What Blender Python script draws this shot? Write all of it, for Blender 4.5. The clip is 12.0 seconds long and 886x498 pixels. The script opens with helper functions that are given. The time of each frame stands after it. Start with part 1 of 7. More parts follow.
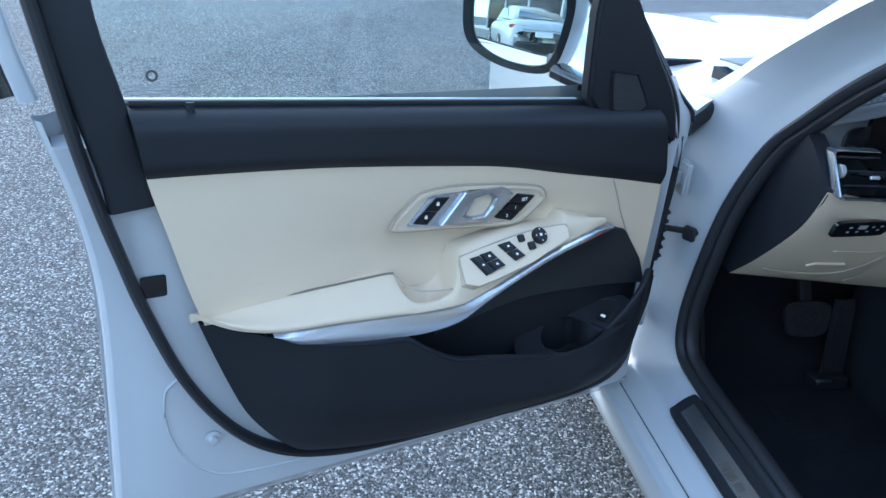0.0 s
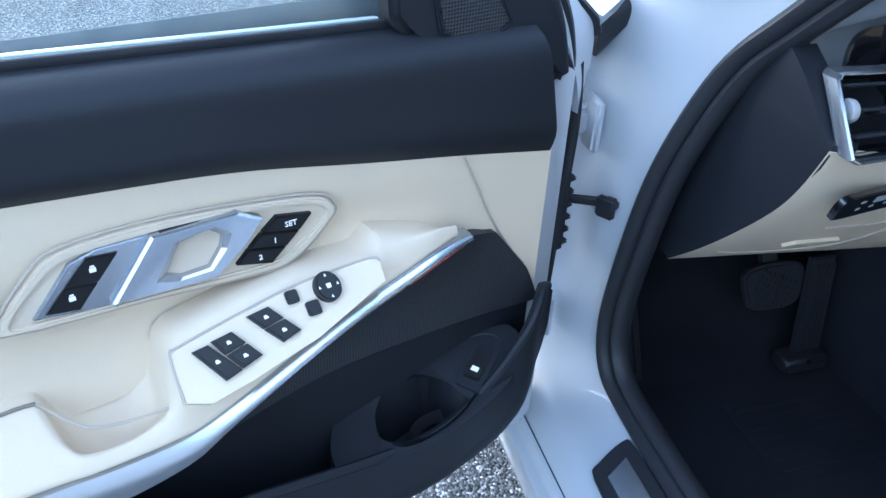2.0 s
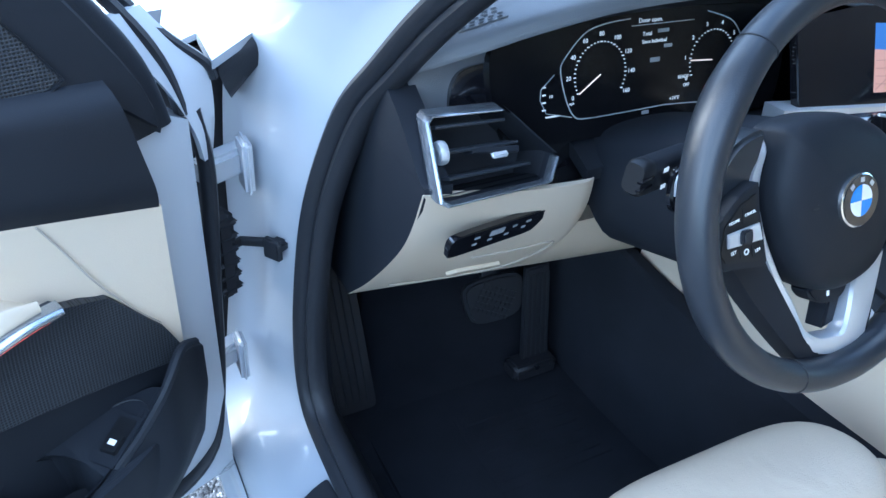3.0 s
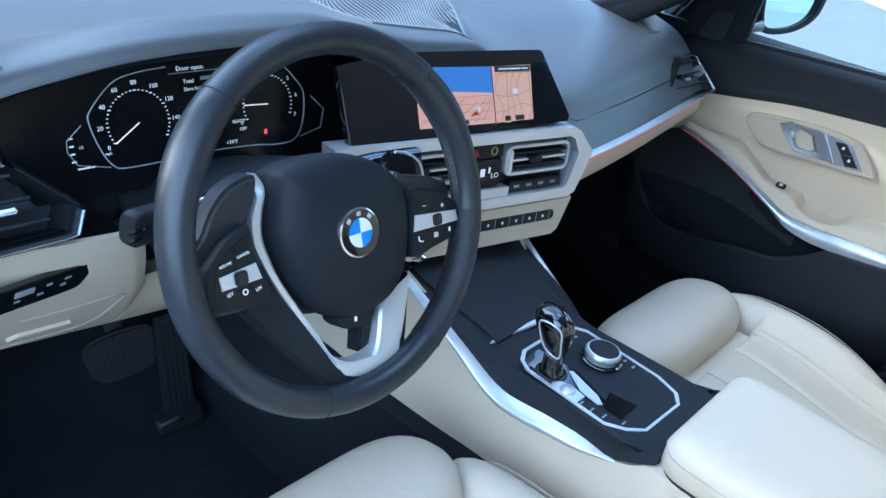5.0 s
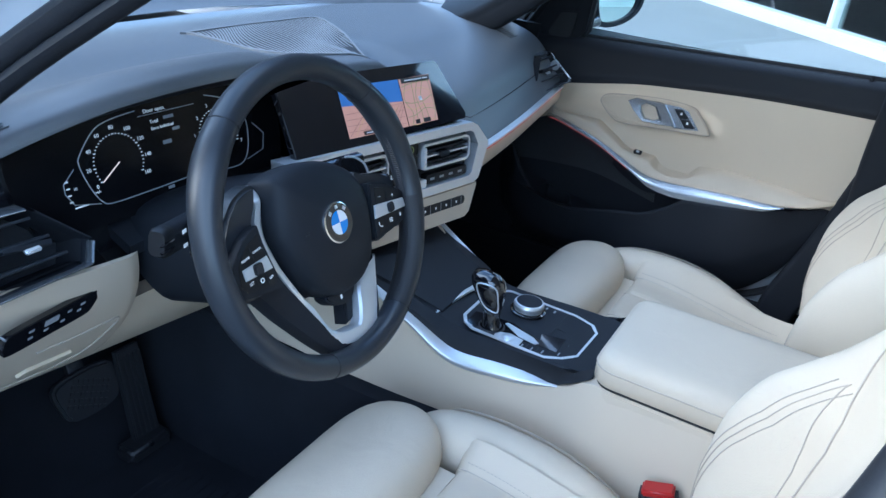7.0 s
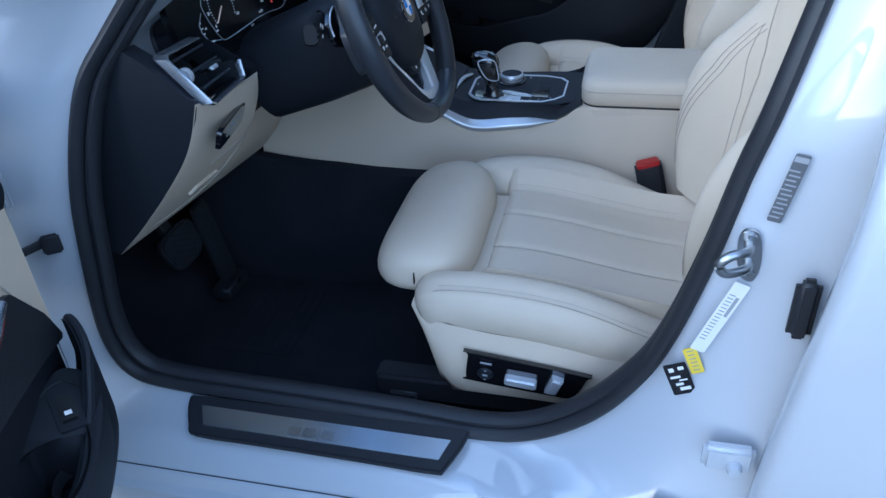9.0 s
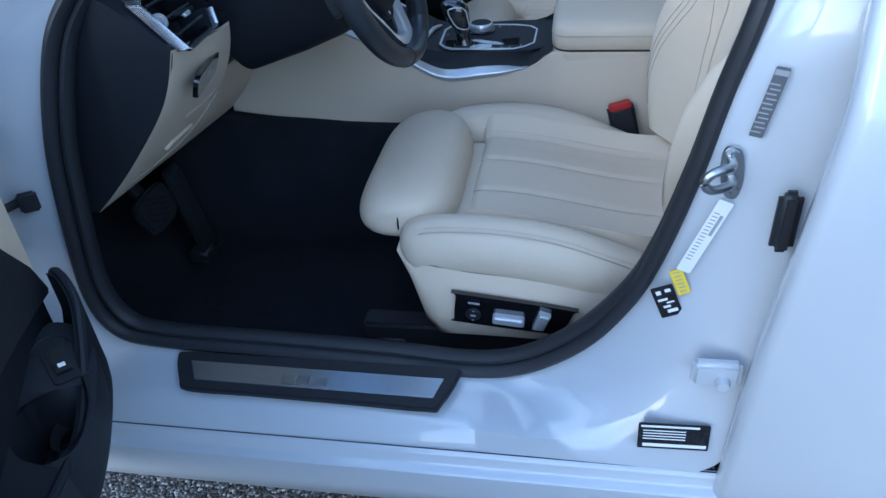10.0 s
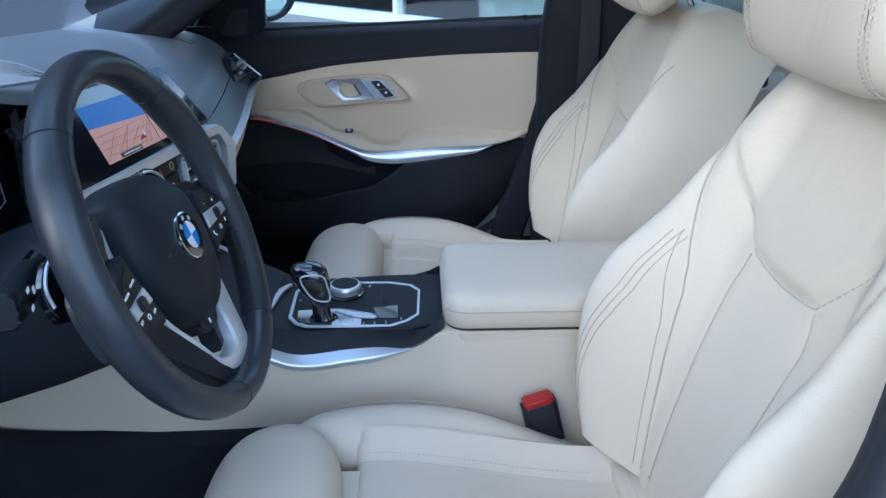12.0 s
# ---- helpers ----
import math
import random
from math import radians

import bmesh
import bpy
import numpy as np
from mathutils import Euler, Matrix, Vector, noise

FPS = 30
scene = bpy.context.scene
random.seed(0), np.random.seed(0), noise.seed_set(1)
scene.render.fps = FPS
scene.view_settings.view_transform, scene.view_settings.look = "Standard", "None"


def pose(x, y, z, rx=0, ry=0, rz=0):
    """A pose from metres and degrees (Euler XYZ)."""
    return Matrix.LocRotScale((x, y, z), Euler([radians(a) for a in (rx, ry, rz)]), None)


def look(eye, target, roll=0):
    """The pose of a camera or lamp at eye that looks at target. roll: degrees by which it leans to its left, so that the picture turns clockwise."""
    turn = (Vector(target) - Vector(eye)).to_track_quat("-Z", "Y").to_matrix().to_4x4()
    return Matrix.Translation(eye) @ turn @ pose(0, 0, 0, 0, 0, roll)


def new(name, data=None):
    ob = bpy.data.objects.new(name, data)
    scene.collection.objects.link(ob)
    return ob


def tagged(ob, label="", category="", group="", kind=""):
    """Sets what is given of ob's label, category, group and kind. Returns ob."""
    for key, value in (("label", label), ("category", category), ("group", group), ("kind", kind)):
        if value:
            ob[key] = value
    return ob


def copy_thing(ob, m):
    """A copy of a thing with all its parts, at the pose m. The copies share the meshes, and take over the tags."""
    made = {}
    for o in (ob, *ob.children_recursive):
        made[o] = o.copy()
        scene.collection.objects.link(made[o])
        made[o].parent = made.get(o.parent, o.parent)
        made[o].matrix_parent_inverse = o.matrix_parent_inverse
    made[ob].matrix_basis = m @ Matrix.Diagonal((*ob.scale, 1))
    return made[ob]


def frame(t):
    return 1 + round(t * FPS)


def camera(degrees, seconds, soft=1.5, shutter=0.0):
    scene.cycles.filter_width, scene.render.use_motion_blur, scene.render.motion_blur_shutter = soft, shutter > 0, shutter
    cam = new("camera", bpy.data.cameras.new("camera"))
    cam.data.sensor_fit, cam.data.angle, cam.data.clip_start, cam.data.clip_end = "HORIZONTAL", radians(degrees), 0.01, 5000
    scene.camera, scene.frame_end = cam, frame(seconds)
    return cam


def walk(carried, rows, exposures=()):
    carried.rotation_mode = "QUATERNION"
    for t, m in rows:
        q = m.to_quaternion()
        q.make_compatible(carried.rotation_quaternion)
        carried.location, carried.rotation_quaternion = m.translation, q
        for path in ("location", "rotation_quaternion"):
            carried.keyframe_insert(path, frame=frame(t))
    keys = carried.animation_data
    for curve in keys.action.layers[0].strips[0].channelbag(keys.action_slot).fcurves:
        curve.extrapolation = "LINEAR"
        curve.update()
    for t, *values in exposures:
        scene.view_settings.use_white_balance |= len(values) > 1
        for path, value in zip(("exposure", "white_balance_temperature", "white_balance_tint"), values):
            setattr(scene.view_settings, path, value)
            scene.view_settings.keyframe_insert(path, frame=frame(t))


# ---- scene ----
cam = camera(61.4, 12.0)
PATH = [
    (0, (-1.523, -1.067, 1.233), (-1.172, 0.682, 0.329), 4.8),
    (0.5, (-1.43, -0.886, 1.185), (-1.127, 0.832, 0.208), 3.9),
    (1, (-1.357, -0.768, 1.154), (-1.07, 0.912, 0.107), 2.7),
    (1.5, (-1.318, -0.656, 1.123), (-0.961, 0.969, 0.012), 2.3),
    (2, (-1.227, -0.573, 1.125), (-0.744, 1.001, -0.011), 2.2),
    (2.5, (-1.083, -0.574, 1.151), (-0.456, 0.941, 0.006), 2.7),
    (3, (-0.986, -0.607, 1.168), (-0.159, 0.824, 0.042), 4.8),
    (3.5, (-0.91, -0.655, 1.181), (0.11, 0.682, 0.098), 7.0),
    (3.7, (-0.884, -0.672, 1.185), (0.196, 0.628, 0.117), 7.8),
    (5.3, (-0.819, -0.754, 1.213), (0.584, 0.299, 0.252), 10.6),
    (5.5, (-0.827, -0.769, 1.216), (0.598, 0.27, 0.272), 10.4),
    (6, (-0.861, -0.786, 1.232), (0.615, 0.194, 0.304), 10.4),
    (6.5, (-0.92, -0.783, 1.232), (0.617, 0.133, 0.339), 8.7),
    (6.7, (-0.955, -0.772, 1.234), (0.606, 0.108, 0.346), 8.0),
    (8.3, (-1.383, -0.698, 1.2), (0.266, -0.133, 0.22), -1.0),
    (8.5, (-1.432, -0.67, 1.198), (0.211, -0.155, 0.18), -1.7),
    (9, (-1.532, -0.621, 1.176), (0.092, -0.193, 0.091), -3.5),
    (9.5, (-1.573, -0.597, 1.145), (0.032, -0.234, 0.009), -4.2),
    (10, (-1.572, -0.594, 1.14), (0.034, -0.265, -0.005), -4.4),
    (10.5, (-1.535, -0.57, 1.16), (0.119, -0.281, 0.074), -3.3),
    (11, (-1.425, -0.552, 1.205), (0.286, -0.32, 0.196), -2.0),
    (11.5, (-1.239, -0.549, 1.204), (0.542, -0.417, 0.303), -1.4),
    (12, (-1.084, -0.515, 1.143), (0.752, -0.575, 0.353), -0.0),
]
EXPOSURE = [(0, 1.92, 5000, 1), (1.5, 2.22, 5050, 4), (2.5, 2.8, 4900, 4), (3.5, 2.88, 4850, 2), (5.3, 2.68, 4830, 1), (6.7, 2.42, 4820, 2), (8.5, 1.73, 4640, 6), (10, 1.48, 4650, 4), (11, 1.58, 4620, 5), (11.5, 1.72, 4680, 6), (12, 2.0, 4830, 5)]
walk(cam, [(t, look(eye, target, roll)) for t, eye, target, roll in PATH], EXPOSURE)

# ---- daylight ----
world = bpy.data.worlds.new("sky")
scene.world = world
world.use_nodes = True
wn = world.node_tree
sky = wn.nodes.new("ShaderNodeTexSky")
sky.sky_type, sky.sun_disc = "NISHITA", False
SUN_UP, SUN_ROUND = radians(26), radians(-50)
sky.sun_elevation, sky.sun_rotation = SUN_UP, SUN_ROUND
sky.air_density, sky.dust_density = 1.0, 1.5
wn.nodes["Background"].inputs["Strength"].default_value = 0.15
# broken fair-weather cloud over the whole sky
sky_at, puffs, edge_of, cloudy = (wn.nodes.new(k) for k in ("ShaderNodeTexCoord", "ShaderNodeTexNoise", "ShaderNodeMapRange", "ShaderNodeMix"))
puffs.inputs["Scale"].default_value, puffs.inputs["Detail"].default_value = 2.6, 6
edge_of.inputs["From Min"].default_value, edge_of.inputs["From Max"].default_value = 0.46, 0.62
cloudy.data_type = "RGBA"
cloudy.inputs["B"].default_value = (5.6, 5.8, 6.2, 1)
wn.links.new(sky_at.outputs["Generated"], puffs.inputs["Vector"])
wn.links.new(puffs.outputs["Fac"], edge_of.inputs["Value"])
wn.links.new(edge_of.outputs[0], cloudy.inputs["Factor"])
wn.links.new(sky.outputs[0], cloudy.inputs["A"])
wn.links.new(cloudy.outputs["Result"], wn.nodes["Background"].inputs["Color"])
sun_data = bpy.data.lights.new("sun", "SUN")
sun_data.energy, sun_data.angle, sun_data.color = 0.25, radians(80), (1.0, 0.95, 0.88)
sun = new("sun", sun_data)
sun.matrix_world = look((0, 0, 0), (-math.sin(SUN_ROUND) * math.cos(SUN_UP), -math.cos(SUN_ROUND) * math.cos(SUN_UP), -math.sin(SUN_UP)))
# ---- materials ----
def material(name, base, rough=0.5, metal=0.0, coat=0.0, spec=0.5, grain=0.0, grain_scale=400.0, stain=0.0, stain_scale=6.0,
             emit=None, emit_power=0.0, sheen=0.0, creases=0.0, detail=4.0, rough_var=0.0, coat_rough=0.03):
    m = bpy.data.materials.new(name)
    m.use_nodes = True
    nt = m.node_tree
    b = nt.nodes["Principled BSDF"]
    b.inputs["Base Color"].default_value = (*base, 1)
    b.inputs["Roughness"].default_value = rough
    b.inputs["Metallic"].default_value = metal
    b.inputs["Coat Weight"].default_value = coat
    b.inputs["Coat Roughness"].default_value = coat_rough
    b.inputs["Specular IOR Level"].default_value = spec
    b.inputs["Sheen Weight"].default_value = sheen
    tc = nt.nodes.new("ShaderNodeTexCoord")
    if grain:
        n = nt.nodes.new("ShaderNodeTexNoise")
        n.inputs["Scale"].default_value, n.inputs["Detail"].default_value = grain_scale, detail
        nt.links.new(tc.outputs["Object"], n.inputs["Vector"])
        bump = nt.nodes.new("ShaderNodeBump")
        bump.inputs["Strength"].default_value, bump.inputs["Distance"].default_value = grain, 0.002
        nt.links.new(n.outputs["Fac"], bump.inputs["Height"])
        nt.links.new(bump.outputs[0], b.inputs["Normal"])
        if creases:
            n3 = nt.nodes.new("ShaderNodeTexNoise")
            n3.inputs["Scale"].default_value, n3.inputs["Detail"].default_value, n3.inputs["Distortion"].default_value = 13, 4, 0.6
            soft = nt.nodes.new("ShaderNodeBump")
            soft.inputs["Strength"].default_value, soft.inputs["Distance"].default_value = creases, 0.012
            nt.links.new(tc.outputs["Object"], n3.inputs["Vector"])
            nt.links.new(n3.outputs["Fac"], soft.inputs["Height"])
            nt.links.new(soft.outputs[0], bump.inputs["Normal"])
    if stain or rough_var:
        n2 = nt.nodes.new("ShaderNodeTexNoise")
        n2.inputs["Scale"].default_value, n2.inputs["Detail"].default_value = stain_scale, 6.0
        nt.links.new(tc.outputs["Object"], n2.inputs["Vector"])
        if stain:
            mix = nt.nodes.new("ShaderNodeMix")
            mix.data_type = "RGBA"
            mix.inputs["A"].default_value = (*[c * (1 - stain) for c in base], 1)
            mix.inputs["B"].default_value = (*[min(1, c * (1 + stain)) for c in base], 1)
            nt.links.new(n2.outputs["Fac"], mix.inputs["Factor"])
            nt.links.new(mix.outputs["Result"], b.inputs["Base Color"])
        if rough_var:
            mr = nt.nodes.new("ShaderNodeMapRange")
            mr.inputs["To Min"].default_value, mr.inputs["To Max"].default_value = max(0, rough - rough_var), rough + rough_var
            nt.links.new(n2.outputs["Fac"], mr.inputs["Value"])
            nt.links.new(mr.outputs[0], b.inputs["Roughness"])
    if emit:
        b.inputs["Emission Color"].default_value = (*emit, 1)
        b.inputs["Emission Strength"].default_value = emit_power
    return m


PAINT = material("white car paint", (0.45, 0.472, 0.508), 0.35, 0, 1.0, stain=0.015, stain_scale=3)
SEATL = material("ivory seat leather", (0.58, 0.50, 0.385), 0.5, spec=0.35, grain=0.22, grain_scale=600, stain=0.07, stain_scale=7, rough_var=0.08, creases=0.20)
CREAM = material("ivory leather", (0.62, 0.525, 0.395), 0.5, spec=0.35, grain=0.14, grain_scale=700, stain=0.04, stain_scale=7, rough_var=0.06, creases=0.08)
CREAM_PLASTIC = material("ivory soft plastic", (0.57, 0.487, 0.375), 0.55, spec=0.35, grain=0.08, grain_scale=900, stain=0.02)
# darker ivory for seams; also paints the shade of pocket and plate creases
SEAMC = material("seam and crease shade", (0.42, 0.365, 0.30), 0.8)
THREAD = material("ivory thread", (0.40, 0.35, 0.29), 0.7)
BLACK = material("black soft plastic", (0.0140, 0.0158, 0.0205), 0.55, spec=0.22, grain=0.15, grain_scale=900, stain=0.12, rough_var=0.05)
BLACKLEATHER = material("black leather", (0.021, 0.024, 0.030), 0.33, spec=0.5, grain=0.12, grain_scale=800, stain=0.1, rough_var=0.08)
PERFO = material("perforated black leather", (0.012, 0.012, 0.014), 0.5, grain=0.4, grain_scale=900, detail=1)
DARK = material("black carpet", (0.020, 0.022, 0.028), 0.95, spec=0.1, grain=0.8, grain_scale=900, stain=0.3, stain_scale=12)
DASHTOP = material("grey-black dashboard skin", (0.095, 0.102, 0.112), 0.45, spec=0.9, grain=0.25, grain_scale=900, stain=0.08, rough_var=0.05)
RUBBER = material("black rubber", (0.019, 0.020, 0.024), 0.5, spec=0.35, grain=0.1, grain_scale=300, stain=0.1)
GLOSS = material("gloss black", (0.006, 0.006, 0.008), 0.08, coat=1.0)
SATIN = material("satin aluminium", (0.66, 0.68, 0.71), 0.34, 0.6, grain=0.04, grain_scale=1500)
BRUSHED = material("brushed aluminium", (0.50, 0.53, 0.575), 0.27, 0.95, grain=0.03, grain_scale=1500)
SWITCH = material("satin black switch plastic", (0.008, 0.0085, 0.010), 0.42, spec=0.3)
SCREEN = material("dulled display glass", (0.004, 0.004, 0.005), 0.22, spec=0.25)
# dark ivory that paints shade into creases, used on thin tubes
CREASE_SHADE = material("painted crease shade", (0.20, 0.17, 0.135), 0.9)
CHROME = material("chrome", (0.75, 0.76, 0.78), 0.1, 1.0)
GREYDARK = material("dark grey plastic", (0.10, 0.105, 0.115), 0.4)
STEEL = material("steel", (0.45, 0.46, 0.47), 0.3, 1.0, grain=0.1, grain_scale=200)
MIRROR = material("mirror glass", (0.88, 0.90, 0.92), 0.01, 1.0)
WHITE = material("white print", (0.6, 0.61, 0.62), 0.6, emit=(1, 1, 1), emit_power=0.06)
RED = material("red plastic", (0.330, 0.012, 0.012), 0.4)
REDGLOW = material("red light strip", (0.4, 0.05, 0.04), 0.4, emit=(1.0, 0.12, 0.08), emit_power=0.12)
BLUE = material("badge blue", (0.03, 0.22, 0.65), 0.25, coat=0.6)
BADGEWHITE = material("badge white", (0.8, 0.82, 0.84), 0.3, coat=0.6)
YELLOW = material("yellow sticker", (0.75, 0.58, 0.04), 0.5)
PAPER = material("white sticker", (0.75, 0.76, 0.78), 0.5)
GREYPRINT = material("grey print", (0.30, 0.31, 0.33), 0.6)
CONCRETE = material("light concrete", (0.19, 0.185, 0.175), 0.85, grain=0.3, grain_scale=60, stain=0.12, stain_scale=1.5)
WALLWHITE = material("white cladding", (0.45, 0.465, 0.475), 0.5, stain=0.03)
FLOORIN = material("showroom floor", (0.35, 0.33, 0.30), 0.3, stain=0.05)
TAIL = material("tail lamp red", (0.35, 0.01, 0.015), 0.15, coat=1)
HEADLINER = material("light headliner", (0.50, 0.48, 0.45), 0.9, grain=0.2, grain_scale=600)


def asphalt():
    m = bpy.data.materials.new("asphalt")
    m.use_nodes = True
    nt = m.node_tree
    b = nt.nodes["Principled BSDF"]
    b.inputs["Roughness"].default_value = 0.8
    tc = nt.nodes.new("ShaderNodeTexCoord")
    vo = nt.nodes.new("ShaderNodeTexVoronoi")
    vo.inputs["Scale"].default_value = 190
    nt.links.new(tc.outputs["Object"], vo.inputs["Vector"])
    big = nt.nodes.new("ShaderNodeTexNoise")
    big.inputs["Scale"].default_value, big.inputs["Detail"].default_value = 1.3, 8
    nt.links.new(tc.outputs["Object"], big.inputs["Vector"])
    sep = nt.nodes.new("ShaderNodeSeparateColor")
    nt.links.new(vo.outputs["Color"], sep.inputs[0])
    ramp = nt.nodes.new("ShaderNodeValToRGB")
    e = ramp.color_ramp.elements
    e[0].position, e[0].color = 0.0, (0.014, 0.0145, 0.016, 1)
    e[1].position, e[1].color = 1.0, (0.46, 0.46, 0.455, 1)
    e.new(0.5).color = (0.060, 0.061, 0.065, 1)
    e.new(0.84).color = (0.17, 0.17, 0.17, 1)
    nt.links.new(sep.outputs[0], ramp.inputs[0])
    mix = nt.nodes.new("ShaderNodeMix")
    mix.data_type, mix.blend_type = "RGBA", "MULTIPLY"
    mix.inputs["Factor"].default_value = 0.5
    mr = nt.nodes.new("ShaderNodeMapRange")
    mr.inputs["To Min"].default_value, mr.inputs["To Max"].default_value = 0.5, 1.4
    nt.links.new(big.outputs["Fac"], mr.inputs["Value"])
    nt.links.new(ramp.outputs[0], mix.inputs["A"])
    nt.links.new(mr.outputs[0], mix.inputs["B"])
    nt.links.new(mix.outputs["Result"], b.inputs["Base Color"])
    bump = nt.nodes.new("ShaderNodeBump")
    bump.inputs["Strength"].default_value, bump.inputs["Distance"].default_value = 0.8, 0.004
    nt.links.new(vo.outputs["Distance"], bump.inputs["Height"])
    bump.invert = True
    nt.links.new(bump.outputs[0], b.inputs["Normal"])
    return m


ASPHALT = asphalt()


def pane_glass(name, tint, alpha):
    m = bpy.data.materials.new(name)
    m.use_nodes = True
    nt = m.node_tree
    nt.nodes.remove(nt.nodes["Principled BSDF"])
    tr, gl, mix, fr = (nt.nodes.new(k) for k in ("ShaderNodeBsdfTransparent", "ShaderNodeBsdfGlossy", "ShaderNodeMixShader", "ShaderNodeFresnel"))
    tr.inputs[0].default_value = (*tint, 1)
    gl.inputs["Roughness"].default_value = 0.01
    fr.inputs[0].default_value = 1.45
    nt.links.new(fr.outputs[0], mix.inputs[0])
    nt.links.new(tr.outputs[0], mix.inputs[1])
    nt.links.new(gl.outputs[0], mix.inputs[2])
    nt.links.new(mix.outputs[0], nt.nodes["Material Output"].inputs[0])
    return m


GLASS = pane_glass("tinted car glass", (0.82, 0.90, 0.89), 0)
CLEAR = pane_glass("clear glass", (0.93, 0.95, 0.95), 0)


def grille_material(name, base, pitch, hole=0.35):
    """Rows of fine holes, as relief and dark dots."""
    m = material(name, base, 0.5)
    nt = m.node_tree
    b = nt.nodes["Principled BSDF"]
    tc = nt.nodes.new("ShaderNodeTexCoord")
    vo = nt.nodes.new("ShaderNodeTexVoronoi")
    vo.inputs["Scale"].default_value, vo.inputs["Randomness"].default_value = 1 / pitch, 0.0
    nt.links.new(tc.outputs["UV"], vo.inputs["Vector"])
    vo.voronoi_dimensions = "2D"
    st = nt.nodes.new("ShaderNodeMapRange")
    st.inputs["From Min"].default_value, st.inputs["From Max"].default_value = hole - 0.06, hole + 0.06
    nt.links.new(vo.outputs["Distance"], st.inputs["Value"])
    mix = nt.nodes.new("ShaderNodeMix")
    mix.data_type = "RGBA"
    mix.inputs["A"].default_value, mix.inputs["B"].default_value = (0.002, 0.002, 0.002, 1), (*base, 1)
    nt.links.new(st.outputs[0], mix.inputs["Factor"])
    nt.links.new(mix.outputs["Result"], b.inputs["Base Color"])
    bump = nt.nodes.new("ShaderNodeBump")
    bump.inputs["Strength"].default_value, bump.inputs["Distance"].default_value = 0.6, 0.002
    nt.links.new(st.outputs[0], bump.inputs["Height"])
    nt.links.new(bump.outputs[0], b.inputs["Normal"])
    return m


GRILLE = grille_material("perforated speaker cover", (0.032, 0.035, 0.042), 0.0032, 0.36)
# ---- shaping helpers ----
V = Vector


def cr(pts, n=8, closed=False):
    """A smooth curve through the points."""
    p = [np.array(q, float) for q in pts]
    out, k = [], len(p)
    for i in range(k if closed else k - 1):
        if closed:
            a, b, c, d = p[i - 1], p[i], p[(i + 1) % k], p[(i + 2) % k]
        else:
            a, b, c, d = p[max(i - 1, 0)], p[i], p[i + 1], p[min(i + 2, k - 1)]
        for j in range(n):
            t = j / n
            out.append(0.5 * (2 * b + (c - a) * t + (2 * a - 5 * b + 4 * c - d) * t * t + (3 * b - a - 3 * c + d) * t ** 3))
    if not closed:
        out.append(p[-1])
    return out


def curve(pts):
    """v as a smooth function of u, from a few points."""
    s = sorted((tuple(q) for q in cr(pts, 12)), key=lambda q: q[0])
    xs, ys = [q[0] for q in s], [q[1] for q in s]
    return lambda u: float(np.interp(u, xs, ys))


def bent(pts):
    """v as a function of u that runs straight from point to point."""
    s = sorted(pts)
    xs, ys = [q[0] for q in s], [q[1] for q in s]
    return lambda u: float(np.interp(u, xs, ys))


def step(a, b, x):
    t = min(1.0, max(0.0, (x - a) / (b - a)))
    return t * t * (3 - 2 * t)


def bump_at(x, c, w):
    return math.exp(-((x - c) / w) ** 2)


def finish(bm, mat, sharp=38):
    for e in bm.edges:
        if len(e.link_faces) == 2:
            e.smooth = e.calc_face_angle(0) < radians(sharp)
    for f in bm.faces:
        f.smooth = True
    me = bpy.data.meshes.new("mesh")
    bm.to_mesh(me)
    bm.free()
    me.materials.append(mat)
    return me


def part(name, bm, mat, parent=None, label="", sharp=38):
    if isinstance(bm, list):
        return [part(name, b, mat, parent, label, sharp) for b in bm][0]
    ob = new(name, finish(bm, mat, sharp))
    if parent:
        ob.parent = parent
    if label:
        ob["label"] = label
    return ob


def thing(name, label, category, group="", kind=""):
    return tagged(new(name), label, category, group, kind)


def mesh_thing(name, bm, mat, label, category, group="", kind="", sharp=38):
    return tagged(part(name, bm, mat, None, "", sharp), label, category, group, kind)


def axes_map(o, ax, ay, az):
    o, ax, ay, az = V(o), V(ax).normalized(), V(ay).normalized(), V(az).normalized()
    return lambda a, b, c: o + ax * a + ay * b + az * c


def plane_map(o, right, up):
    """a to the right, b up, c out of the plane."""
    r = V(right).normalized()
    n = r.cross(V(up)).normalized()
    return axes_map(o, r, n.cross(r), n)


def grid(rows, lip=None, closed_u=False, closed_v=False):
    """A surface over rows of points; lip: the way by which its rim is turned back."""
    bm = bmesh.new()
    uv = bm.loops.layers.uv.new("uv")
    vs = [[bm.verts.new(V(q)) for q in r] for r in rows]
    nu, nv = len(vs), len(vs[0])
    for i in range(nu if closed_u else nu - 1):
        for j in range(nv if closed_v else nv - 1):
            q = (vs[i][j], vs[(i + 1) % nu][j], vs[(i + 1) % nu][(j + 1) % nv], vs[i][(j + 1) % nv])
            try:
                bm.faces.new(q)
            except ValueError:
                pass
    if lip is not None:
        bm.verts.index_update()
        es = [e for e in bm.edges if e.is_boundary]
        r = bmesh.ops.extrude_edge_only(bm, edges=es)
        for v in r["geom"]:
            if isinstance(v, bmesh.types.BMVert):
                v.co += V(lip)
    bmesh.ops.remove_doubles(bm, verts=bm.verts, dist=1e-6)
    bmesh.ops.recalc_face_normals(bm, faces=bm.faces)
    return bm


def surf(fn, u0, u1, nu, nv, lip=None):
    return grid([[fn(u0 + (u1 - u0) * i / nu, j / nv) for j in range(nv + 1)] for i in range(nu + 1)], lip)


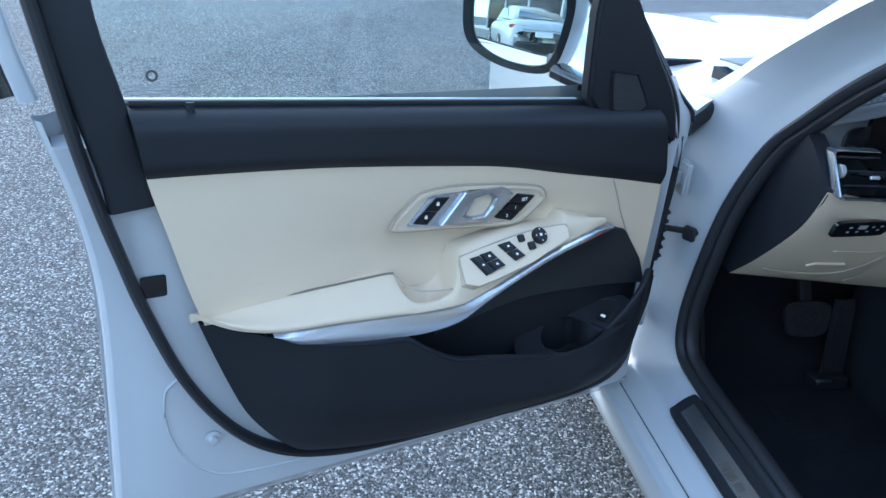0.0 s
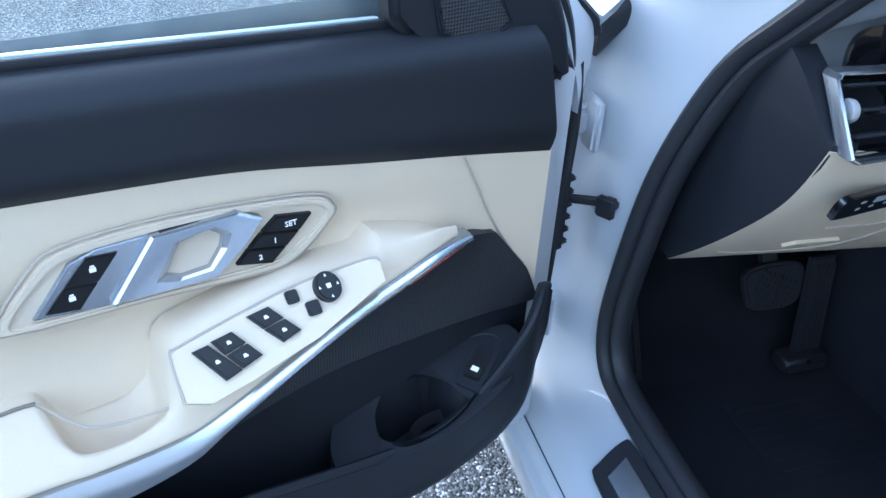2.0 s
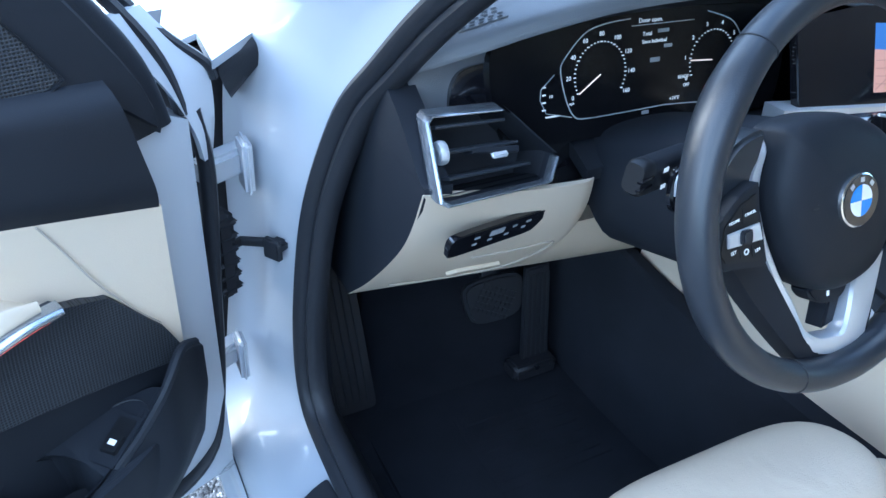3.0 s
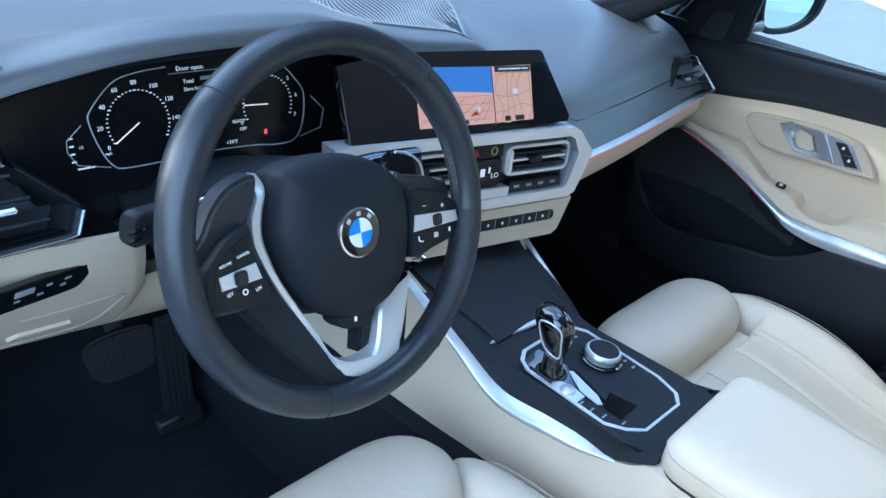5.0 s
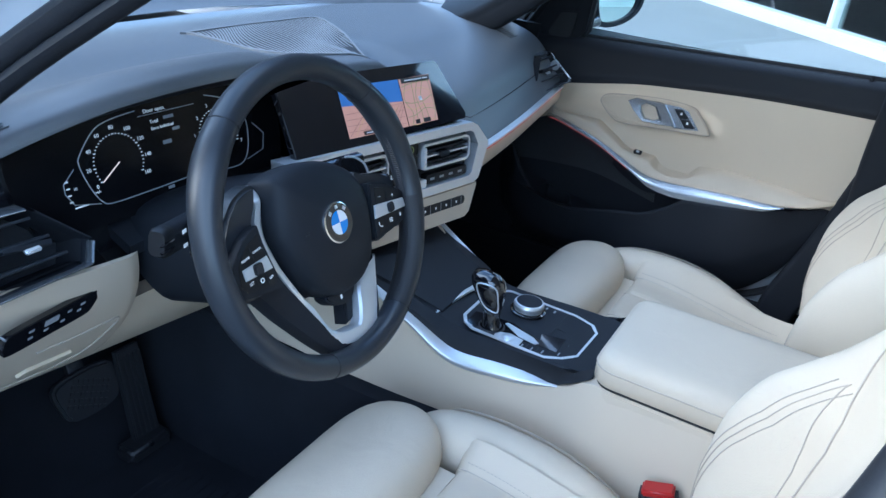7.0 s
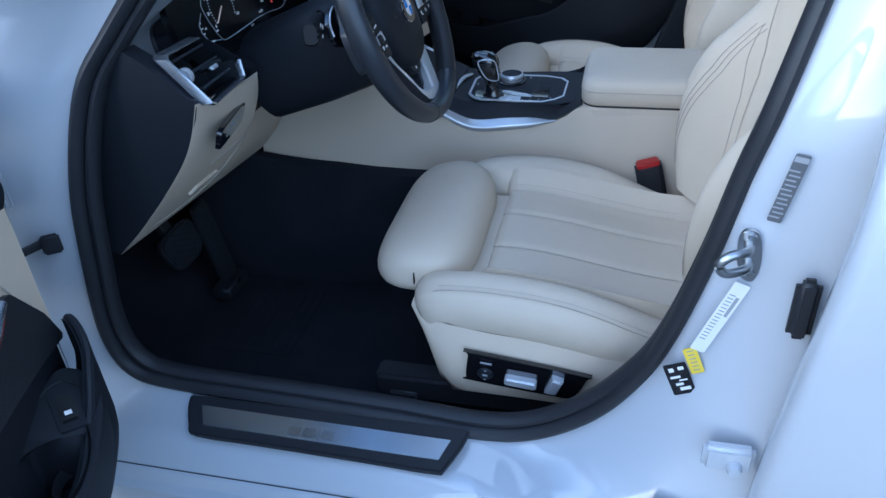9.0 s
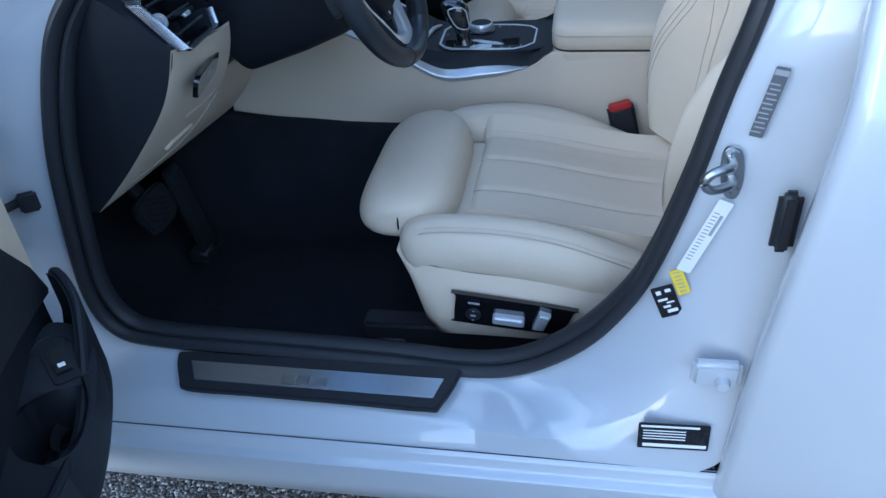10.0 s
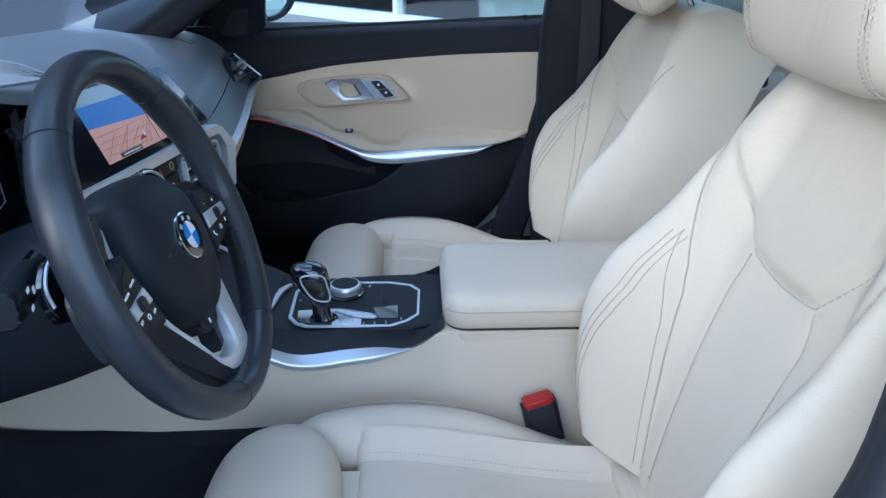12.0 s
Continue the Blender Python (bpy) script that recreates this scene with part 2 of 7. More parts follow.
def planar_uv(bm, mapf_inv):
    uv = bm.loops.layers.uv.verify()
    for f in bm.faces:
        for l in f.loops:
            l[uv].uv = mapf_inv(l.vert.co)
    return bm


def prism(outline, c0, c1, m, bevel=0.0, seg=2, taper=1.0):
    """A plate with the outline in a, b and its faces at c0 and c1, mapped by m; the c1 face has rounded edges."""
    bm = bmesh.new()
    ca, cb = np.mean([q[0] for q in outline]), np.mean([q[1] for q in outline])
    lo = [bm.verts.new(m(q[0], q[1], c0)) for q in outline]
    hi = [bm.verts.new(m(ca + (q[0] - ca) * taper, cb + (q[1] - cb) * taper, c1)) for q in outline]
    k = len(outline)
    bm.faces.new(lo[::-1])
    bm.faces.new(hi)
    for i in range(k):
        bm.faces.new((lo[i], lo[(i + 1) % k], hi[(i + 1) % k], hi[i]))
    bmesh.ops.recalc_face_normals(bm, faces=bm.faces)
    if bevel:
        top = set(hi)
        es = [e for e in bm.edges if e.verts[0] in top and e.verts[1] in top]
        bmesh.ops.bevel(bm, geom=es, offset=bevel, segments=seg, affect="EDGES", clamp_overlap=True)
    return bm


def band(outer, inner, c0, c1, m, bevel=0.0):
    """A closed ring between two outlines of the same count, from c0 to c1."""
    rows = [[m(*q, c0) for q in outer], [m(*q, c1) for q in outer], [m(*q, c1) for q in inner], [m(*q, c0) for q in inner]]
    bm = grid([list(r) for r in zip(*rows)], closed_u=True, closed_v=True)
    if bevel:
        bmesh.ops.bevel(bm, geom=[e for e in bm.edges if e.calc_face_angle(0) > 0.9], offset=bevel, segments=2, affect="EDGES", clamp_overlap=True)
    return bm


def rounded(w, h, r, n=4, cx=0.0, cy=0.0):
    out = []
    for sx, sy, a0 in ((1, 1, 0), (-1, 1, 90), (-1, -1, 180), (1, -1, 270)):
        for i in range(n + 1):
            a = radians(a0 + 90 * i / n)
            out.append((cx + sx * (w / 2 - r) + r * math.cos(a), cy + sy * (h / 2 - r) + r * math.sin(a)))
    return out


def ellipse(rx, ry, n=32, cx=0.0, cy=0.0):
    return [(cx + rx * math.cos(2 * math.pi * i / n), cy + ry * math.sin(2 * math.pi * i / n)) for i in range(n)]


def rbox(sx, sy, sz, bevel, at=Matrix(), seg=3):
    bm = bmesh.new()
    bmesh.ops.create_cube(bm, size=1, matrix=at @ Matrix.Diagonal((sx, sy, sz, 1)))
    if bevel:
        bmesh.ops.bevel(bm, geom=list(bm.edges), offset=bevel, segments=seg, affect="EDGES", clamp_overlap=True)
    return bm


def sweep(pts, prof, closed=False, up=(0, 0, 1), cap=True, scale=None):
    """A profile (a sideways, b along up) drawn along the points."""
    p = [V(q) for q in pts]
    k, rows = len(p), []
    for i in range(k):
        a, b = (p[i - 1], p[(i + 1) % k]) if closed else (p[max(i - 1, 0)], p[min(i + 1, k - 1)])
        t = (b - a).normalized()
        s = t.cross(V(up)).normalized()
        w = s.cross(t)
        f = scale(i / (k - 1)) if scale else 1.0
        rows.append([p[i] + s * q[0] * f + w * q[1] * f for q in prof])
    bm = grid(rows, closed_u=closed, closed_v=True)
    if cap and not closed:
        bm.verts.ensure_lookup_table()
        loops = [e for e in bm.edges if e.is_boundary]
        if loops:
            bmesh.ops.holes_fill(bm, edges=loops, sides=0)
        bmesh.ops.recalc_face_normals(bm, faces=bm.faces)
    return bm


def tube(pts, r, n=10, closed=False, up=(0, 0, 1)):
    return sweep(pts, ellipse(r, r, n), closed, up)


def flat(w, h, r=0.0015):
    return rounded(w, h, min(r, w / 2.01, h / 2.01), 2)


def join(*bms):
    out = bmesh.new()
    for b in bms:
        me = bpy.data.meshes.new("tmp")
        b.to_mesh(me)
        b.free()
        out.from_mesh(me)
        bpy.data.meshes.remove(me)
    return out


def lathe(prof, m, n=40):
    """Turns (radius, height) about the map's c axis."""
    rows = [[m(r * math.cos(2 * math.pi * i / n), r * math.sin(2 * math.pi * i / n), h) for r, h in prof] for i in range(n)]
    return grid(rows, closed_u=True)


def writing(name, text, size, m, mat, parent, depth=0.0004, align="CENTER", label=""):
    """Words in the built-in font, on the plane of m."""
    cu = bpy.data.curves.new("w", "FONT")
    cu.body, cu.size, cu.extrude, cu.align_x, cu.align_y, cu.resolution_u = text, size, depth, align, "CENTER", 2
    tmp = bpy.data.objects.new("w", cu)
    me = bpy.data.meshes.new_from_object(tmp)
    bpy.data.objects.remove(tmp)
    for v in me.vertices:
        v.co = m(*v.co)
    me.materials.append(mat)
    ob = new(name, me)
    ob.parent = parent
    if label:
        ob["label"] = label
    return ob


def bars(rows, m, thick=0.0006):
    """Plain bars (a, b, width, height) on the plane of m, each a mesh of its own."""
    return [prism([(a - w / 2, b - h / 2), (a + w / 2, b - h / 2), (a + w / 2, b + h / 2), (a - w / 2, b + h / 2)], 0, thick, m) for a, b, w, h in rows]
# ---- ground and car body ----
ground_bm = bmesh.new()
bmesh.ops.create_grid(ground_bm, x_segments=40, y_segments=40, size=300)
mesh_thing("ground", ground_bm, ASPHALT, "coarse grey asphalt of a car park", "ground", kind="structure")

car_body = thing("car_body", "white painted saloon car body with open door frame", "car body", kind="structure")

SEAL = [(-.725, .073, .84), (-.75, .108, .714), (-.76, .128, .576), (-.76, .142, .45), (-.76, .119, .379), (-.76, .05, .358), (-.76, -.14, .352), (-.76, -.325, .346), (-.76, -.457, .337), (-.76, -.542, .353), (-.76, -.622, .407), (-.76, -.678, .485), (-.76, -.710, .563), (-.76, -.741, .682), (-.755, -.764, .791), (-.75, -.790, .902), (-.68, -.85, 1.15), (-.60, -.86, 1.32), (-.57, -.75, 1.37), (-.575, -.55, 1.345), (-.605, -.34, 1.205), (-.655, -.145, 1.072), (-.686, -.053, .993), (-.705, .022, .912)]
RIM1 = [(-.748, .112, .855), (-.772, .148, .72), (-.785, .168, .576), (-.785, .18, .44), (-.80, .15, .345), (-.80, .05, .340), (-.80, -.14, .338), (-.80, -.325, .334), (-.80, -.46, .328), (-.80, -.56, .330), (-.795, -.65, .385), (-.785, -.70, .47), (-.782, -.727, .56), (-.782, -.753, .68), (-.78, -.775, .79), (-.772, -.805, .90), (-.71, -.885, 1.15), (-.62, -.90, 1.34), (-.585, -.75, 1.40), (-.59, -.54, 1.375), (-.63, -.325, 1.232), (-.675, -.12, 1.100), (-.705, -.026, 1.022), (-.727, .056, .935)]
RIM2 = [(-.79, .205, .862), (-.80, .235, .74), (-.80, .22, .576), (-.81, .225, .42), (-.845, .19, .325), (-.853, .05, .322), (-.853, -.14, .32), (-.853, -.325, .318), (-.858, -.46, .318), (-.865, -.58, .318), (-.862, -.70, .34), (-.845, -.79, .43), (-.815, -.82, .56), (-.80, -.835, .68), (-.80, -.85, .79), (-.80, -.87, .90), (-.735, -.94, 1.15), (-.64, -.95, 1.36), (-.60, -.75, 1.425), (-.61, -.53, 1.40), (-.69, -.30, 1.262), (-.745, -.125, 1.135), (-.765, -.005, 1.052), (-.775, .125, .955)]
RIM3 = [(-.80, .24, .87), (-.815, .26, .74), (-.82, .265, .576), (-.84, .26, .42), (-.868, .21, .285), (-.868, .05, .283), (-.868, -.14, .281), (-.868, -.325, .279), (-.868, -.46, .279), (-.870, -.60, .279), (-.872, -.78, .281), (-.862, -.87, .43), (-.835, -.89, .56), (-.825, -.90, .68), (-.825, -.92, .79), (-.82, -.94, .90), (-.755, -1.0, 1.15), (-.66, -1.0, 1.37), (-.61, -.75, 1.44), (-.63, -.51, 1.42), (-.66, -.27, 1.29), (-.725, -.09, 1.158), (-.74, .033, 1.073), (-.755, .162, .966)]
loops = [cr(r, 6, True) for r in (SEAL, RIM1, RIM2, RIM3)]
ring_rows = [[loops[0][i], loops[0][i] * .55 + loops[1][i] * .45 + np.array([.004, 0, 0]), loops[1][i], loops[1][i] * .5 + loops[2][i] * .5 + np.array([-.004, 0, .002]), loops[2][i], loops[3][i]]
             for i in range(len(loops[0]))]
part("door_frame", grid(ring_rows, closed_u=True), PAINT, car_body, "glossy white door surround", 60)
seal_mid = np.mean(loops[0], 0)
seal_loop = [np.array([q[0], seal_mid[1] + (q[1] - seal_mid[1]) * .992, seal_mid[2] + (q[2] - seal_mid[2]) * .992]) for q in loops[0]]
# rubber seal: a thick bulb and a thinner inner lip
part("door_seal", sweep(seal_loop, ellipse(.011, .016, 12), True, (1, 0, 0)), RUBBER, car_body, "black rubber door seal")
inner = [q * np.array([1, 1, 1]) + np.array([.010, 0, 0]) for q in loops[0]]
mid = np.mean([q for q in inner], 0)
inner = [np.array([q[0], mid[1] + (q[1] - mid[1]) * (.955 + .035 * step(-.60, -.72, q[1])), mid[2] + (q[2] - mid[2]) * .955]) for q in inner]
part("seal_lip", sweep(inner, ellipse(.009, .014, 10), True, (1, 0, 0)), RUBBER, car_body)

ROCK = [(-.868, .283), (-.874, .280), (-.8765, .276), (-.878, .262), (-.881, .2585), (-.889, .2565), (-.8925, .253), (-.894, .215), (-.884, .175), (-.86, .15), (-.80, .14)]
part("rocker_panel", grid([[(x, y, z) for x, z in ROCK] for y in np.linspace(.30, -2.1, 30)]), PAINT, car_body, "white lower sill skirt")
part("sill_strip", sweep([(-.8692, y, .2815) for y in (.22, -.2, -.5, -.81)], flat(.0026, .0024, .0008)), RUBBER, car_body)


def side_x(z):
    return curve([(.15, .86), (.25, .895), (.40, .905), (.60, .912), (.75, .918), (.83, .914), (.88, .896), (.935, .868)])(z)


# front wing and bonnet
def wing(sign):
    rows = []
    for i in range(25):
        y = .245 + i / 24 * 1.25
        rows.append([(sign * (side_x(z) - .03 * max(0, y - .7) ** 2), y, z) for z in np.linspace(.2, .84, 18)] +
                    [(sign * (.905 - .03 * max(0, y - .7) ** 2 - q * .10), y, .845 + .036 * math.sin(q * 1.57) + .02 * min(1, y - .2) - .07 * max(0, y - .6) ** 2) for q in (0.1, .4, .7, 1)])
    return grid(rows, lip=(-sign * .02, 0, 0))


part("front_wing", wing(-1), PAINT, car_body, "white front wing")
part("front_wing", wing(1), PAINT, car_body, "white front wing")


def bonnet(u, s):
    x = (s - .5) * 2
    y = .138 + u * 1.36 + .40 * (1 - x * x) * (1 - .6 * u)
    crease = .018 * bump_at(abs(x), .62, .14)
    return (x * (.842 - .08 * u), y, .885 + .055 * (1 - x * x) + crease - .05 * u - .07 * u ** 3)


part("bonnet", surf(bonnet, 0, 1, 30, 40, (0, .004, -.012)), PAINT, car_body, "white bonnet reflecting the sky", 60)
part("cowl", grid([[(x, y, z - .03 - .045 * step(.30, .66, abs(x))) for y, z in ((.26, .90), (.40, .925), (.47, .93), (.52, .90))] for x in np.linspace(-.80, .80, 12)], (0, 0, -.02)), BLACK, car_body, "black plastic cowl")
cowl_a, cowl_b, cowl_c, cowl_d = V((-.832, .165, .880)), V((-.738, .232, .906)), V((-.815, .190, .820)), V((-.757, .185, .884))
part("cowl_corner", surf(lambda u, s: cowl_a.lerp(cowl_b, u).lerp(cowl_c.lerp(cowl_d, u), s) + V((-.006, -.012, .004)) * math.sin(3.14 * s), 0, 1, 10, 8, (.01, .04, -.01)), RUBBER, car_body, "black rubber cowl corner")


# front pillar outside, roof rail and roof
def pillar_out(sign):
    path = cr([(sign * .725, .28, .945), (sign * .70, .10, 1.06), (sign * .665, -.10, 1.19), (sign * .625, -.32, 1.31), (sign * .595, -.6, 1.40), (sign * .60, -1.0, 1.43), (sign * .60, -1.6, 1.40)], 6)
    if sign > 0:
        path = [V(p) + V((.035, -.13, 0)) for p in path]
    return sweep(path, rounded(.085, .045, .018), up=(sign * .5, 0, 1))


for sg in (1,):
    part("front_pillar", pillar_out(sg), PAINT, car_body, "white painted windscreen pillar")
part("roof", grid([[(x, y, 1.445 - .08 * (x / .62) ** 2 - .04 * ((y + 1.1) / .9) ** 2) for x in np.linspace(-.62, .62, 14)] for y in np.linspace(-.42, -2.0, 12)], (0, 0, -.012)), PAINT, car_body, "white roof")
part("headliner", grid([[(x, y, 1.405 - .08 * (x / .62) ** 2 - .04 * ((y + 1.1) / .9) ** 2) for x in np.linspace(-.60, .60, 14)] for y in np.linspace(-.44, -2.0, 12)], (0, 0, .01)), HEADLINER, car_body, "pale fabric headliner")
part("windscreen", grid([[(x * (1 - .22 * t), .44 - .86 * t - .10 * (x / .7) ** 2 * (1 - t), .945 + .44 * t + .02 * math.sin(3.14 * t) - (.03 + .07 * min(1, 3 * t)) * (x / .7) ** 2) for x in np.linspace(-.70, .70, 16)] for t in np.linspace(0, 1, 10)]), CLEAR, car_body, "raked clear windscreen").visible_shadow = False
part("floor_pan", rbox(1.52, 2.9, .03, .01, pose(0, -.75, .165)), DARK, car_body, "black carpeted floor")
part("firewall", grid([[(x, y, z) for y, z in ((.10, .19), (.30, .20), (.42, .30), (.50, .50), (.47, .90))] for x in np.linspace(-.75, .75, 6)], (0, .02, 0)), DARK, car_body, "black carpeted footwell front")
part("rear_bulkhead", rbox(1.5, .04, 1.1, .01, pose(0, -2.05, .72)), DARK, car_body)
# inner sill and far side wall
part("inner_sill", grid([[(x, y, z) for x, z in ((-.745, .355), (-.725, .345), (-.70, .29), (-.69, .18))] for y in np.linspace(.16, -.80, 10)], (0, 0, 0)), BLACK, car_body, "black plastic inner sill trim")
part("far_sill", rbox(.10, 2.4, .22, .02, pose(.78, -.85, .27)), BLACK, car_body)
part("kick_panel", grid([[(-.735 + .015 * s, y, z) for s, z in ((0, .19), (1, .40), (.5, .55), (0, .70))] for y in np.linspace(.14, .46, 8)], (-.02, 0, 0)), BLACK, car_body, "black footwell side trim")
part("far_kick_panel", grid([[(.745, y, z) for z in (.16, .4, .65, .93)] for y in np.linspace(-.03, .46, 6)], (.02, 0, 0)), BLACK, car_body, "black footwell side trim")
for sg in (-1, 1):
    part("wing_liner", rbox(.19, .03, .72, .008, pose(sg * .80, .29, .50)), RUBBER, car_body, "black liner behind the hinges")
part("engine_bay", rbox(1.5, .85, .55, .02, pose(0, .97, .48)), RUBBER, car_body, "dark engine bay")
# centre pillars, inside trims
for sg in (-1, 1):
    part("centre_pillar_trim", sweep(cr([(sg * .735, -.93, .30), (sg * .735, -.93, .60), (sg * .725, -.93, .92), (sg * .65, -.96, 1.2), (sg * .58, -.97, 1.38)], 5), rounded(.05, .19 if sg < 0 else .25, .015), up=(0, 1, 0)), BLACK, car_body, "black centre pillar trim")
    part("front_pillar_trim", sweep(cr([(sg * .68, .22, .925), (sg * .655, .05, 1.015), (sg * .615, -.12, 1.115), (sg * .56, -.38, 1.28)] if sg < 0 else [(.716, .20, .925), (.698, .05, 1.0), (.658, -.115, 1.11), (.594, -.38, 1.28)], 5), rounded(.035, .06, .012) if sg < 0 else rounded(.07, .27, .025), up=(sg, 0, .6)), BLACK, car_body, "black windscreen pillar trim")

part("far_pillar_foot", sweep(cr([(.742, -.735, .34), (.742, -.748, .42), (.742, -.785, .53), (.740, -.824, .66), (.736, -.856, .79), (.730, -.880, .90)], 5), rounded(.03, .085, .012), up=(0, 1, 0)), BLACK, car_body, "black trim at the foot of the centre pillar")

# closed rear doors: outer skins with a rolled leading edge
def rear_door(sign):
    d = thing("rear_door", "closed white rear door beside the open front door" if sign < 0 else "closed white rear door on the far side", "car door", "rear doors")
    edge = curve([(.20, -.800), (.293, -.805), (.464, -.811), (.605, -.822), (.754, -.834), (.88, -.846), (.945, -.853)])
    rows = []
    for z in np.linspace(.20, .94, 40):
        e = edge(z)
        r = [(sign * (side_x(z) - .045), e - .012, z), (sign * (side_x(z) - .035), e - .003, z), (sign * (side_x(z) - .016), e, z), (sign * (side_x(z) - .005), e - .005, z), (sign * side_x(z), e - .015, z)]
        r += [(sign * (side_x(z) + .004 * math.sin(q * 3.1)), e - .015 - .95 * q, z) for q in np.linspace(.05, 1, 12)]
        rows.append(r)
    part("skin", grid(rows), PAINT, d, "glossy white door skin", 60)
    part("inner_panel", rbox(.05, .95, .62, .02, pose(sign * .80, -1.42, .62)), BLACK, d, "black lower door trim")
    m = axes_map((sign * .775, -1.4, .72), (0, -1, 0), (0, 0, 1), (-sign, 0, 0))
    part("cream_panel", prism(rounded(.80, .26, .06, cx=0, cy=.02), 0, .02, m, .01), CREAM_PLASTIC, d, "ivory door trim")
    part("release_plate", prism(rounded(.12, .045, .012, cx=-.04, cy=.075), .02, .026, m, .002), SATIN, d, "silver door release plate")
    part("release_cup", prism(rounded(.06, .032, .01, cx=-.05, cy=.075), .026, .027, m), GLOSS, d)
    part("trim_strip", prism(rounded(.5, .02, .008, cx=0, cy=-.05), .02, .035, m, .004), SATIN, d, "silver trim strip")
    part("pane", grid([[(sign * (.80 - .17 * t), y - .02 * t, .94 + .42 * t) for y in np.linspace(-.90, -1.7, 5)] for t in (0, .3, .6, 1)]), GLASS, d, "tinted window pane").visible_shadow = False
    part("window_frame", sweep(cr([(sign * .855, -.87, .93), (sign * .77, -.915, 1.15), (sign * .66, -.955, 1.36)], 6), flat(.03, .05), up=(0, 1, 0)), GLOSS, d, "gloss black window upright")
    return d


near_rear_door = rear_door(-1)
rear_door(1)


# the car's tail and wheels
tail = []
for y, zt, zb, w in ((-1.80, .95, .30, .915), (-2.05, .99, .22, .912), (-2.35, 1.00, .24, .895), (-2.60, .985, .30, .85), (-2.72, .93, .36, .80), (-2.76, .70, .42, .77), (-2.74, .45, .44, .74)):
    tail.append([(-w * .9, y, zb), (-w, y, zb + .06), (-w, y, zb + (zt - zb) * .6), (-w * .97, y, zt - .07), (-w * .86, y, zt), (0, y, zt + .02), (w * .86, y, zt), (w * .97, y, zt - .07), (w, y, zb + (zt - zb) * .6), (w, y, zb + .06), (w * .9, y, zb)])
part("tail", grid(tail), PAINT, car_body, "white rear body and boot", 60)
part("rear_window", grid([[(x * (1 + .18 * t), -1.98 - .42 * t, 1.36 - .37 * t - .05 * (x / .6) ** 2 * (1 - t)) for x in np.linspace(-.58, .58, 10)] for t in np.linspace(0, 1, 6)]), GLASS, car_body, "tinted rear window").visible_shadow = False
for sg in (-1, 1):
    part("rear_pillar", grid([[(sg * (.61 + .20 * t), y - .1 * t, 1.36 - .40 * t) for y in (-1.72, -1.90, -2.08, -2.28)] for t in np.linspace(0, 1, 6)]), PAINT, car_body, "white rear pillar", 60)
    for y in (1.02, -1.83):
        wmx = axes_map((sg * .925, y, .325), (0, 1, 0), (0, 0, 1), (sg, 0, 0))
        tyre = part("wheel", lathe([(.20, .01), (.30, .012), (.325, -.03), (.325, -.19), (.25, -.21)], wmx, 36), RUBBER, car_body, "black tyre")
        part("rim", lathe([(.0, -.02), (.05, -.015), (.19, -.06), (.215, .0), (.225, -.02)], wmx, 36), GREYDARK, tyre)
# ---- front doors ----
D_AT, D_U, D_N = (-.922, .059), (-.9443, -.3291), (.3291, -.9443)


def DM(u, v, n):
    return V((D_AT[0] + D_U[0] * u + D_N[0] * n, D_AT[1] + D_U[1] * u + D_N[1] * n, v + .02 * u))


def PM(u, v, n):
    return V((.745 - n, -u + .028 * step(-.02, .2, u) * step(.84, .55, u), v))


def belt(u):
    return .908 + .045 * u


cream_top = curve([(-.06, .763), (0, .775), (.11, .797), (.215, .816), (.324, .837), (.423, .848), (.595, .862), (.742, .868), (.85, .870)])
rear_u = curve([(.3, .69), (.40, .70), (.665, .785), (.785, .815), (.875, .835), (1.0, .85)])
silver_v = curve([(.08, .714), (.12, .720), (.16, .722), (.202, .714), (.255, .700), (.303, .682), (.367, .654), (.414, .638), (.469, .636), (.52, .640), (.612, .646), (.70, .650), (.80, .670)])
silver_h = curve([(.08, .002), (.12, .002), (.2, .004), (.33, .006), (.385, .010), (.416, .018), (.472, .025), (.525, .026), (.618, .020), (.682, .010), (.72, .003), (.8, .002)])
arm_n = curve([(.08, .008), (.13, .025), (.20, .04), (.40, .05), (.65, .05), (.74, .042), (.79, .012), (.82, 0)])
arm_back = bent([(.08, .716), (.132, .724), (.150, .736), (.170, .744), (.219, .756), (.233, .741), (.296, .741), (.344, .734), (.403, .721), (.414, .712), (.426, .672), (.45, .665), (.482, .667), (.496, .675), (.508, .687), (.52, .6885), (.579, .686), (.634, .683), (.687, .680), (.737, .676), (.785, .668), (.80, .664)])
arm_back_far = bent([(.08, .722), (.13, .730), (.21, .736), (.255, .735), (.308, .704), (.335, .684), (.405, .680), (.42, .668), (.45, .664), (.49, .668), (.512, .686), (.60, .690), (.70, .685), (.78, .676), (.80, .668)])
cream_low = curve([(-.05, .565), (.0, .58), (.04, .62), (.08, .68), (.15, .72), (.25, .715), (.40, .66), (.5, .655), (.55, .66), (.84, .66)])
low_bottom = curve([(-.014, .505), (-.008, .462), (.006, .436), (.045, .398), (.10, .372), (.31, .366), (.49, .368), (.63, .393), (.68, .423), (.73, .49), (.76, .565), (.79, .66)])
low_rim = curve([(-.014, .600), (.0, .612), (.022, .622), (.045, .606), (.086, .557), (.132, .520), (.179, .503), (.25, .510), (.358, .534), (.421, .547), (.477, .580), (.511, .606), (.56, .612), (.62, .622), (.70, .638), (.80, .665)])


def skew(u, v, k=1.0):
    """Slants the rear end of a panel to the card's rear edge."""
    return u - max(0, (u - .45) / .385) ** 2 * (.835 - rear_u(v)) * k


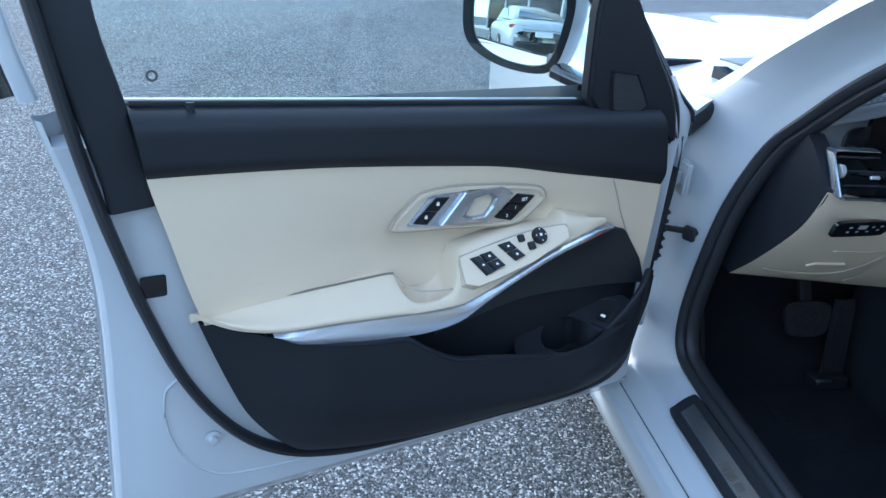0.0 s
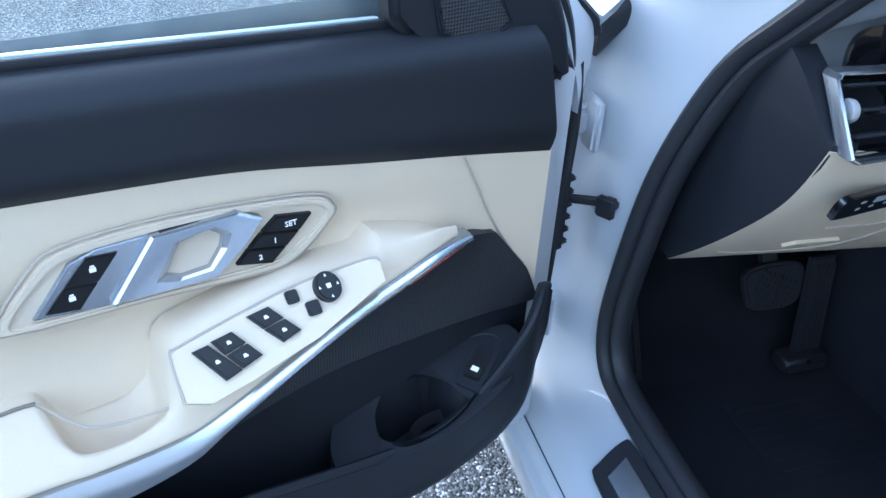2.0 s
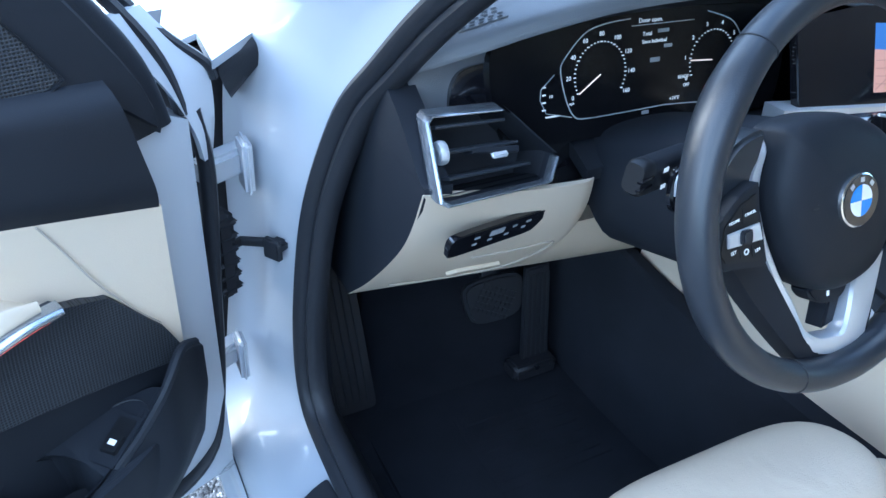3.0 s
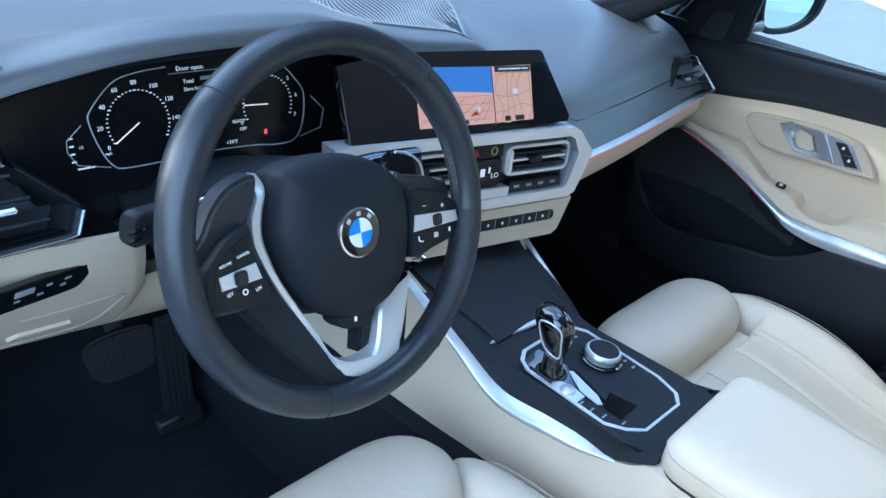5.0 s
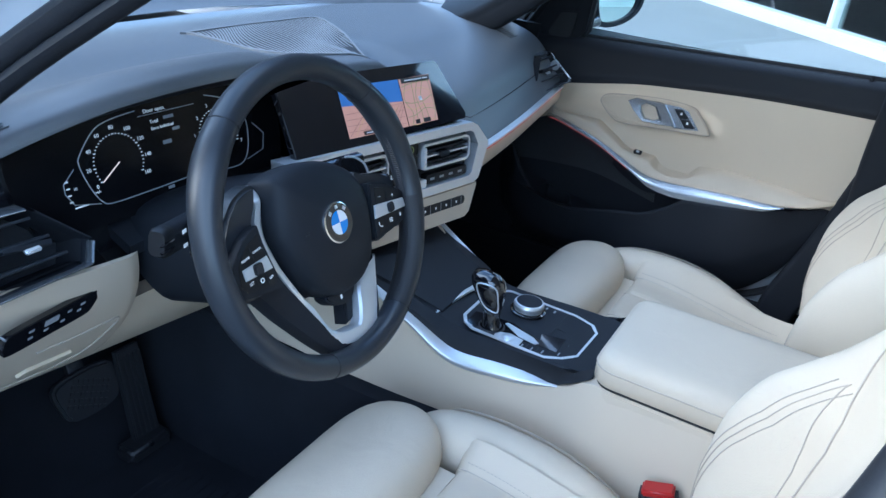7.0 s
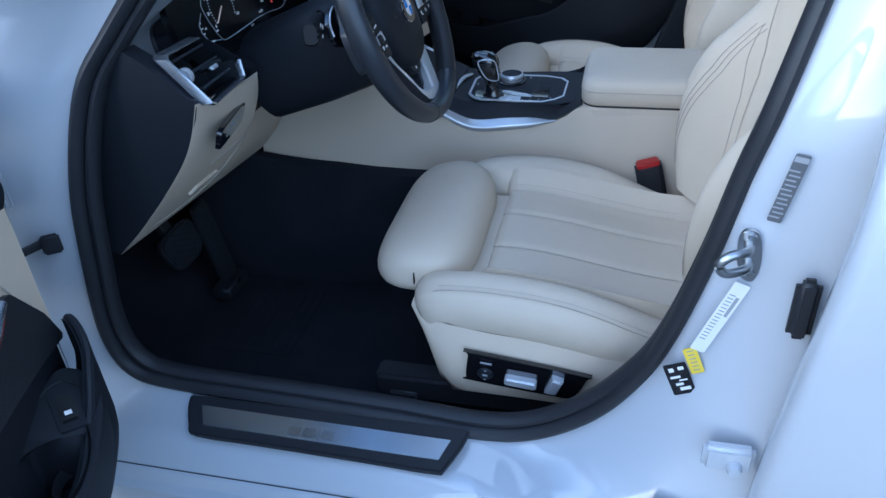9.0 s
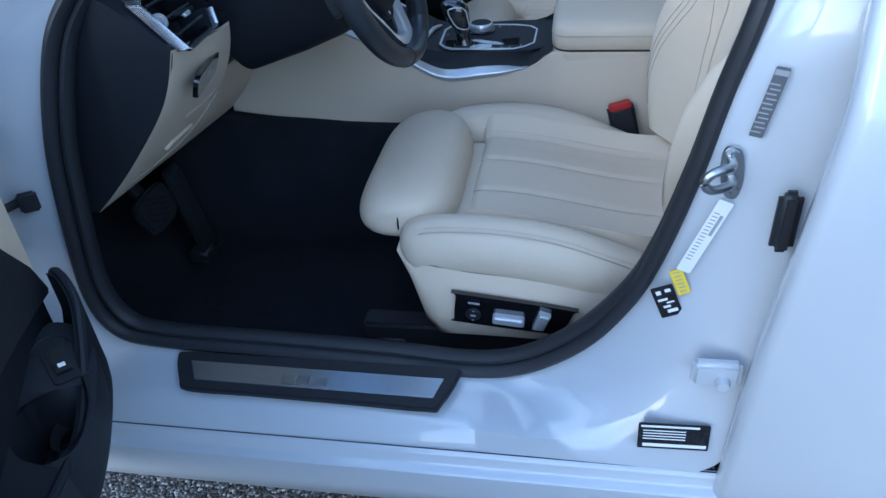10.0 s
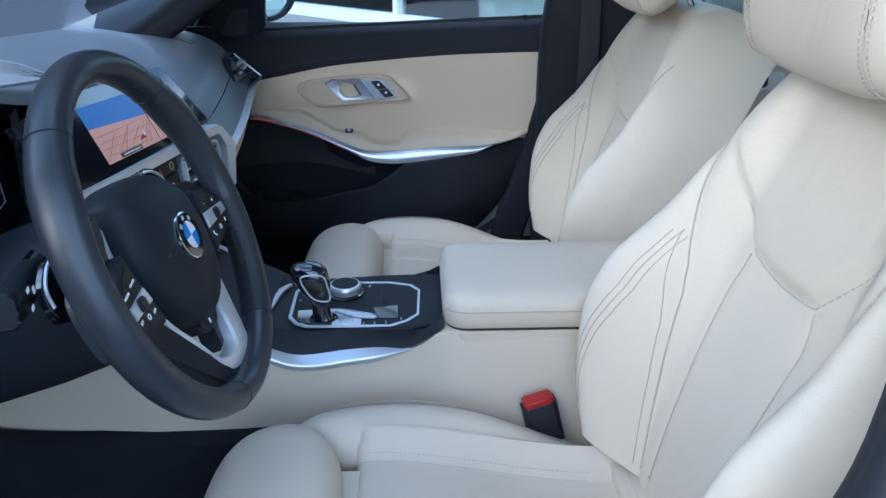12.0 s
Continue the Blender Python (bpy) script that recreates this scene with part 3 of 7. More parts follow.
def pad(m):
    def fn(u, s):
        a, b = cream_top(u), belt(u)
        v = a + (b - a) * min(1, s * 1.08)
        n = .014 * math.sin(min(1, s / .25) * 1.57) - .006 * s - .045 * max(0, (s - .72) / .28) ** 2.2
        return m(skew(u, v) if u > .3 else u + .028 * s * max(0, 1 - u / .12), v, n)
    return surf(fn, -.0, .835, 40, 14, m(0, 0, -.02) - m(0, 0, 0))


def cream(m):
    def fn(u, s):
        a, b = cream_low(u), cream_top(u) + .002
        v = a + (b - a) * s
        hollow = -.020 * bump_at(u, .40, .22) * bump_at(s, .30, .35)
        n = hollow + .006 * (1 - s) * step(.5, .7, u)
        return m(skew(u, v), v, n)
    return surf(fn, -.002, .835, 60, 18, m(0, 0, -.02) - m(0, 0, 0))


def arm_point(m, u, s, back=arm_back):
    n0 = arm_n(u)
    top = silver_v(u) + .004
    pull = bump_at(u, .47, .045)
    pts = [(-.018, back(u) - .004), (n0 * .35, back(u) - .002 - .045 * pull), (n0 * .75, (back(u) * .35 + top * .65) + .012 - .01 * pull), (n0 - .002, top + .004), (n0 - .006, silver_v(u) + .002)]
    if back is arm_back and u > .49:
        w = step(.492, .510, u)
        flat_pts = [(-.018, back(u) + .001), (.001, back(u)), (n0 * .45, back(u) * .58 + (top + .004) * .42), (n0 - .004, top + .007), (n0 - .006, silver_v(u) + .002)]
        pts = [tuple(np.array(a) * (1 - w) + np.array(b) * w) for a, b in zip(pts, flat_pts)]
    c = cr(pts, 6)
    q = c[min(len(c) - 1, int(round(s * (len(c) - 1))))]
    return m(u, q[1], q[0])


def silver(m):
    def fn(u, s):
        h = silver_h(u)
        return m(u, silver_v(u) + .004 - s * (h + .004) * max(.12, step(.712, .67, u)), arm_n(u) + .001 + .006 * math.sin(1.57 * min(1, s * 1.4)))
    return surf(fn, .115, .705, 50, 6, m(0, 0, -.012) - m(0, 0, 0))


def grille(m):
    top = bent([(-.004, .585), (.017, .634), (.068, .700), (.078, .702), (.115, .716)])
    low = curve([(-.01, .580), (.06, .590), (.125, .596), (.2, .600), (.265, .600), (.334, .588), (.45, .560)])

    def fn(u, s):
        b = top(u) if u < .115 else silver_v(u) - silver_h(u) + .004
        a = low(u)
        v = a + (b - a) * s
        return m(u, v, .004 + (arm_n(u) * .75 - .004) * s ** 3)
    bm = surf(fn, -.003, .43, 60, 10, m(0, 0, -.012) - m(0, 0, 0))
    o, e, f = m(0, 0, 0), m(1, 0, 0) - m(0, 0, 0), m(0, 1, 0) - m(0, 0, 0)
    return planar_uv(bm, lambda c: ((c - o).dot(e), (c - o).dot(f)))


def low_shell(m):
    def fn(u, s):
        a, b = low_bottom(u), low_rim(u)
        v = a + (b - a) * s
        n = .058 * min(1, (s / .45)) ** .6 * step(.80, .60, u) * (.25 + .75 * step(-.02, .06, u)) + .004
        return m(u, v, n)
    bm = surf(fn, -.014, .79, 90, 14, m(0, 0, -.014) - m(0, 0, 0))
    return bm


def pocket_back(m):
    def fn(u, s):
        a, b = max(.42, low_bottom(max(u, 0)) + .03), silver_v(max(u, .12)) - .006 if u > .12 else .59
        return m(u, a + (b - a) * s, -.006 + (arm_n(u) - .004) * s ** 6 * step(.1, .4, u))
    return surf(fn, .0, .71, 40, 10, m(0, 0, -.01) - m(0, 0, 0))


def button(m_s, a, b, w, h, thick=.003, bevel=.0012, r=.003):
    return prism(rounded(w, h, min(r, w / 2.2, h / 2.2), 3, a, b), 0, thick, m_s, bevel)


def front_door(m, driver):
    d = thing("front_door", "wide open white front door with ivory and black trim" if driver else "closed front passenger door with ivory and black trim", "car door", "front doors")
    vec = lambda u, v, n: m(u, v, n) - m(0, 0, 0)  # noqa: E731
    part("top_pad", pad(m), BLACK, d, "black soft-touch upper door pad")
    part("cream_panel", cream(m), CREAM, d, "ivory leather door panel")
    part("panel_seam", tube([m(*q, .0012) for q in cr([(.112, .796), (.096, .765), (.076, .722), (.045, .672), (.02, .64)], 5)], .0011, 6), SEAMC, d)
    back = arm_back if driver else arm_back_far
    arm = grid([[arm_point(m, u, s, back) for s in np.linspace(0, 1, 25)] for u in np.linspace(.132, .80, 170)])
    part("armrest", arm, CREAM, d, "ivory leather armrest with pull pocket", 60)
    if driver:
        # shade round the pad and its pull pocket, drawn as dark tubes
        part("pad_crease_shade", tube([m(u, back(u) + .0012, .0012) for u in np.linspace(.509, .795, 40)], .0016, 6), CREASE_SHADE, d)
        part("pocket_crease_shade", tube([V(q) for q in cr([m(*q) for q in ((.509, .6885, .002), (.500, .679, .008), (.491, .671, .016), (.478, .6665, .026), (.450, .6635, .031), (.418, .664, .034))], 6)], .0012, 6), SEAMC, d)
    else:
        part("seam", tube([arm_point(m, u, .04, back) + vec(0, .001, .003) for u in np.linspace(.56, .77, 16)], .0009, 6), SEAMC, d)
    part("trim_strip", silver(m), BRUSHED, d, "brushed silver trim strip")
    part("light_strip", tube([m(u, silver_v(u) - silver_h(u) + .000, arm_n(u) + .006) for u in np.linspace(.13, .20 if driver else .36, 24)], .0010, 6), REDGLOW, d, "thin red ambient light")
    part("speaker_cover", grille(m), GRILLE, d, "black perforated speaker cover")
    part("lower_panel", low_shell(m), BLACK, d, "black plastic lower door panel")
    part("pocket_liner", pocket_back(m), BLACK, d)
    # sloping tray with a cup well at the front of the pocket
    deck = plane_map(m(.17, .528, .03), vec(-1, .231, 0) if driver else vec(1, -.231, 0), vec(0, .14, -1))
    side = 1 if driver else -1
    tray_o = cr([(-.115, .004), (-.103, .028), (-.088, .043), (-.068, .054), (-.031, .054), (.057, .046), (.112, .037), (.139, .025), (.133, -.007), (.095, -.035), (.032, -.046), (-.019, -.046), (-.073, -.036), (-.113, -.019)], 3, True)
    well = cr([(-.058, .007), (-.048, .025), (-.024, .039), (.008, .039), (.026, .022), (.036, -.008), (.040, -.030), (.025, -.038), (-.008, -.041), (-.039, -.037), (-.056, -.027), (-.061, -.012), (-.061, -.004), (-.060, .001)], 3, True)
    rows = []
    for (a, b), (w, e) in zip(tray_o, well):
        down = vec(0, -.085, -.012)
        rim, hollow = deck(side * a, b, 0), deck(side * w, e, -.002)
        rows.append([rim + vec(0, -.06, -.004), deck(side * a, b, -.006), deck(side * (a * .97 + w * .03), b * .97 + e * .03, 0), deck(side * (a * .06 + w * .94), b * .06 + e * .94, 0), hollow, hollow + down, deck(side * (w * .1 - .004), e * .1 - .02, -.002) + down])
    part("cup_tray", grid(rows, closed_u=True), BLACK, d, "black moulded tray with a cup well", 50)
    part("cup_ring", lathe([(.022, .470), (.031, .486), (.034, .480), (.034, .462)], lambda a, b, c: m(.155 + a, c, .030 + b * .55), 26), RUBBER, d, "rubber cup ring")
    part("pocket_rim", tube([m(u, low_rim(u) + .001, .056 * step(.80, .60, u) * (.25 + .75 * step(-.02, .06, u))) for u in np.linspace(-.006, .70, 90)], .0055, 8), BLACK, d)
    if driver:
        wm = lambda a, b, c: deck(.071 + .0135 * a + .0525 * b, -.0005 - .029 * a + .028 * b, c)  # noqa: E731
        part("boot_switch_frame", prism(rounded(1, 1, .12), -.001, .0024, wm, .0008), BLACK, d, "black switch surround")
        part("switch_well", prism(rounded(.66, .70, .06, cy=.06), .0024, .0028, wm), SWITCH, d)
        part("boot_switch", prism(rounded(.58, .36, .05, cy=-.10), .0028, .0058, wm, .0012), SWITCH, d, "black boot release switch")
        part("boot_symbol", bars([(0, -.10, .26, .10)], lambda a, b, c: wm(a, b, c + .0058)), WHITE, d)
        part("deck_groove", tube([deck(side * a, b, .0008) for a, b in cr([(-.012, .0478), (.05, .043), (.092, .036), (.110, .026), (.114, .010), (.100, -.012), (.060, -.033)], 5)], .0009, 5), RUBBER, d)
    # release handle
    out = cr([(.514, .765), (.486, .798), (.461, .813), (.385, .815), (.276, .802), (.252, .787), (.257, .773), (.287, .748), (.318, .742), (.41, .750), (.50, .756)], 4, True)
    hc = np.mean(out, 0)
    ins = [(hc[0] + (u - hc[0]) * .935, hc[1] + (v - hc[1]) * .80) for u, v in out]
    part("handle_surround", band(out, ins, -.004, .0050, m, .0018), CREAM_PLASTIC, d, "ivory handle surround")
    part("surround_floor", prism([(hc[0] + (u - hc[0]) * .94, hc[1] + (v - hc[1]) * .82) for u, v in out], -.012, .0012, m), CREAM_PLASTIC, d)
    part("surround_groove", tube([m(hc[0] + (u - hc[0]) * 1.02, hc[1] + (v - hc[1]) * 1.06, .0010) for u, v in out], .0012, 5, True, up=vec(0, 0, 1)), SEAMC, d)
    part("handle_bezel", prism([(.492, .764), (.460, .802), (.440, .808), (.402, .808), (.438, .757)], 0, .0052, m, .001), BRUSHED, d, "silver handle bezel")
    part("finger_recess", prism(cr([(.402, .764), (.376, .800), (.352, .797), (.345, .778), (.366, .757), (.388, .753)], 4, True), .0, .0022, m), CREAM_PLASTIC, d, "ivory finger recess")
    lo = [(.403, .809), (.336, .809), (.317, .798), (.332, .780), (.360, .757), (.401, .759), (.440, .761)]
    li = [(.384, .796), (.361, .801), (.350, .792), (.353, .781), (.364, .766), (.386, .765), (.398, .771)]
    rows = [[m(*p, .002), m(*p, .0095), m(p[0] * .92 + q[0] * .08, p[1] * .92 + q[1] * .08, .0115), m(p[0] * .2 + q[0] * .8, p[1] * .2 + q[1] * .8, .0105), m(*q, .008), m(*q, .001)] for p, q in zip(lo, li)]
    part("release_lever", grid(rows, closed_u=True), BRUSHED, d, "faceted silver door release lever", 20)
    part("lever_line", sweep([m(.437, .757, .0065), m(.402, .809, .0085)], flat(.0022, .0022, .0008), up=vec(0, 0, 1)), CHROME, d, "bright dividing edge")
    part("lever_slot", sweep([m(.396, .8085, .006), m(.335, .8065, .006)], flat(.003, .003, .001), up=vec(0, 0, 1)), RUBBER, d)
    part("unlock_button", prism([(.466, .7855), (.448, .804), (.427, .802), (.444, .7825)], .005, .0072, m, .0008), SWITCH, d, "black unlock button")
    part("lock_button", prism([(.483, .767), (.467, .7845), (.445, .7815), (.461, .763)], .005, .0072, m, .0008), SWITCH, d, "black lock button")
    for bu, bv in ((.446, .794), (.464, .775)):
        sm = plane_map(m(bu, bv, .0074), vec(-1, 0, 0) if driver else vec(1, 0, 0), vec(0, 1, 0))
        part("lock_symbol", bars([(0, 0, .0045, .0035), (0, .003, .003, .0012)], sm), WHITE, d)
    if driver:
        for q in ([(.318, .7815), (.304, .793), (.273, .787), (.285, .7745)], [(.330, .770), (.319, .7805), (.286, .7735), (.298, .7625)], [(.342, .758), (.331, .769), (.299, .7615), (.312, .750)]):
            part("memory_button", prism(q, .0, .0062, m, .0008), SWITCH, d, "black seat memory button")
        for i, (txt, u, v) in enumerate((("SET", .293, .784), ("1", .308, .772), ("2", .322, .760))):
            writing("print", txt, .007, plane_map(m(u, v, .0073), vec(-1, 0, 0), vec(0, 1, 0)), WHITE, d)
        # window and mirror switches on a sloping plate in the armrest
        def SW(u, v, c):
            v0 = .697 + .30 * (.40 - u)
            q = .625 * (v - v0)
            return m(u, v0 + q + .7 * c, .039 - q + .7 * c)
        plate = [(.412, .716), (.402, .722), (.344, .736), (.296, .745), (.238, .748), (.230, .742), (.232, .722), (.300, .690), (.360, .672), (.395, .664), (.414, .672)]
        part("switch_plate", prism(plate, -.03, .0006, SW, .0005), CREAM, d, "ivory switch plate")
        # darker tube paints the shade along the switch plate's border
        part("plate_crease_shade", tube([SW(a, b, .0008) for a, b in cr(plate[-1:] + plate[:6], 4)], .0011, 6), SEAMC, d)
        quads = [[(.397, .713), (.384, .715), (.366, .684), (.380, .679)], [(.381, .717), (.364, .720), (.3565, .7065), (.374, .7015)], [(.3735, .7005), (.356, .7055), (.348, .691), (.365, .685)],
                 [(.349, .729), (.331, .732), (.3225, .7175), (.340, .7135)], [(.3395, .7125), (.322, .7165), (.313, .702), (.329, .696)]]
        for q in quads:
            part("window_switch", prism(q, .001, .0065, SW, .0016), SWITCH, d, "black window switch")
            uu, vv = np.mean(q, 0)
            part("window_symbol", [prism([(uu - .0017, vv - .0015), (uu + .0017, vv - .0019), (uu + .0017, vv + .0015), (uu - .0002, vv + .0019), (uu - .0017, vv)], .0066, .0070, SW)], WHITE, d)
        for (uu, vv), w in (((.310, .734), .0050), ((.297, .718), .0055)):
            part("mirror_button", prism(rounded(w * 2, w * 2.6, .002, 2, uu, vv), .001, .005, SW, .001), SWITCH, d, "small black mirror button")
        part("mirror_knob", prism([(.281 + .0108 * math.cos(t_), .733 + .0150 * math.sin(t_)) for t_ in np.linspace(0, 6.283, 28, endpoint=False)], .001, .009, SW, .002), SWITCH, d, "round black mirror adjuster")
        part("mirror_symbol", [prism([(.2795, .731), (.2825, .731), (.283, .7355), (.279, .7355)], .0091, .0095, SW)], WHITE, d)
        for da, db in ((.0075, 0), (-.0075, 0), (0, .0105), (0, -.0105)):
            part("mirror_arrow", [prism([(.281 + da - .001, .733 + db - .001), (.281 + da + .001, .733 + db - .001), (.281 + da, .733 + db + .002)], .0085, .0093, SW)], WHITE, d)
    else:
        part("window_switch", prism(rounded(.020, .011, .003, 3, .372, .012), -.002, .0035, lambda a, b, c: m(a, .680 + .6 * b + .7 * c, .040 - .8 * b + .5 * c), .0012), GLOSS, d, "small black window switch")
        part("switch_cap", prism(rounded(.008, .006, .002, 3, .372, .012), .0035, .0045, lambda a, b, c: m(a, .680 + .6 * b + .7 * c, .040 - .8 * b + .5 * c), .0004), SATIN, d, "silver switch cap")
    # locking pin
    part("pin_base", prism(rounded(.034, .030, .007, cx=.775, cy=.925), -.014, .001, lambda a, b, c: m(a, b + .3 * c, -.011 + c), .0015), BLACK, d)
    part("lock_pin", tube([m(.775, .926, -.016), m(.775, .953, -.020)], .005, 10, up=vec(1, 0, 0)), BLACK, d, "black locking pin")
    # mirror corner with tweeter
    sail = [(-.022, .84), (-.014, .895), (.050, .995), (.13, 1.10), (.185, 1.10), (.182, .950), (.176, .925), (.155, .905), (.118, .889), (.077, .885), (.03, .88)]
    part("mirror_corner", prism(cr(sail, 3, True), -.034, -.012, m, .010, 3), BLACK, d, "black mirror corner trim")
    tw = [(.060, .915), (.076, .940), (.094, .966), (.142, .971), (.138, .94), (.132, .915), (.11, .903), (.083, .901)]
    tc_ = np.mean(tw, 0)
    part("tweeter_rim", band([tuple(tc_ + (np.array(q) - tc_) * 1.13) for q in tw], tw, -.014, -.0085, m, .002), BLACK, d, "raised rim round the tweeter")
    twb = prism(tw, -.014, -.0095, m, .001)
    o, e1, f1 = m(0, 0, 0), vec(1, 0, 0), vec(0, 1, 0)
    part("tweeter_cover", planar_uv(twb, lambda c: ((c - o).dot(e1), (c - o).dot(f1))), GRILLE, d, "perforated tweeter cover")
    # shell: inner steel, outer skin, rear edge
    edge = curve([(.22, .915), (.30, .914), (.352, .911), (.519, .901), (.631, .895), (.733, .896), (.836, .910), (.931, .932), (1.05, .950)])

    def shell(v, s):
        u1 = edge(v)
        w = -.062 + (u1 + .062) * s
        v -= .065 * max(0, (.05 - w) / .115) * max(0, (v - .325) / .575)
        return m(w, v, -.026 - .02 * step(.93, 1, s) - .012 * step(.04, 0, s))
    part("inner_steel", grid([[shell(v, s) for s in (0, .03, .07, .2, .4, .6, .8, .86, .9, .94, .97, 1)] for v in np.linspace(.325, .90, 30)], vec(0, 0, -.05)), PAINT, d, "white painted door inner", 60)

    def skin(v, s):
        bow = -.085 - (side_x(v) - .86) * .9
        return m(-.080 + (edge(v) + .09) * s, v, bow * (1 if s < .985 else .8))
    part("outer_skin", grid([[skin(v, s) for s in (0, .1, .3, .5, .7, .9, .97, .985, 1)] for v in np.linspace(.24, .93, 30)]), PAINT, d, "white door skin", 60)
    part("edge_fold", grid([[m(edge(v) + w, v, n) for w, n in ((0, -.05), (.006, -.055), (.008, -.075), (.006, -.10))] for v in np.linspace(.25, .93, 30)]), PAINT, d, "rolled white door edge", 60)
    part("bottom_fold", grid([[m(u, z, n) for z, n in ((.325, -.03), (.30, -.045), (.27, -.085), (.24, -.10))] for u in np.linspace(-.06, .875, 20)]), PAINT, d, "", 60)
    # rubber seal round the door
    sp = [(.930, 1.10, -.030), (.915, 1.00, -.026), (.902, .91, -.022), (.886, .825, -.018), (.871, .76, -.018), (.854, .69, -.018), (.815, .57, -.018), (.762, .473, -.018), (.70, .408, -.018), (.62, .370, -.018), (.5, .350, -.02), (.3, .345, -.02), (.08, .343, -.022), (-.02, .37, -.03), (-.06, .45, -.05), (-.078, .62, -.058), (-.088, .76, -.060), (-.078, .84, -.058)]
    part("door_seal", sweep([m(*q) for q in cr(sp, 5)], ellipse(.008, .013, 10), up=vec(0, 0, 1)), RUBBER, d, "black rubber seal along the door")
    part("pressing", tube([m(*q, -.0262) for q in cr([(.812, .565), (.832, .551), (.839, .538), (.842, .50), (.833, .445), (.805, .397), (.765, .367), (.694, .357), (.60, .352)], 5)], .0022, 6), PAINT, d, "pressed ridge in the door steel")
    part("frame_foot", grid([[m(a * (1 - k) + w * k, b * (1 - k) + e * k, -.040 - .018 * k) for k in (0, .3, .7, 1)] for (a, b), (w, e) in zip(cr([(.002, .946), (-.017, .912), (-.048, .866), (-.069, .819), (-.076, .784)], 4), cr([(-.040, .950), (-.075, .905), (-.100, .880), (-.104, .83), (-.096, .778)], 4))], vec(0, 0, -.01)), PAINT, d, "white painted foot of the window frame", 60)
    part("outer_weatherstrip", sweep([m(*q) for q in cr([(.08, 1.085, -.085), (-.01, .975, -.07), (-.06, .918, -.065), (-.098, .884, -.062), (-.107, .865, -.062)], 5)], ellipse(.006, .010, 8), up=vec(0, 0, 1)), RUBBER, d, "black outer weatherstrip")
    # window frame, glass
    fr = [(.851, .828, -.022), (.856, .87, -.025), (.872, .95, -.032), (.893, 1.07, -.052), (.885, 1.25, -.11), (.85, 1.37, -.17), (.7, 1.40, -.19), (.5, 1.36, -.18), (.32, 1.24, -.13), (.15, 1.10, -.075), (.045, .965, -.045), (.004, .90, -.038), (-.012, .84, -.036)]
    part("window_frame", sweep([m(*q) for q in cr(fr, 5)], rounded(.055, .03, .008), up=vec(0, 0, 1)), BLACK, d, "black window frame")
    rear_fr = [q for q in fr if (q[0] > .45 or q[1] > 1.3) and q[1] > .9]
    fo = [(u + (.068 if u > .8 else 0), v, n - .035) for u, v, n in rear_fr]
    part("frame_edge", sweep([m(*q) for q in cr(fo, 5)], rounded(.022, .03, .006), up=vec(0, 0, 1)), PAINT, d, "white outer window frame")
    part("frame_trim", sweep([m(u + (.02 if u > .8 else 0), v, n - .02) for u, v, n in cr(fo, 5)], rounded(.02, .02, .006), up=vec(0, 0, 1)), GLOSS, d, "gloss black window surround")
    fs = [(u - .050, v, n - .014) for u, v, n in fr if v < 1.2 and u < .4]
    part("frame_seal", sweep([m(*q) for q in cr(fs, 5)], ellipse(.007, .010, 8), up=vec(0, 0, 1)), RUBBER, d)
    glass = grid([[m(.10 + .775 * s, belt(.5) - .03 + .42 * t, -.05 - .11 * t ** 1.5) for s in np.linspace(0, 1, 8)] for t in np.linspace(0, 1, 8)])
    part("pane", glass, GLASS, d, "tinted window pane").visible_shadow = False
    part("belt_seal", sweep([m(u, belt(u) + .003, -.040) for u in np.linspace(.12, .84, 10)], flat(.006, .008), up=(0, 0, 1)), RUBBER, d)
    part("belt_strip", sweep([m(u, belt(u) + .001, -.058) for u in np.linspace(.17, .88, 10)], flat(.008, .007), up=(0, 0, 1)), PAINT, d, "pale outer waistline strip")
    if driver:
        gm_ = plane_map(m(.81, .978, -.0495), vec(-1, 0, 0), vec(0, 1, -.12))
        part("glass_mark", band(ellipse(.007, .007, 20), ellipse(.004, .004, 20), 0, .0006, gm_), GLOSS, d, "small etched round mark")
        part("glass_print", bars([(0, -.013, .045, .0014), (0, -.017, .06, .0014), (0, -.021, .05, .0014)], gm_), GREYPRINT, d)
    # outside mirror
    mo = m(.165, .992, -.235)
    aim = (V((-1.523, -1.067, 1.233)) if driver else V((-.95, -.78, 1.23))) - mo
    back = (aim.normalized() + ((V((-3.3, -6.6, .75)) - mo) if driver else V((.35, -.93, -.02))).normalized()).normalized()
    across = V((0, 0, 1)).cross(back)
    mm = plane_map(mo, across, back.cross(across))
    sgn = 1 if driver else -1
    go = cr([(.72 * a - .004 * sgn, .92 * b) for a, b in [(-.105 * sgn, .07), (.0, .082), (.085 * sgn, .075), (.105 * sgn, .04), (.09 * sgn, -.035), (.06 * sgn, -.065), (-.03 * sgn, -.06), (-.10 * sgn, -.03), (-.118 * sgn, .02)]], 5, True)
    big = [(a * 1.20, b * 1.20) for a, b in go]
    part("mirror_glass", grid([[mm(a * k, b * k, -.003 - .42 * ((a * k) ** 2 + (b * k) ** 2)) for a, b in go] for k in (1, .85, .7, .55, .4, .25, .1, .01)], closed_v=True), MIRROR, d, "slightly convex mirror glass", 80)
    part("mirror_rim", band(big, go, -.03, .004, mm, .003), BLACK, d, "gloss black mirror rim")
    shell_rows = [[mm(a * k + w * sgn, b * k, c) for a, b in big] for k, c, w in ((1.0, -.02, 0), (1.03, -.045, .02), (.98, -.08, .032), (.78, -.11, .036), (.4, -.125, .036), (.02, -.13, .036))]
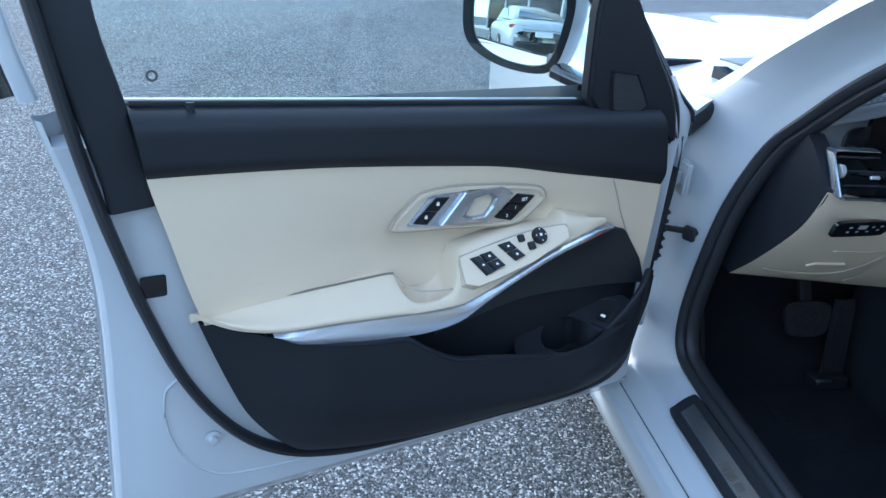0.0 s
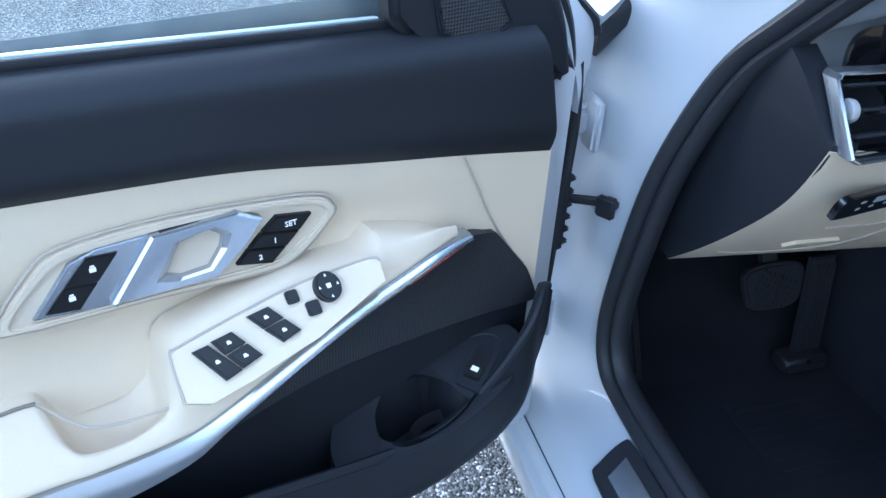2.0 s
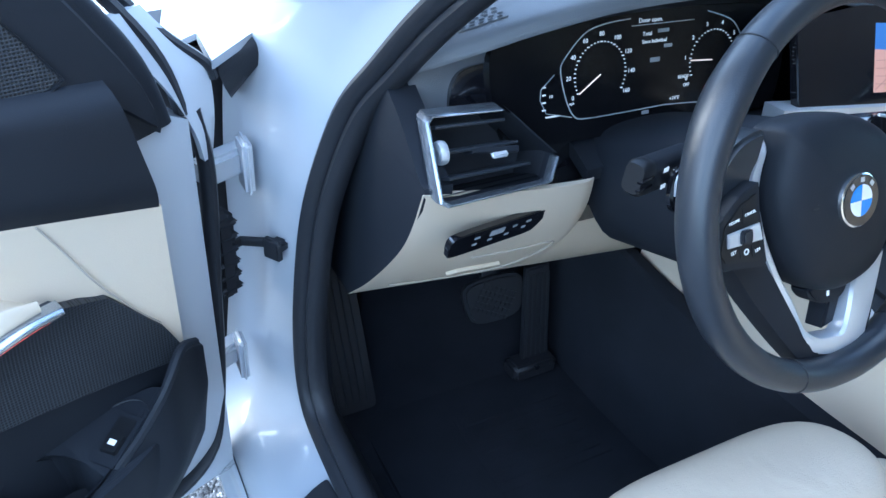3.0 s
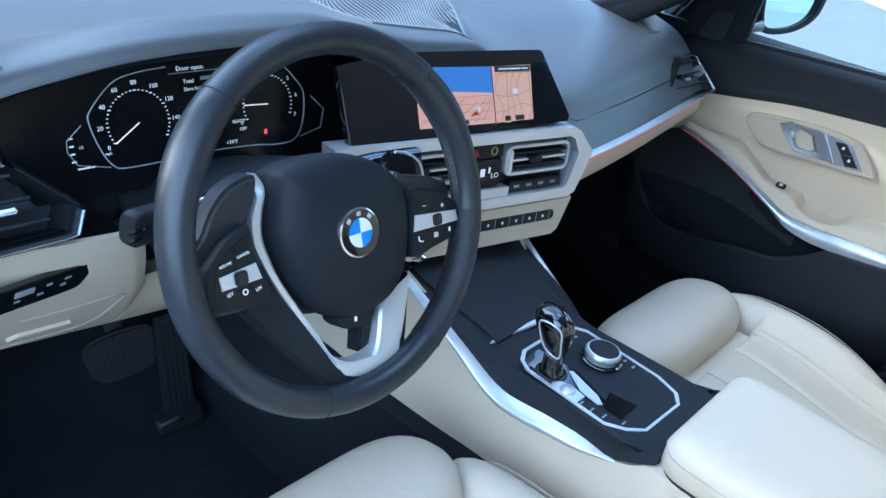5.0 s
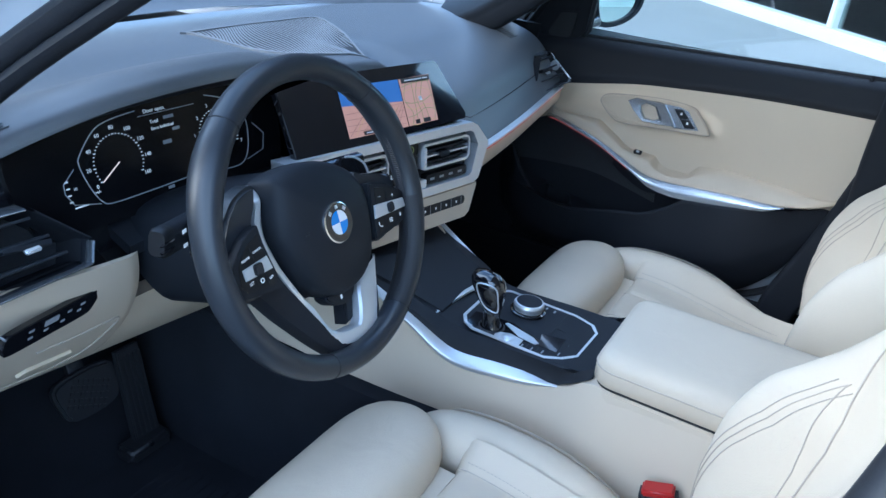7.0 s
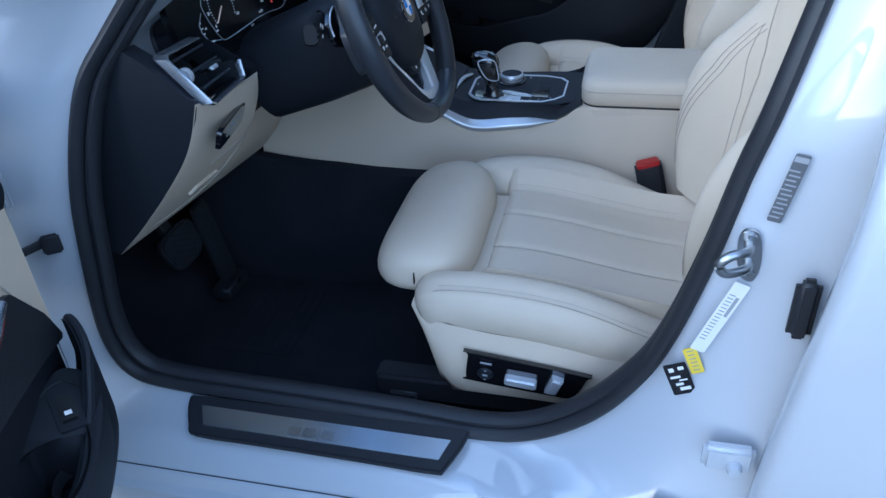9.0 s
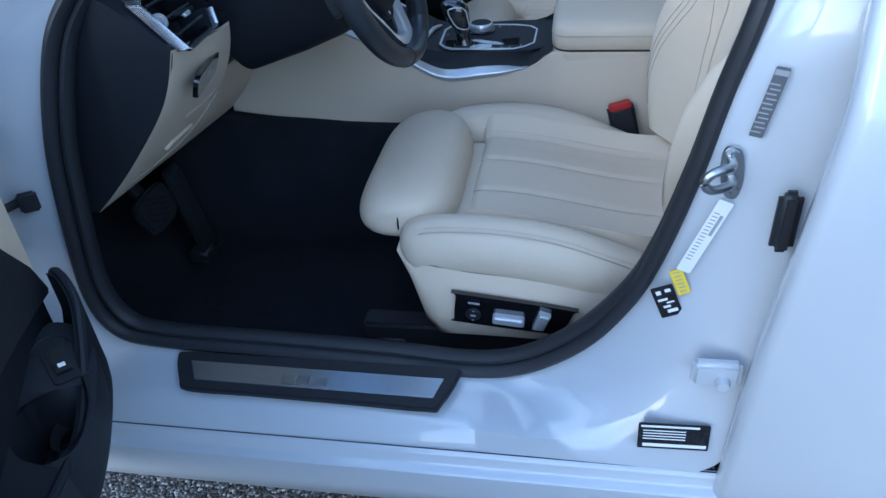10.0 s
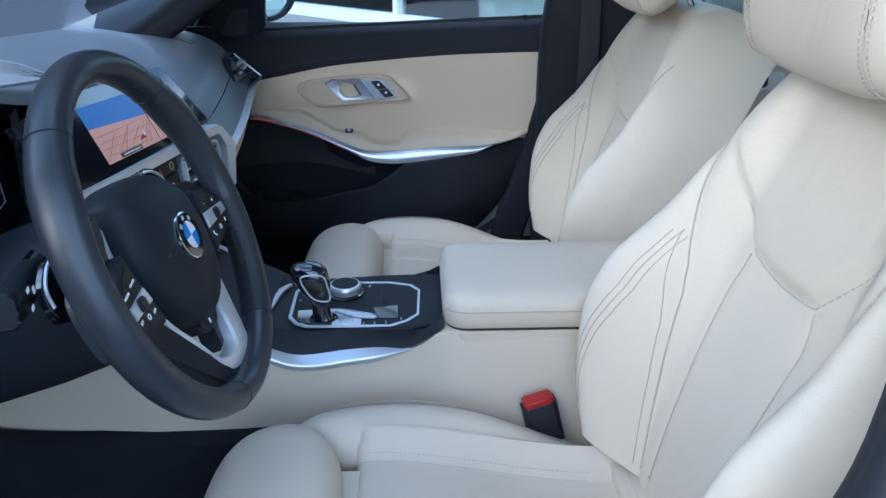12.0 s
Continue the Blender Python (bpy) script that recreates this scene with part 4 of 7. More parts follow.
    part("mirror_cap", grid(shell_rows, closed_v=True), PAINT, d, "white mirror cap")
    part("mirror_arm", sweep(cr([m(.10, .935, -.06), m(.115, .930, -.10), m(.135, .938, -.16)], 5), rounded(.045, .024, .01), up=(0, 0, 1)), GLOSS, d, "black mirror arm")
    return d


driver_door = front_door(DM, True)
front_door(PM, False)
# latch and screw on the driver's door edge
part("latch", prism(rounded(.032, .032, .004), 0, .0025, plane_map(DM(.837, .712, -.026), DM(1, 0, 0) - DM(0, 0, 0), (0, 0, 1)), .002), GLOSS, driver_door, "black door latch")
scm = axes_map(DM(.780, .444, -.024), DM(1, 0, 0) - DM(0, 0, 0), (0, 0, 1), DM(0, 0, 1) - DM(0, 0, 0))
part("bolt", lathe([(0, .008), (.006, .008), (.007, .003), (.013, .002), (.013, 0)], scm, 16), PAINT, driver_door, "white painted bolt")
# hinges and check strap
for z, hx in ((.735, -.016), (.44, -.045)):
    part("hinge", rbox(.07, .03, .035, .006, pose(-.815 + hx, .20, z, 0, 0, 25)), PAINT, driver_door, "white painted hinge")
    part("hinge_plate", rbox(.012, .04, .07, .005, pose(-.79 + hx, .19, z)), PAINT, driver_door)
part("check_strap", sweep([(-.765, .15, .635), (-.82, .19, .628), (-.88, .17, .625)], flat(.007, .012), up=(0, 0, 1)), RUBBER, driver_door, "black door check strap")
strap_m = Matrix.Translation((-.778, .157, .635)) @ pose(0, 0, 0, 0, 0, 34)
part("check_head", join(rbox(.034, .020, .016, .004, strap_m), rbox(.010, .026, .030, .003, strap_m @ pose(-.016, 0, 0)), rbox(.006, .024, .026, .002, strap_m @ pose(.014, 0, 0))), RUBBER, driver_door, "black end stop of the check strap")
bellows = part("cable_boot", rbox(.034, .045, .13, .010, pose(-.850, .185, .622, 0, 0, 20)), RUBBER, driver_door, "black rubber cable sleeve")
for i in range(6):
    part("fold", rbox(.037, .048, .009, .004, pose(-.850, .185, .575 + .019 * i, 0, 0, 20)), RUBBER, bellows)
# ---- sill plate, striker, stickers ----
scuff = thing("scuff_plate", "brushed metal sill plate with lettering in a black surround", "sill plate")
sp_m = axes_map((-.82, -.22, .341), (0, -1, 0), (1, 0, .12), (-.12, 0, 1))
so = cr([(-.228, .036), (-.212, .046), (-.10, .047), (.10, .048), (.208, .048), (.224, .036), (.203, -.022), (.186, -.031), (.08, -.029), (-.08, -.027), (-.186, -.026), (-.206, -.010)], 3, True)
part("surround", prism(so, 0, .008, sp_m, .003), RUBBER, scuff, "black plastic surround")
part("insert", prism([(-.200, .026), (.202, .024), (.191, -.012), (-.180, -.010)], .008, .0095, sp_m, .0006), BRUSHED, scuff, "brushed aluminium insert")
for bx in (-.034, -.010, .018):
    part("emblem_bar", bars([(bx, .002, .019, .015)], lambda a, b, c: sp_m(a, b, c + .0098), .0006), STEEL, scuff, "dull bar in place of lettering")

striker = thing("door_striker", "steel door striker loop bolted to the white pillar", "striker")
sm = plane_map((-.792, -.773, .707), (0, -1, .12), (-.02, .22, 1))
part("plate", prism(cr([(.006, -.033), (.013, -.01), (.012, .022), (.004, .033), (-.008, .030), (-.012, .0), (-.007, -.028)], 4, True), 0, .006, sm, .002), STEEL, striker, "oval steel base plate")
part("loop", tube([sm(*q) for q in cr([(.0, .018, .004), (-.004, .021, .026), (-.022, .023, .037), (-.033, .013, .038), (-.026, .0, .036), (-.004, -.004, .022), (.0, -.006, .004)], 5)], .0055, 10), STEEL, striker, "steel loop")
for b in (-.022, .026):
    part("bolt", lathe([(0, .009), (.004, .009), (.005, .006)], axes_map(sm(.003, b, 0), sm(1, 0, 0) - sm(0, 0, 0), sm(0, 1, 0) - sm(0, 0, 0), sm(0, 0, 1) - sm(0, 0, 0)), 12), STEEL, striker)


def sticker(name, label, at, right, up, w, h, mat, rows=(), ink=WHITE, extra=()):
    t = thing(name, label, "sticker", "stickers on the door frame")
    m = plane_map(at, right, up)
    part("sheet", prism(rounded(w, h, .002), 0, .0012, m), mat, t)
    if rows:
        part("print", bars(rows, lambda a, b, c: m(a, b, c + .0012), .0004), ink, t)
    for mt, rws in extra:
        part("print", bars(rws, lambda a, b, c: m(a, b, c + .0014), .0004), mt, t)
    return t


sticker("data_plate", "black data sticker with fine white print low on the pillar", (-.872, -.742, .351), (.03, -1, 0), (.15, 0, 1), .092, .042, GLOSS,
        [(-.005, .016, .075, .003)] + [(-.012, .009 - i * .0045, .055, .0014) for i in range(4)] + [(.002, -.015, .082, .005)])
sticker("warning_label", "black airbag warning sticker with white symbols on the pillar", (-.797, -.722, .520), (0, -.92, .39), (0, .34, .94), .028, .050, GLOSS,
        [(-.006, .016, .006, .006), (.006, .017, .007, .005), (-.004, .004, .012, .0035), (.004, -.002, .010, .002), (-.002, -.008, .009, .0035), (.003, -.016, .013, .005)])
sticker("yellow_label", "yellow warning strip beside the airbag sticker", (-.798, -.7345, .5525), (0, -.92, .39), (0, .34, .94), .016, .040, YELLOW, [(0, .016 - .006 * i, .008, .0014) for i in range(6)], GREYPRINT)
sticker("tyre_label", "narrow white tyre pressure sticker with print on the pillar", (-.800, -.754, .622), (0, -.93, -.34), (0, -.35, .94), .018, .108, PAPER,
        [(-.003, .036 - .005 * i, .007, .0014) for i in range(15)] + [(.004, .020, .004, .03)], GREYPRINT)
sticker("grey_label", "dark grey certification sticker with pale print high on the pillar", (-.800, -.797, .795), (-.04, -.93, -.18), (0, -.17, .98), .015, .080, GREYDARK, [(-.002 + .002 * (i % 2), -.034 + .0055 * i, .011, .0016) for i in range(11)] + [(0, .034, .014, .006)], GREYPRINT)
part("hinge_plate", rbox(.018, .060, .040, .006, pose(-.858, -.783, .458)), PAINT, near_rear_door, "white painted hinge")
part("hinge_bolt", lathe([(0, .012), (.007, .012), (.009, .006), (.009, 0)], axes_map((-.866, -.790, .452), (0, 1, 0), (0, 0, 1), (-1, 0, 0)), 16), PAINT, near_rear_door, "white painted hinge")
part("check_cover", rbox(.02, .026, .08, .008, pose(-.826, -.833, .664)), RUBBER, near_rear_door, "black check strap cover")
# ---- dashboard ----
dash = thing("dashboard", "black and ivory dashboard with silver trim", "dashboard")
dash_front = curve([(-.72, .02), (-.62, -.01), (-.50, -.045), (-.38, -.055), (-.25, -.045), (-.16, -.03), (-.05, -.02), (.08, -.03), (.18, -.08), (.35, -.11), (.60, -.09), (.72, -.05)])
dash_edge_z = curve([(-.72, .905), (-.62, .938), (-.56, .960), (-.485, .980), (-.38, .988), (-.25, .982), (-.16, .962), (-.05, .942), (.08, .93), (.18, .905), (.35, .895), (.60, .885), (.72, .88)])


line_z = curve([(.10, .790), (.20, .789), (.45, .795), (.60, .798), (.72, .806)])
line_y = curve([(.10, -.172), (.20, -.178), (.40, -.160), (.60, -.132), (.72, -.120)])


def dash_top(u, s):
    x = -.688 + 1.408 * u
    y0, z0 = dash_front(x), dash_edge_z(x)
    w = step(.06, .20, x)
    back = .46 - .10 * (x / .72) ** 2
    dr = [(y0, z0 - .014), (y0 + .012, z0), (y0 + .06, z0 + .002), (.14, .938), (.27, .938), (back, .930)]
    lz, ly = line_z(max(x, .10)), line_y(max(x, .10))
    ps = [(ly, lz + .004), (ly + .033, lz + .044), (ly + .068, lz + .085), (.0, .918), (.12, .938), (back, .930)]
    c = cr([(a[0] * (1 - w) + b_[0] * w, a[1] * (1 - w) + b_[1] * w) for a, b_ in zip(dr, ps)], 8)
    f = s * (len(c) - 1)
    i = min(len(c) - 2, int(f))
    q = c[i] * (1 - f + i) + c[i + 1] * (f - i)
    return (x, q[0], q[1])


part("top_pad", surf(dash_top, 0, 1, 80, 40, (0, 0, -.004)), DASHTOP, dash, "black soft dashboard top", 60)
part("face_groove", tube([V(dash_top((x + .688) / 1.408, .20)) + V((0, -.0005, 0)) for x in np.linspace(.17, .60, 16)], .0011, 6), GLOSS, dash)
part("silver_line", sweep([(x, line_y(x) - .006, line_z(x) + .000) for x in np.linspace(.165, .70, 20)], rounded(.016, .007, .003)), SATIN, dash, "thin silver line")
part("light_line", sweep([(x, line_y(x) - .011, line_z(x) - .0045) for x in np.linspace(.18, .69, 20)], flat(.003, .002, .0008)), REDGLOW, dash, "thin red ambient light")


def glove(u, s):
    x = .15 + .575 * u
    a, b = V((x, line_y(x), line_z(x) - .009)), V((x, line_y(x) + .055, line_z(x) - .088 + .004 * u))
    return a.lerp(b, s) + V((0, -.022, -.004)) * math.sin(3.14 * s)


part("glove_strip", surf(glove, 0, 1, 24, 8, (0, .02, 0)), CREAM_PLASTIC, dash, "ivory strip above the glovebox")
part("glove_box", surf(lambda u, s: (.15 + .58 * u, -.11 + .05 * u + .26 * s, .705 - .25 * s), 0, 1, 10, 8, (0, .03, 0)), BLACK, dash, "black glovebox lid")
# driver's side: binnacle wall, side cheek
part("binnacle_wall", surf(lambda u, s: (-.70 + .56 * u, dash_front(-.70 + .56 * u) + .012 + .05 * s * s, dash_edge_z(-.70 + .56 * u) - .012 - .035 * s), 0, 1, 36, 6, (0, .015, 0)), BLACK, dash, "black binnacle hood lining")
part("lower_bolster", surf(lambda u, s: (-.49 + .33 * u, -.05 + .07 * s, .79 + .03 * s + .008 * math.sin(3.14 * u)), 0, 1, 20, 6, (0, 0, -.015)), BLACK, dash, "black ledge below the instruments")


PANEL_EDGE = [(-.080, .820), (-.062, .772), (-.038, .730), (.008, .673), (.060, .616), (.112, .566)]


def cheek(u, s):
    p = cr([(.03, .90), (-.02, .87), (-.066, .83)] + PANEL_EDGE, 6)
    k = min(len(p) - 1, int(round(u * (len(p) - 1))))
    y, z = p[k]
    return (-.706 - .008 * s, y + (.34 - y) * s, z + .02 * s)


part("side_cheek", surf(cheek, 0, 1, 30, 8, (.03, 0, 0)), BLACK, dash, "black dashboard end panel")

# ivory lower panel under the driver's vent


panel_line = [V((-.708, y, z)) for y, z in cr(PANEL_EDGE, 8)]
PANEL_TIP, PANEL_END = V((-.706, .113, .564)), V((-.199, .120, .508))


def lower(u, s):
    f = s * (len(panel_line) - 1)
    i = min(len(panel_line) - 2, int(f))
    left = panel_line[i].lerp(panel_line[i + 1], f - i)
    right = V((-.500, -.066, .787)) * (1 - s) ** 2 + V((-.478, -.050, .680)) * (2 * s * (1 - s)) + PANEL_TIP.lerp(PANEL_END, .49) * s * s
    return left.lerp(right, u) + V((0, -.005, -.002)) * math.sin(3.14 * u) ** .6 * (1 - s) ** .5


part("lower_panel", surf(lower, 0, 1, 40, 24, (.012, .006, .0)), CREAM_PLASTIC, dash, "ivory lower dashboard panel", 60)
part("knee_panel", surf(lambda u, s: PANEL_TIP.lerp(PANEL_END, .49 + .51 * u).lerp(V((-.455 + .25 * u, .03, .66)), s) + V((0, -.015, -.004)) * math.sin(3.14 * s), 0, 1, 20, 10, (0, .03, 0)), CREAM_PLASTIC, dash, "ivory knee panel under the steering column")
part("pull_line", tube([V(lower(a_, b_)) + V((0, -.0008, -.0004)) for a_, b_ in cr([(.16, .84), (.45, .86), (.78, .80), (.90, .60), (.93, .47), (.70, .50), (.45, .53)], 6)], .0013, 6), SEAMC, dash)
pull_m = lambda a, b, c: V(lower(a, b)) + V((0, -c, -c * .6))  # noqa: E731
part("pull_grip", prism([(.42, .73), (.64, .70), (.70, .66), (.46, .69)], 0, .004, pull_m), CREAM, dash, "moulded pull edge")
# light switch panel
sw_m = plane_map((-.611, -.0695, .752), (.135, .030, -.011), (-.006, -.012, .030))
sw_o = cr([(-.066, -.012), (-.071, .006), (-.060, .014), (.0, .0155), (.064, .016), (.069, .010), (.060, -.012), (.048, -.018), (.0, -.0185), (-.058, -.018)], 3, True)
lights = part("light_switch_panel", prism(sw_o, -.004, .003, sw_m, .001), GLOSS, dash, "gloss black light switch panel")
part("lit_field", prism(rounded(.02, .008, .001, cx=-.006, cy=.004), .003, .0036, sw_m), GREYPRINT, lights)
part("print", bars([(-.034, .004, .007, .003), (-.034, -.006, .006, .003), (-.012, -.006, .006, .003), (.012, -.006, .006, .003), (.020, .004, .006, .003), (.036, -.003, .006, .003), (.040, .005, .007, .003)], lambda a, b, c: sw_m(a, b, c + .003), .0004), GREYPRINT, lights)
# air vents at both ends of the dashboard
def side_vent(vt, grip, w=1):
    vc = sum(vt, V()) / 5
    def edge_row(p):
        return [p + V((0, .014, 0)), p + V((0, .003, .0)), p.lerp(vc, .025 * w) + V((0, -.004 * w, .001)), p.lerp(vc, .06 * w) + V((0, -.006 * w, .002 * w)), p.lerp(vc, .095 * w) + V((0, -.005 * w, .002 * w)), p.lerp(vc, .115 * w) + V((0, .0, .001)), p.lerp(vc, .125 * w) + V((0, .006, -.001))]

    def span(*ks):
        pts = []
        for i, j in zip(ks, ks[1:]):
            pts += [vt[i].lerp(vt[j], f) for f in (.06, .5, .94)]
        return grid([edge_row(p) for p in pts])
    vent = part("side_vent", span(1, 0, 4, 3, 2), BRUSHED, dash, "silver framed air vent", 30)
    part("vent_bar", span(2, 1), BLACK, vent, "black slanting bar")
    part("inner_frame", grid([[p.lerp(vc, .115 * w) + V((0, .002, 0)), p.lerp(vc, .135) + V((0, .03, -.008))] for p in vt], closed_u=True), BLACK, vent)
    part("duct", grid([[p.lerp(vc, .11) + V((0, .012, 0)), p.lerp(vc, .2) + V((0, .05, -.02)), vc + V((0, .06, -.02))] for p in vt], closed_u=True), RUBBER, vent)
    for k in (.22, .5, .78):
        a, b = vt[0].lerp(vt[4], k), vt[1].lerp(vt[3], k)
        part("vane", sweep([a.lerp(b, .12) + V((0, .014, 0)), a.lerp(b, .88) + V((0, .014, 0))], flat(.026, .0035), up=(0, .5, 1)), BLACKLEATHER, vent)
    part("grip_fin", sweep([vc + V((-.028, .01, .004)), vc + V((.024, .008, -.002))], rounded(.018, .007, .002), up=(0, .5, 1)), BLACK, vent)
    part("vane_grip", rbox(.018, .012, .005, .0015, Matrix.Translation(vc + V((.002, .002, .001))) @ pose(0, 0, 0, 30, 0, 0)), SATIN, vent, "silver grip")
    part("vane_wheel", lathe([(0, .004), (.011, .004), (.012, 0), (.011, -.004), (0, -.004)], axes_map(grip, (0, 0, 1), (0, 1, 0), (1, 0, 0)), 20), SATIN, vent, "ribbed vane wheel")


VENT = [(-.690, -.034, .877), (-.605, -.046, .879), (-.548, -.068, .828), (-.560, -.078, .803), (-.702, -.102, .815)]
side_vent([V(q) for q in VENT], V((-.680, -.058, .848)), .72)
side_vent([V((-x + .03, y - .043, z)) for x, y, z in VENT], V((.710, -.101, .848)), .45)
DF = plane_map((-.384, -.005, .88), (1, 0, 0), (0, .25, 1))
part("lens_wing", prism(cr([(-.259, -.014), (-.255, .008), (-.240, .022), (-.20, .028), (-.16, .036)], 4) + [(-.15, .045), (-.12, -.04), (-.15, -.073), (-.208, -.020)], -.012, -.006, DF, .001), GLOSS, dash, "gloss black panel beside the instruments")
part("lower_surround", prism([(-.235, -.016), (-.16, -.073), (-.134, -.118), (.20, -.118), (.23, .02), (.17, .06), (-.19, .03)], -.03, -.0125, DF), GLOSS, dash, "black instrument surround")
part("end_face", prism([(-.300, .050), (-.306, -.02), (-.20, -.03), (-.15, .05), (-.20, .062)], -.03, -.0125, DF, .004), DASHTOP, dash, "grey dashboard end face")
# small speaker vent at the driver's corner
def corner_vent(u0, u1, s0, s1, nu, ns):
    lift = V((0, -.0005, .0016))
    v = part("corner_vent", surf(lambda u, s: V(dash_top(u, s0 + (s1 - s0) * s)) + lift, u0, u1, 8, 8, (0, 0, -.003)), DASHTOP, dash, "grey corner vent")
    for i in range(nu):
        for j in range(ns):
            ua, sa = u0 + (u1 - u0) * (i + .18 + .3 * (j % 2) * (nu > 1)) / (nu + .3), s0 + (s1 - s0) * (j + .2) / ns
            ub, sb = ua + (u1 - u0) * .66 / (nu + .3), sa + (s1 - s0) * .58 / ns
            hole = [V(dash_top(ua + (ub - ua) * (.5 + .5 * math.cos(q)), sa + (sb - sa) * (.5 + .5 * math.sin(q)))) + lift * 1.5 for q in np.linspace(0, 6.283, 11)]
            part("slot", grid([hole, [sum(hole[:-1], V()) / 10] * 11]), RUBBER, v)


corner_vent(.040, .072, .235, .425, 5, 7)
corner_vent(.918, .950, .55, .68, 1, 9)


# instrument cluster
clus = thing("instrument_cluster", "dark digital instrument cluster with two dials", "instrument cluster")
CM = plane_map((-.384, -.005, .88), (1, 0, 0), (0, .25, 1))
co = cr([(-.215, .03), (-.20, -.055), (-.15, -.068), (.16, -.070), (.20, -.06), (.205, .02), (.15, .066), (.0, .080), (-.10, .073), (-.18, .055)], 4, True)
part("screen", prism(co, -.01, 0, CM), SCREEN, clus, "glossy black display")


def line(name, pts, w, mat, closed=False, c=.001):
    return part(name, sweep([CM(a, b, c) for a, b in pts], flat(w, .0008), closed, up=CM(0, 0, 1) - CM(0, 0, 0)), mat, clus)


line("dial_outline", cr([(-.038, .055), (-.074, .052), (-.1, .044), (-.125, .020), (-.129, .007), (-.122, -.021), (-.111, -.041), (-.095, -.046), (-.04, -.046), (.016, -.045)], 4), .0014, SATIN)
line("dial_outline", cr([(.075, .055), (.112, .043), (.129, .027), (.142, .006), (.137, -.030), (.122, -.050), (.094, -.052), (.065, -.048), (.016, -.045)], 4), .0014, SATIN)
line("fuel_outline", [(-.137, .006), (-.154, -.008), (-.155, -.019), (-.147, -.034), (-.114, -.042)], .0010, SATIN)
line("temperature_outline", [(.153, .001), (.172, -.018), (.165, -.041), (.131, -.048)], .0010, SATIN)
line("header_rule", [(-.036, .047), (.055, .047)], .0009, SATIN)
part("fuel_bars", bars([(-.150 + .0045 * max(0, i - 3), -.006 - .008 * min(i, 4), .0045, .0016) for i in range(8)], lambda a, b, c: CM(a, b, c + .0006)), WHITE, clus)
DL, DR2 = (-.076, .0), (.088, -.001)
for ctr, nums, a0, a1 in ((DL, ["0", "20", "40", "60", "80", "100", "120", "140", "160"], 211, -31), (DR2, ["0", "1", "2", "3", "4", "5", "6", "7"], 205, -25)):
    k = len(nums)
    ticks = []
    for i in range(k):
        a = radians(a0 + (a1 - a0) * i / (k - 1))
        writing("numeral", nums[i], .0068, lambda x, y, z, a=a, ctr=ctr: CM(ctr[0] + .0425 * math.cos(a) + x, ctr[1] + .0425 * math.sin(a) + y, .0008 + z), WHITE, clus, .0002)
    for i in range(4 * (k - 1) + 1):
        a = radians(a0 + (a1 - a0) * i / (4 * (k - 1)))
        ticks.append((ctr[0] + .0345 * math.cos(a), ctr[1] + .0345 * math.sin(a), .0018 if i % 4 else .0032, .0012))
    part("dial_ticks", bars(ticks, lambda a, b, c: CM(a, b, c + .0004)), WHITE, clus)
for ctr, a in ((DL, 213), (DR2, 176)):
    a = radians(a)
    part("needle", sweep([CM(ctr[0], ctr[1], .0012), CM(ctr[0] + .034 * math.cos(a), ctr[1] + .034 * math.sin(a), .0012)], flat(.0014, .0008), up=CM(0, 0, 1) - CM(0, 0, 0)), material("needle orange", (.8, .6, .5), .5, emit=(1, .75, .62), emit_power=.12), clus, "pale orange needle")
for txt, a, b, sz in (("Door open.", -.009, .0515, .0072), ("Total", -.013, .037, .0062), ("Since Individual", -.002, .0285, .0058), ("mph", -.114, -.0275, .0042), ("READY", .045, -.016, .0055), ("OFF", .050, -.026, .0055), ("+74°F", .033, -.0395, .0062), ("1/2", -.141, -.0165, .004)):
    writing("readout", txt, sz, lambda x, y, z, a=a, b=b: CM(a + x, b + y, .0008 + z), WHITE, clus, .0002)
part("readout_bars", bars([(.01, .039, .016, .004), (.018, .022, .012, .004), (0, .008, .014, .005), (-.01, -.05, .01, .004)], lambda a, b, c: CM(a, b, c + .0006)), GREYPRINT, clus)
part("warning_lamp", bars([(.081, -.034, .004, .006)], lambda a, b, c: CM(a, b, c + .0006)), REDGLOW, clus)

# central display
disp = thing("central_display", "wide black glass display showing a navigation map", "display")
SM = plane_map((0, -.125, .885), (1, -.22, 0), (.1, .45, .93))
part("glass", prism([(-.24, .055), (-.15, .070), (.092, .070), (.098, .066), (.142, -.028), (.138, -.036), (-.235, -.050)], -.012, 0, SM, .0015), GLOSS, disp, "black glass panel")
part("back_shell", prism([(-.20, .055), (-.15, .066), (.088, .066), (.132, -.034), (-.20, -.045)], -.030, -.0125, SM), BLACK, disp)
MAPSKY = material("map sky", (.03, .08, .2), .3, emit=(.10, .24, .62), emit_power=.085)
MAPLAND = material("map land", (.25, .14, .10), .3, emit=(.95, .46, .35), emit_power=.085)
MAPLAND2 = material("map plan", (.25, .15, .11), .3, emit=(.92, .44, .34), emit_power=.085)
ROADG = material("map green road", (.10, .14, .05), .4, emit=(.35, .36, .14), emit_power=.07)
ROADY = material("map yellow road", (.25, .17, .07), .4, emit=(.85, .55, .25), emit_power=.08)
ROADN = material("map minor road", (.14, .08, .06), .4, emit=(.50, .26, .20), emit_power=.07)
BAR = material("map bar", (.02, .02, .02), .4)
part("map_sky", prism([(-.13, .020), (-.003, .012), (-.003, .048), (-.13, .050)], 0, .0004, SM), MAPSKY, disp, "blue sky of the map view")
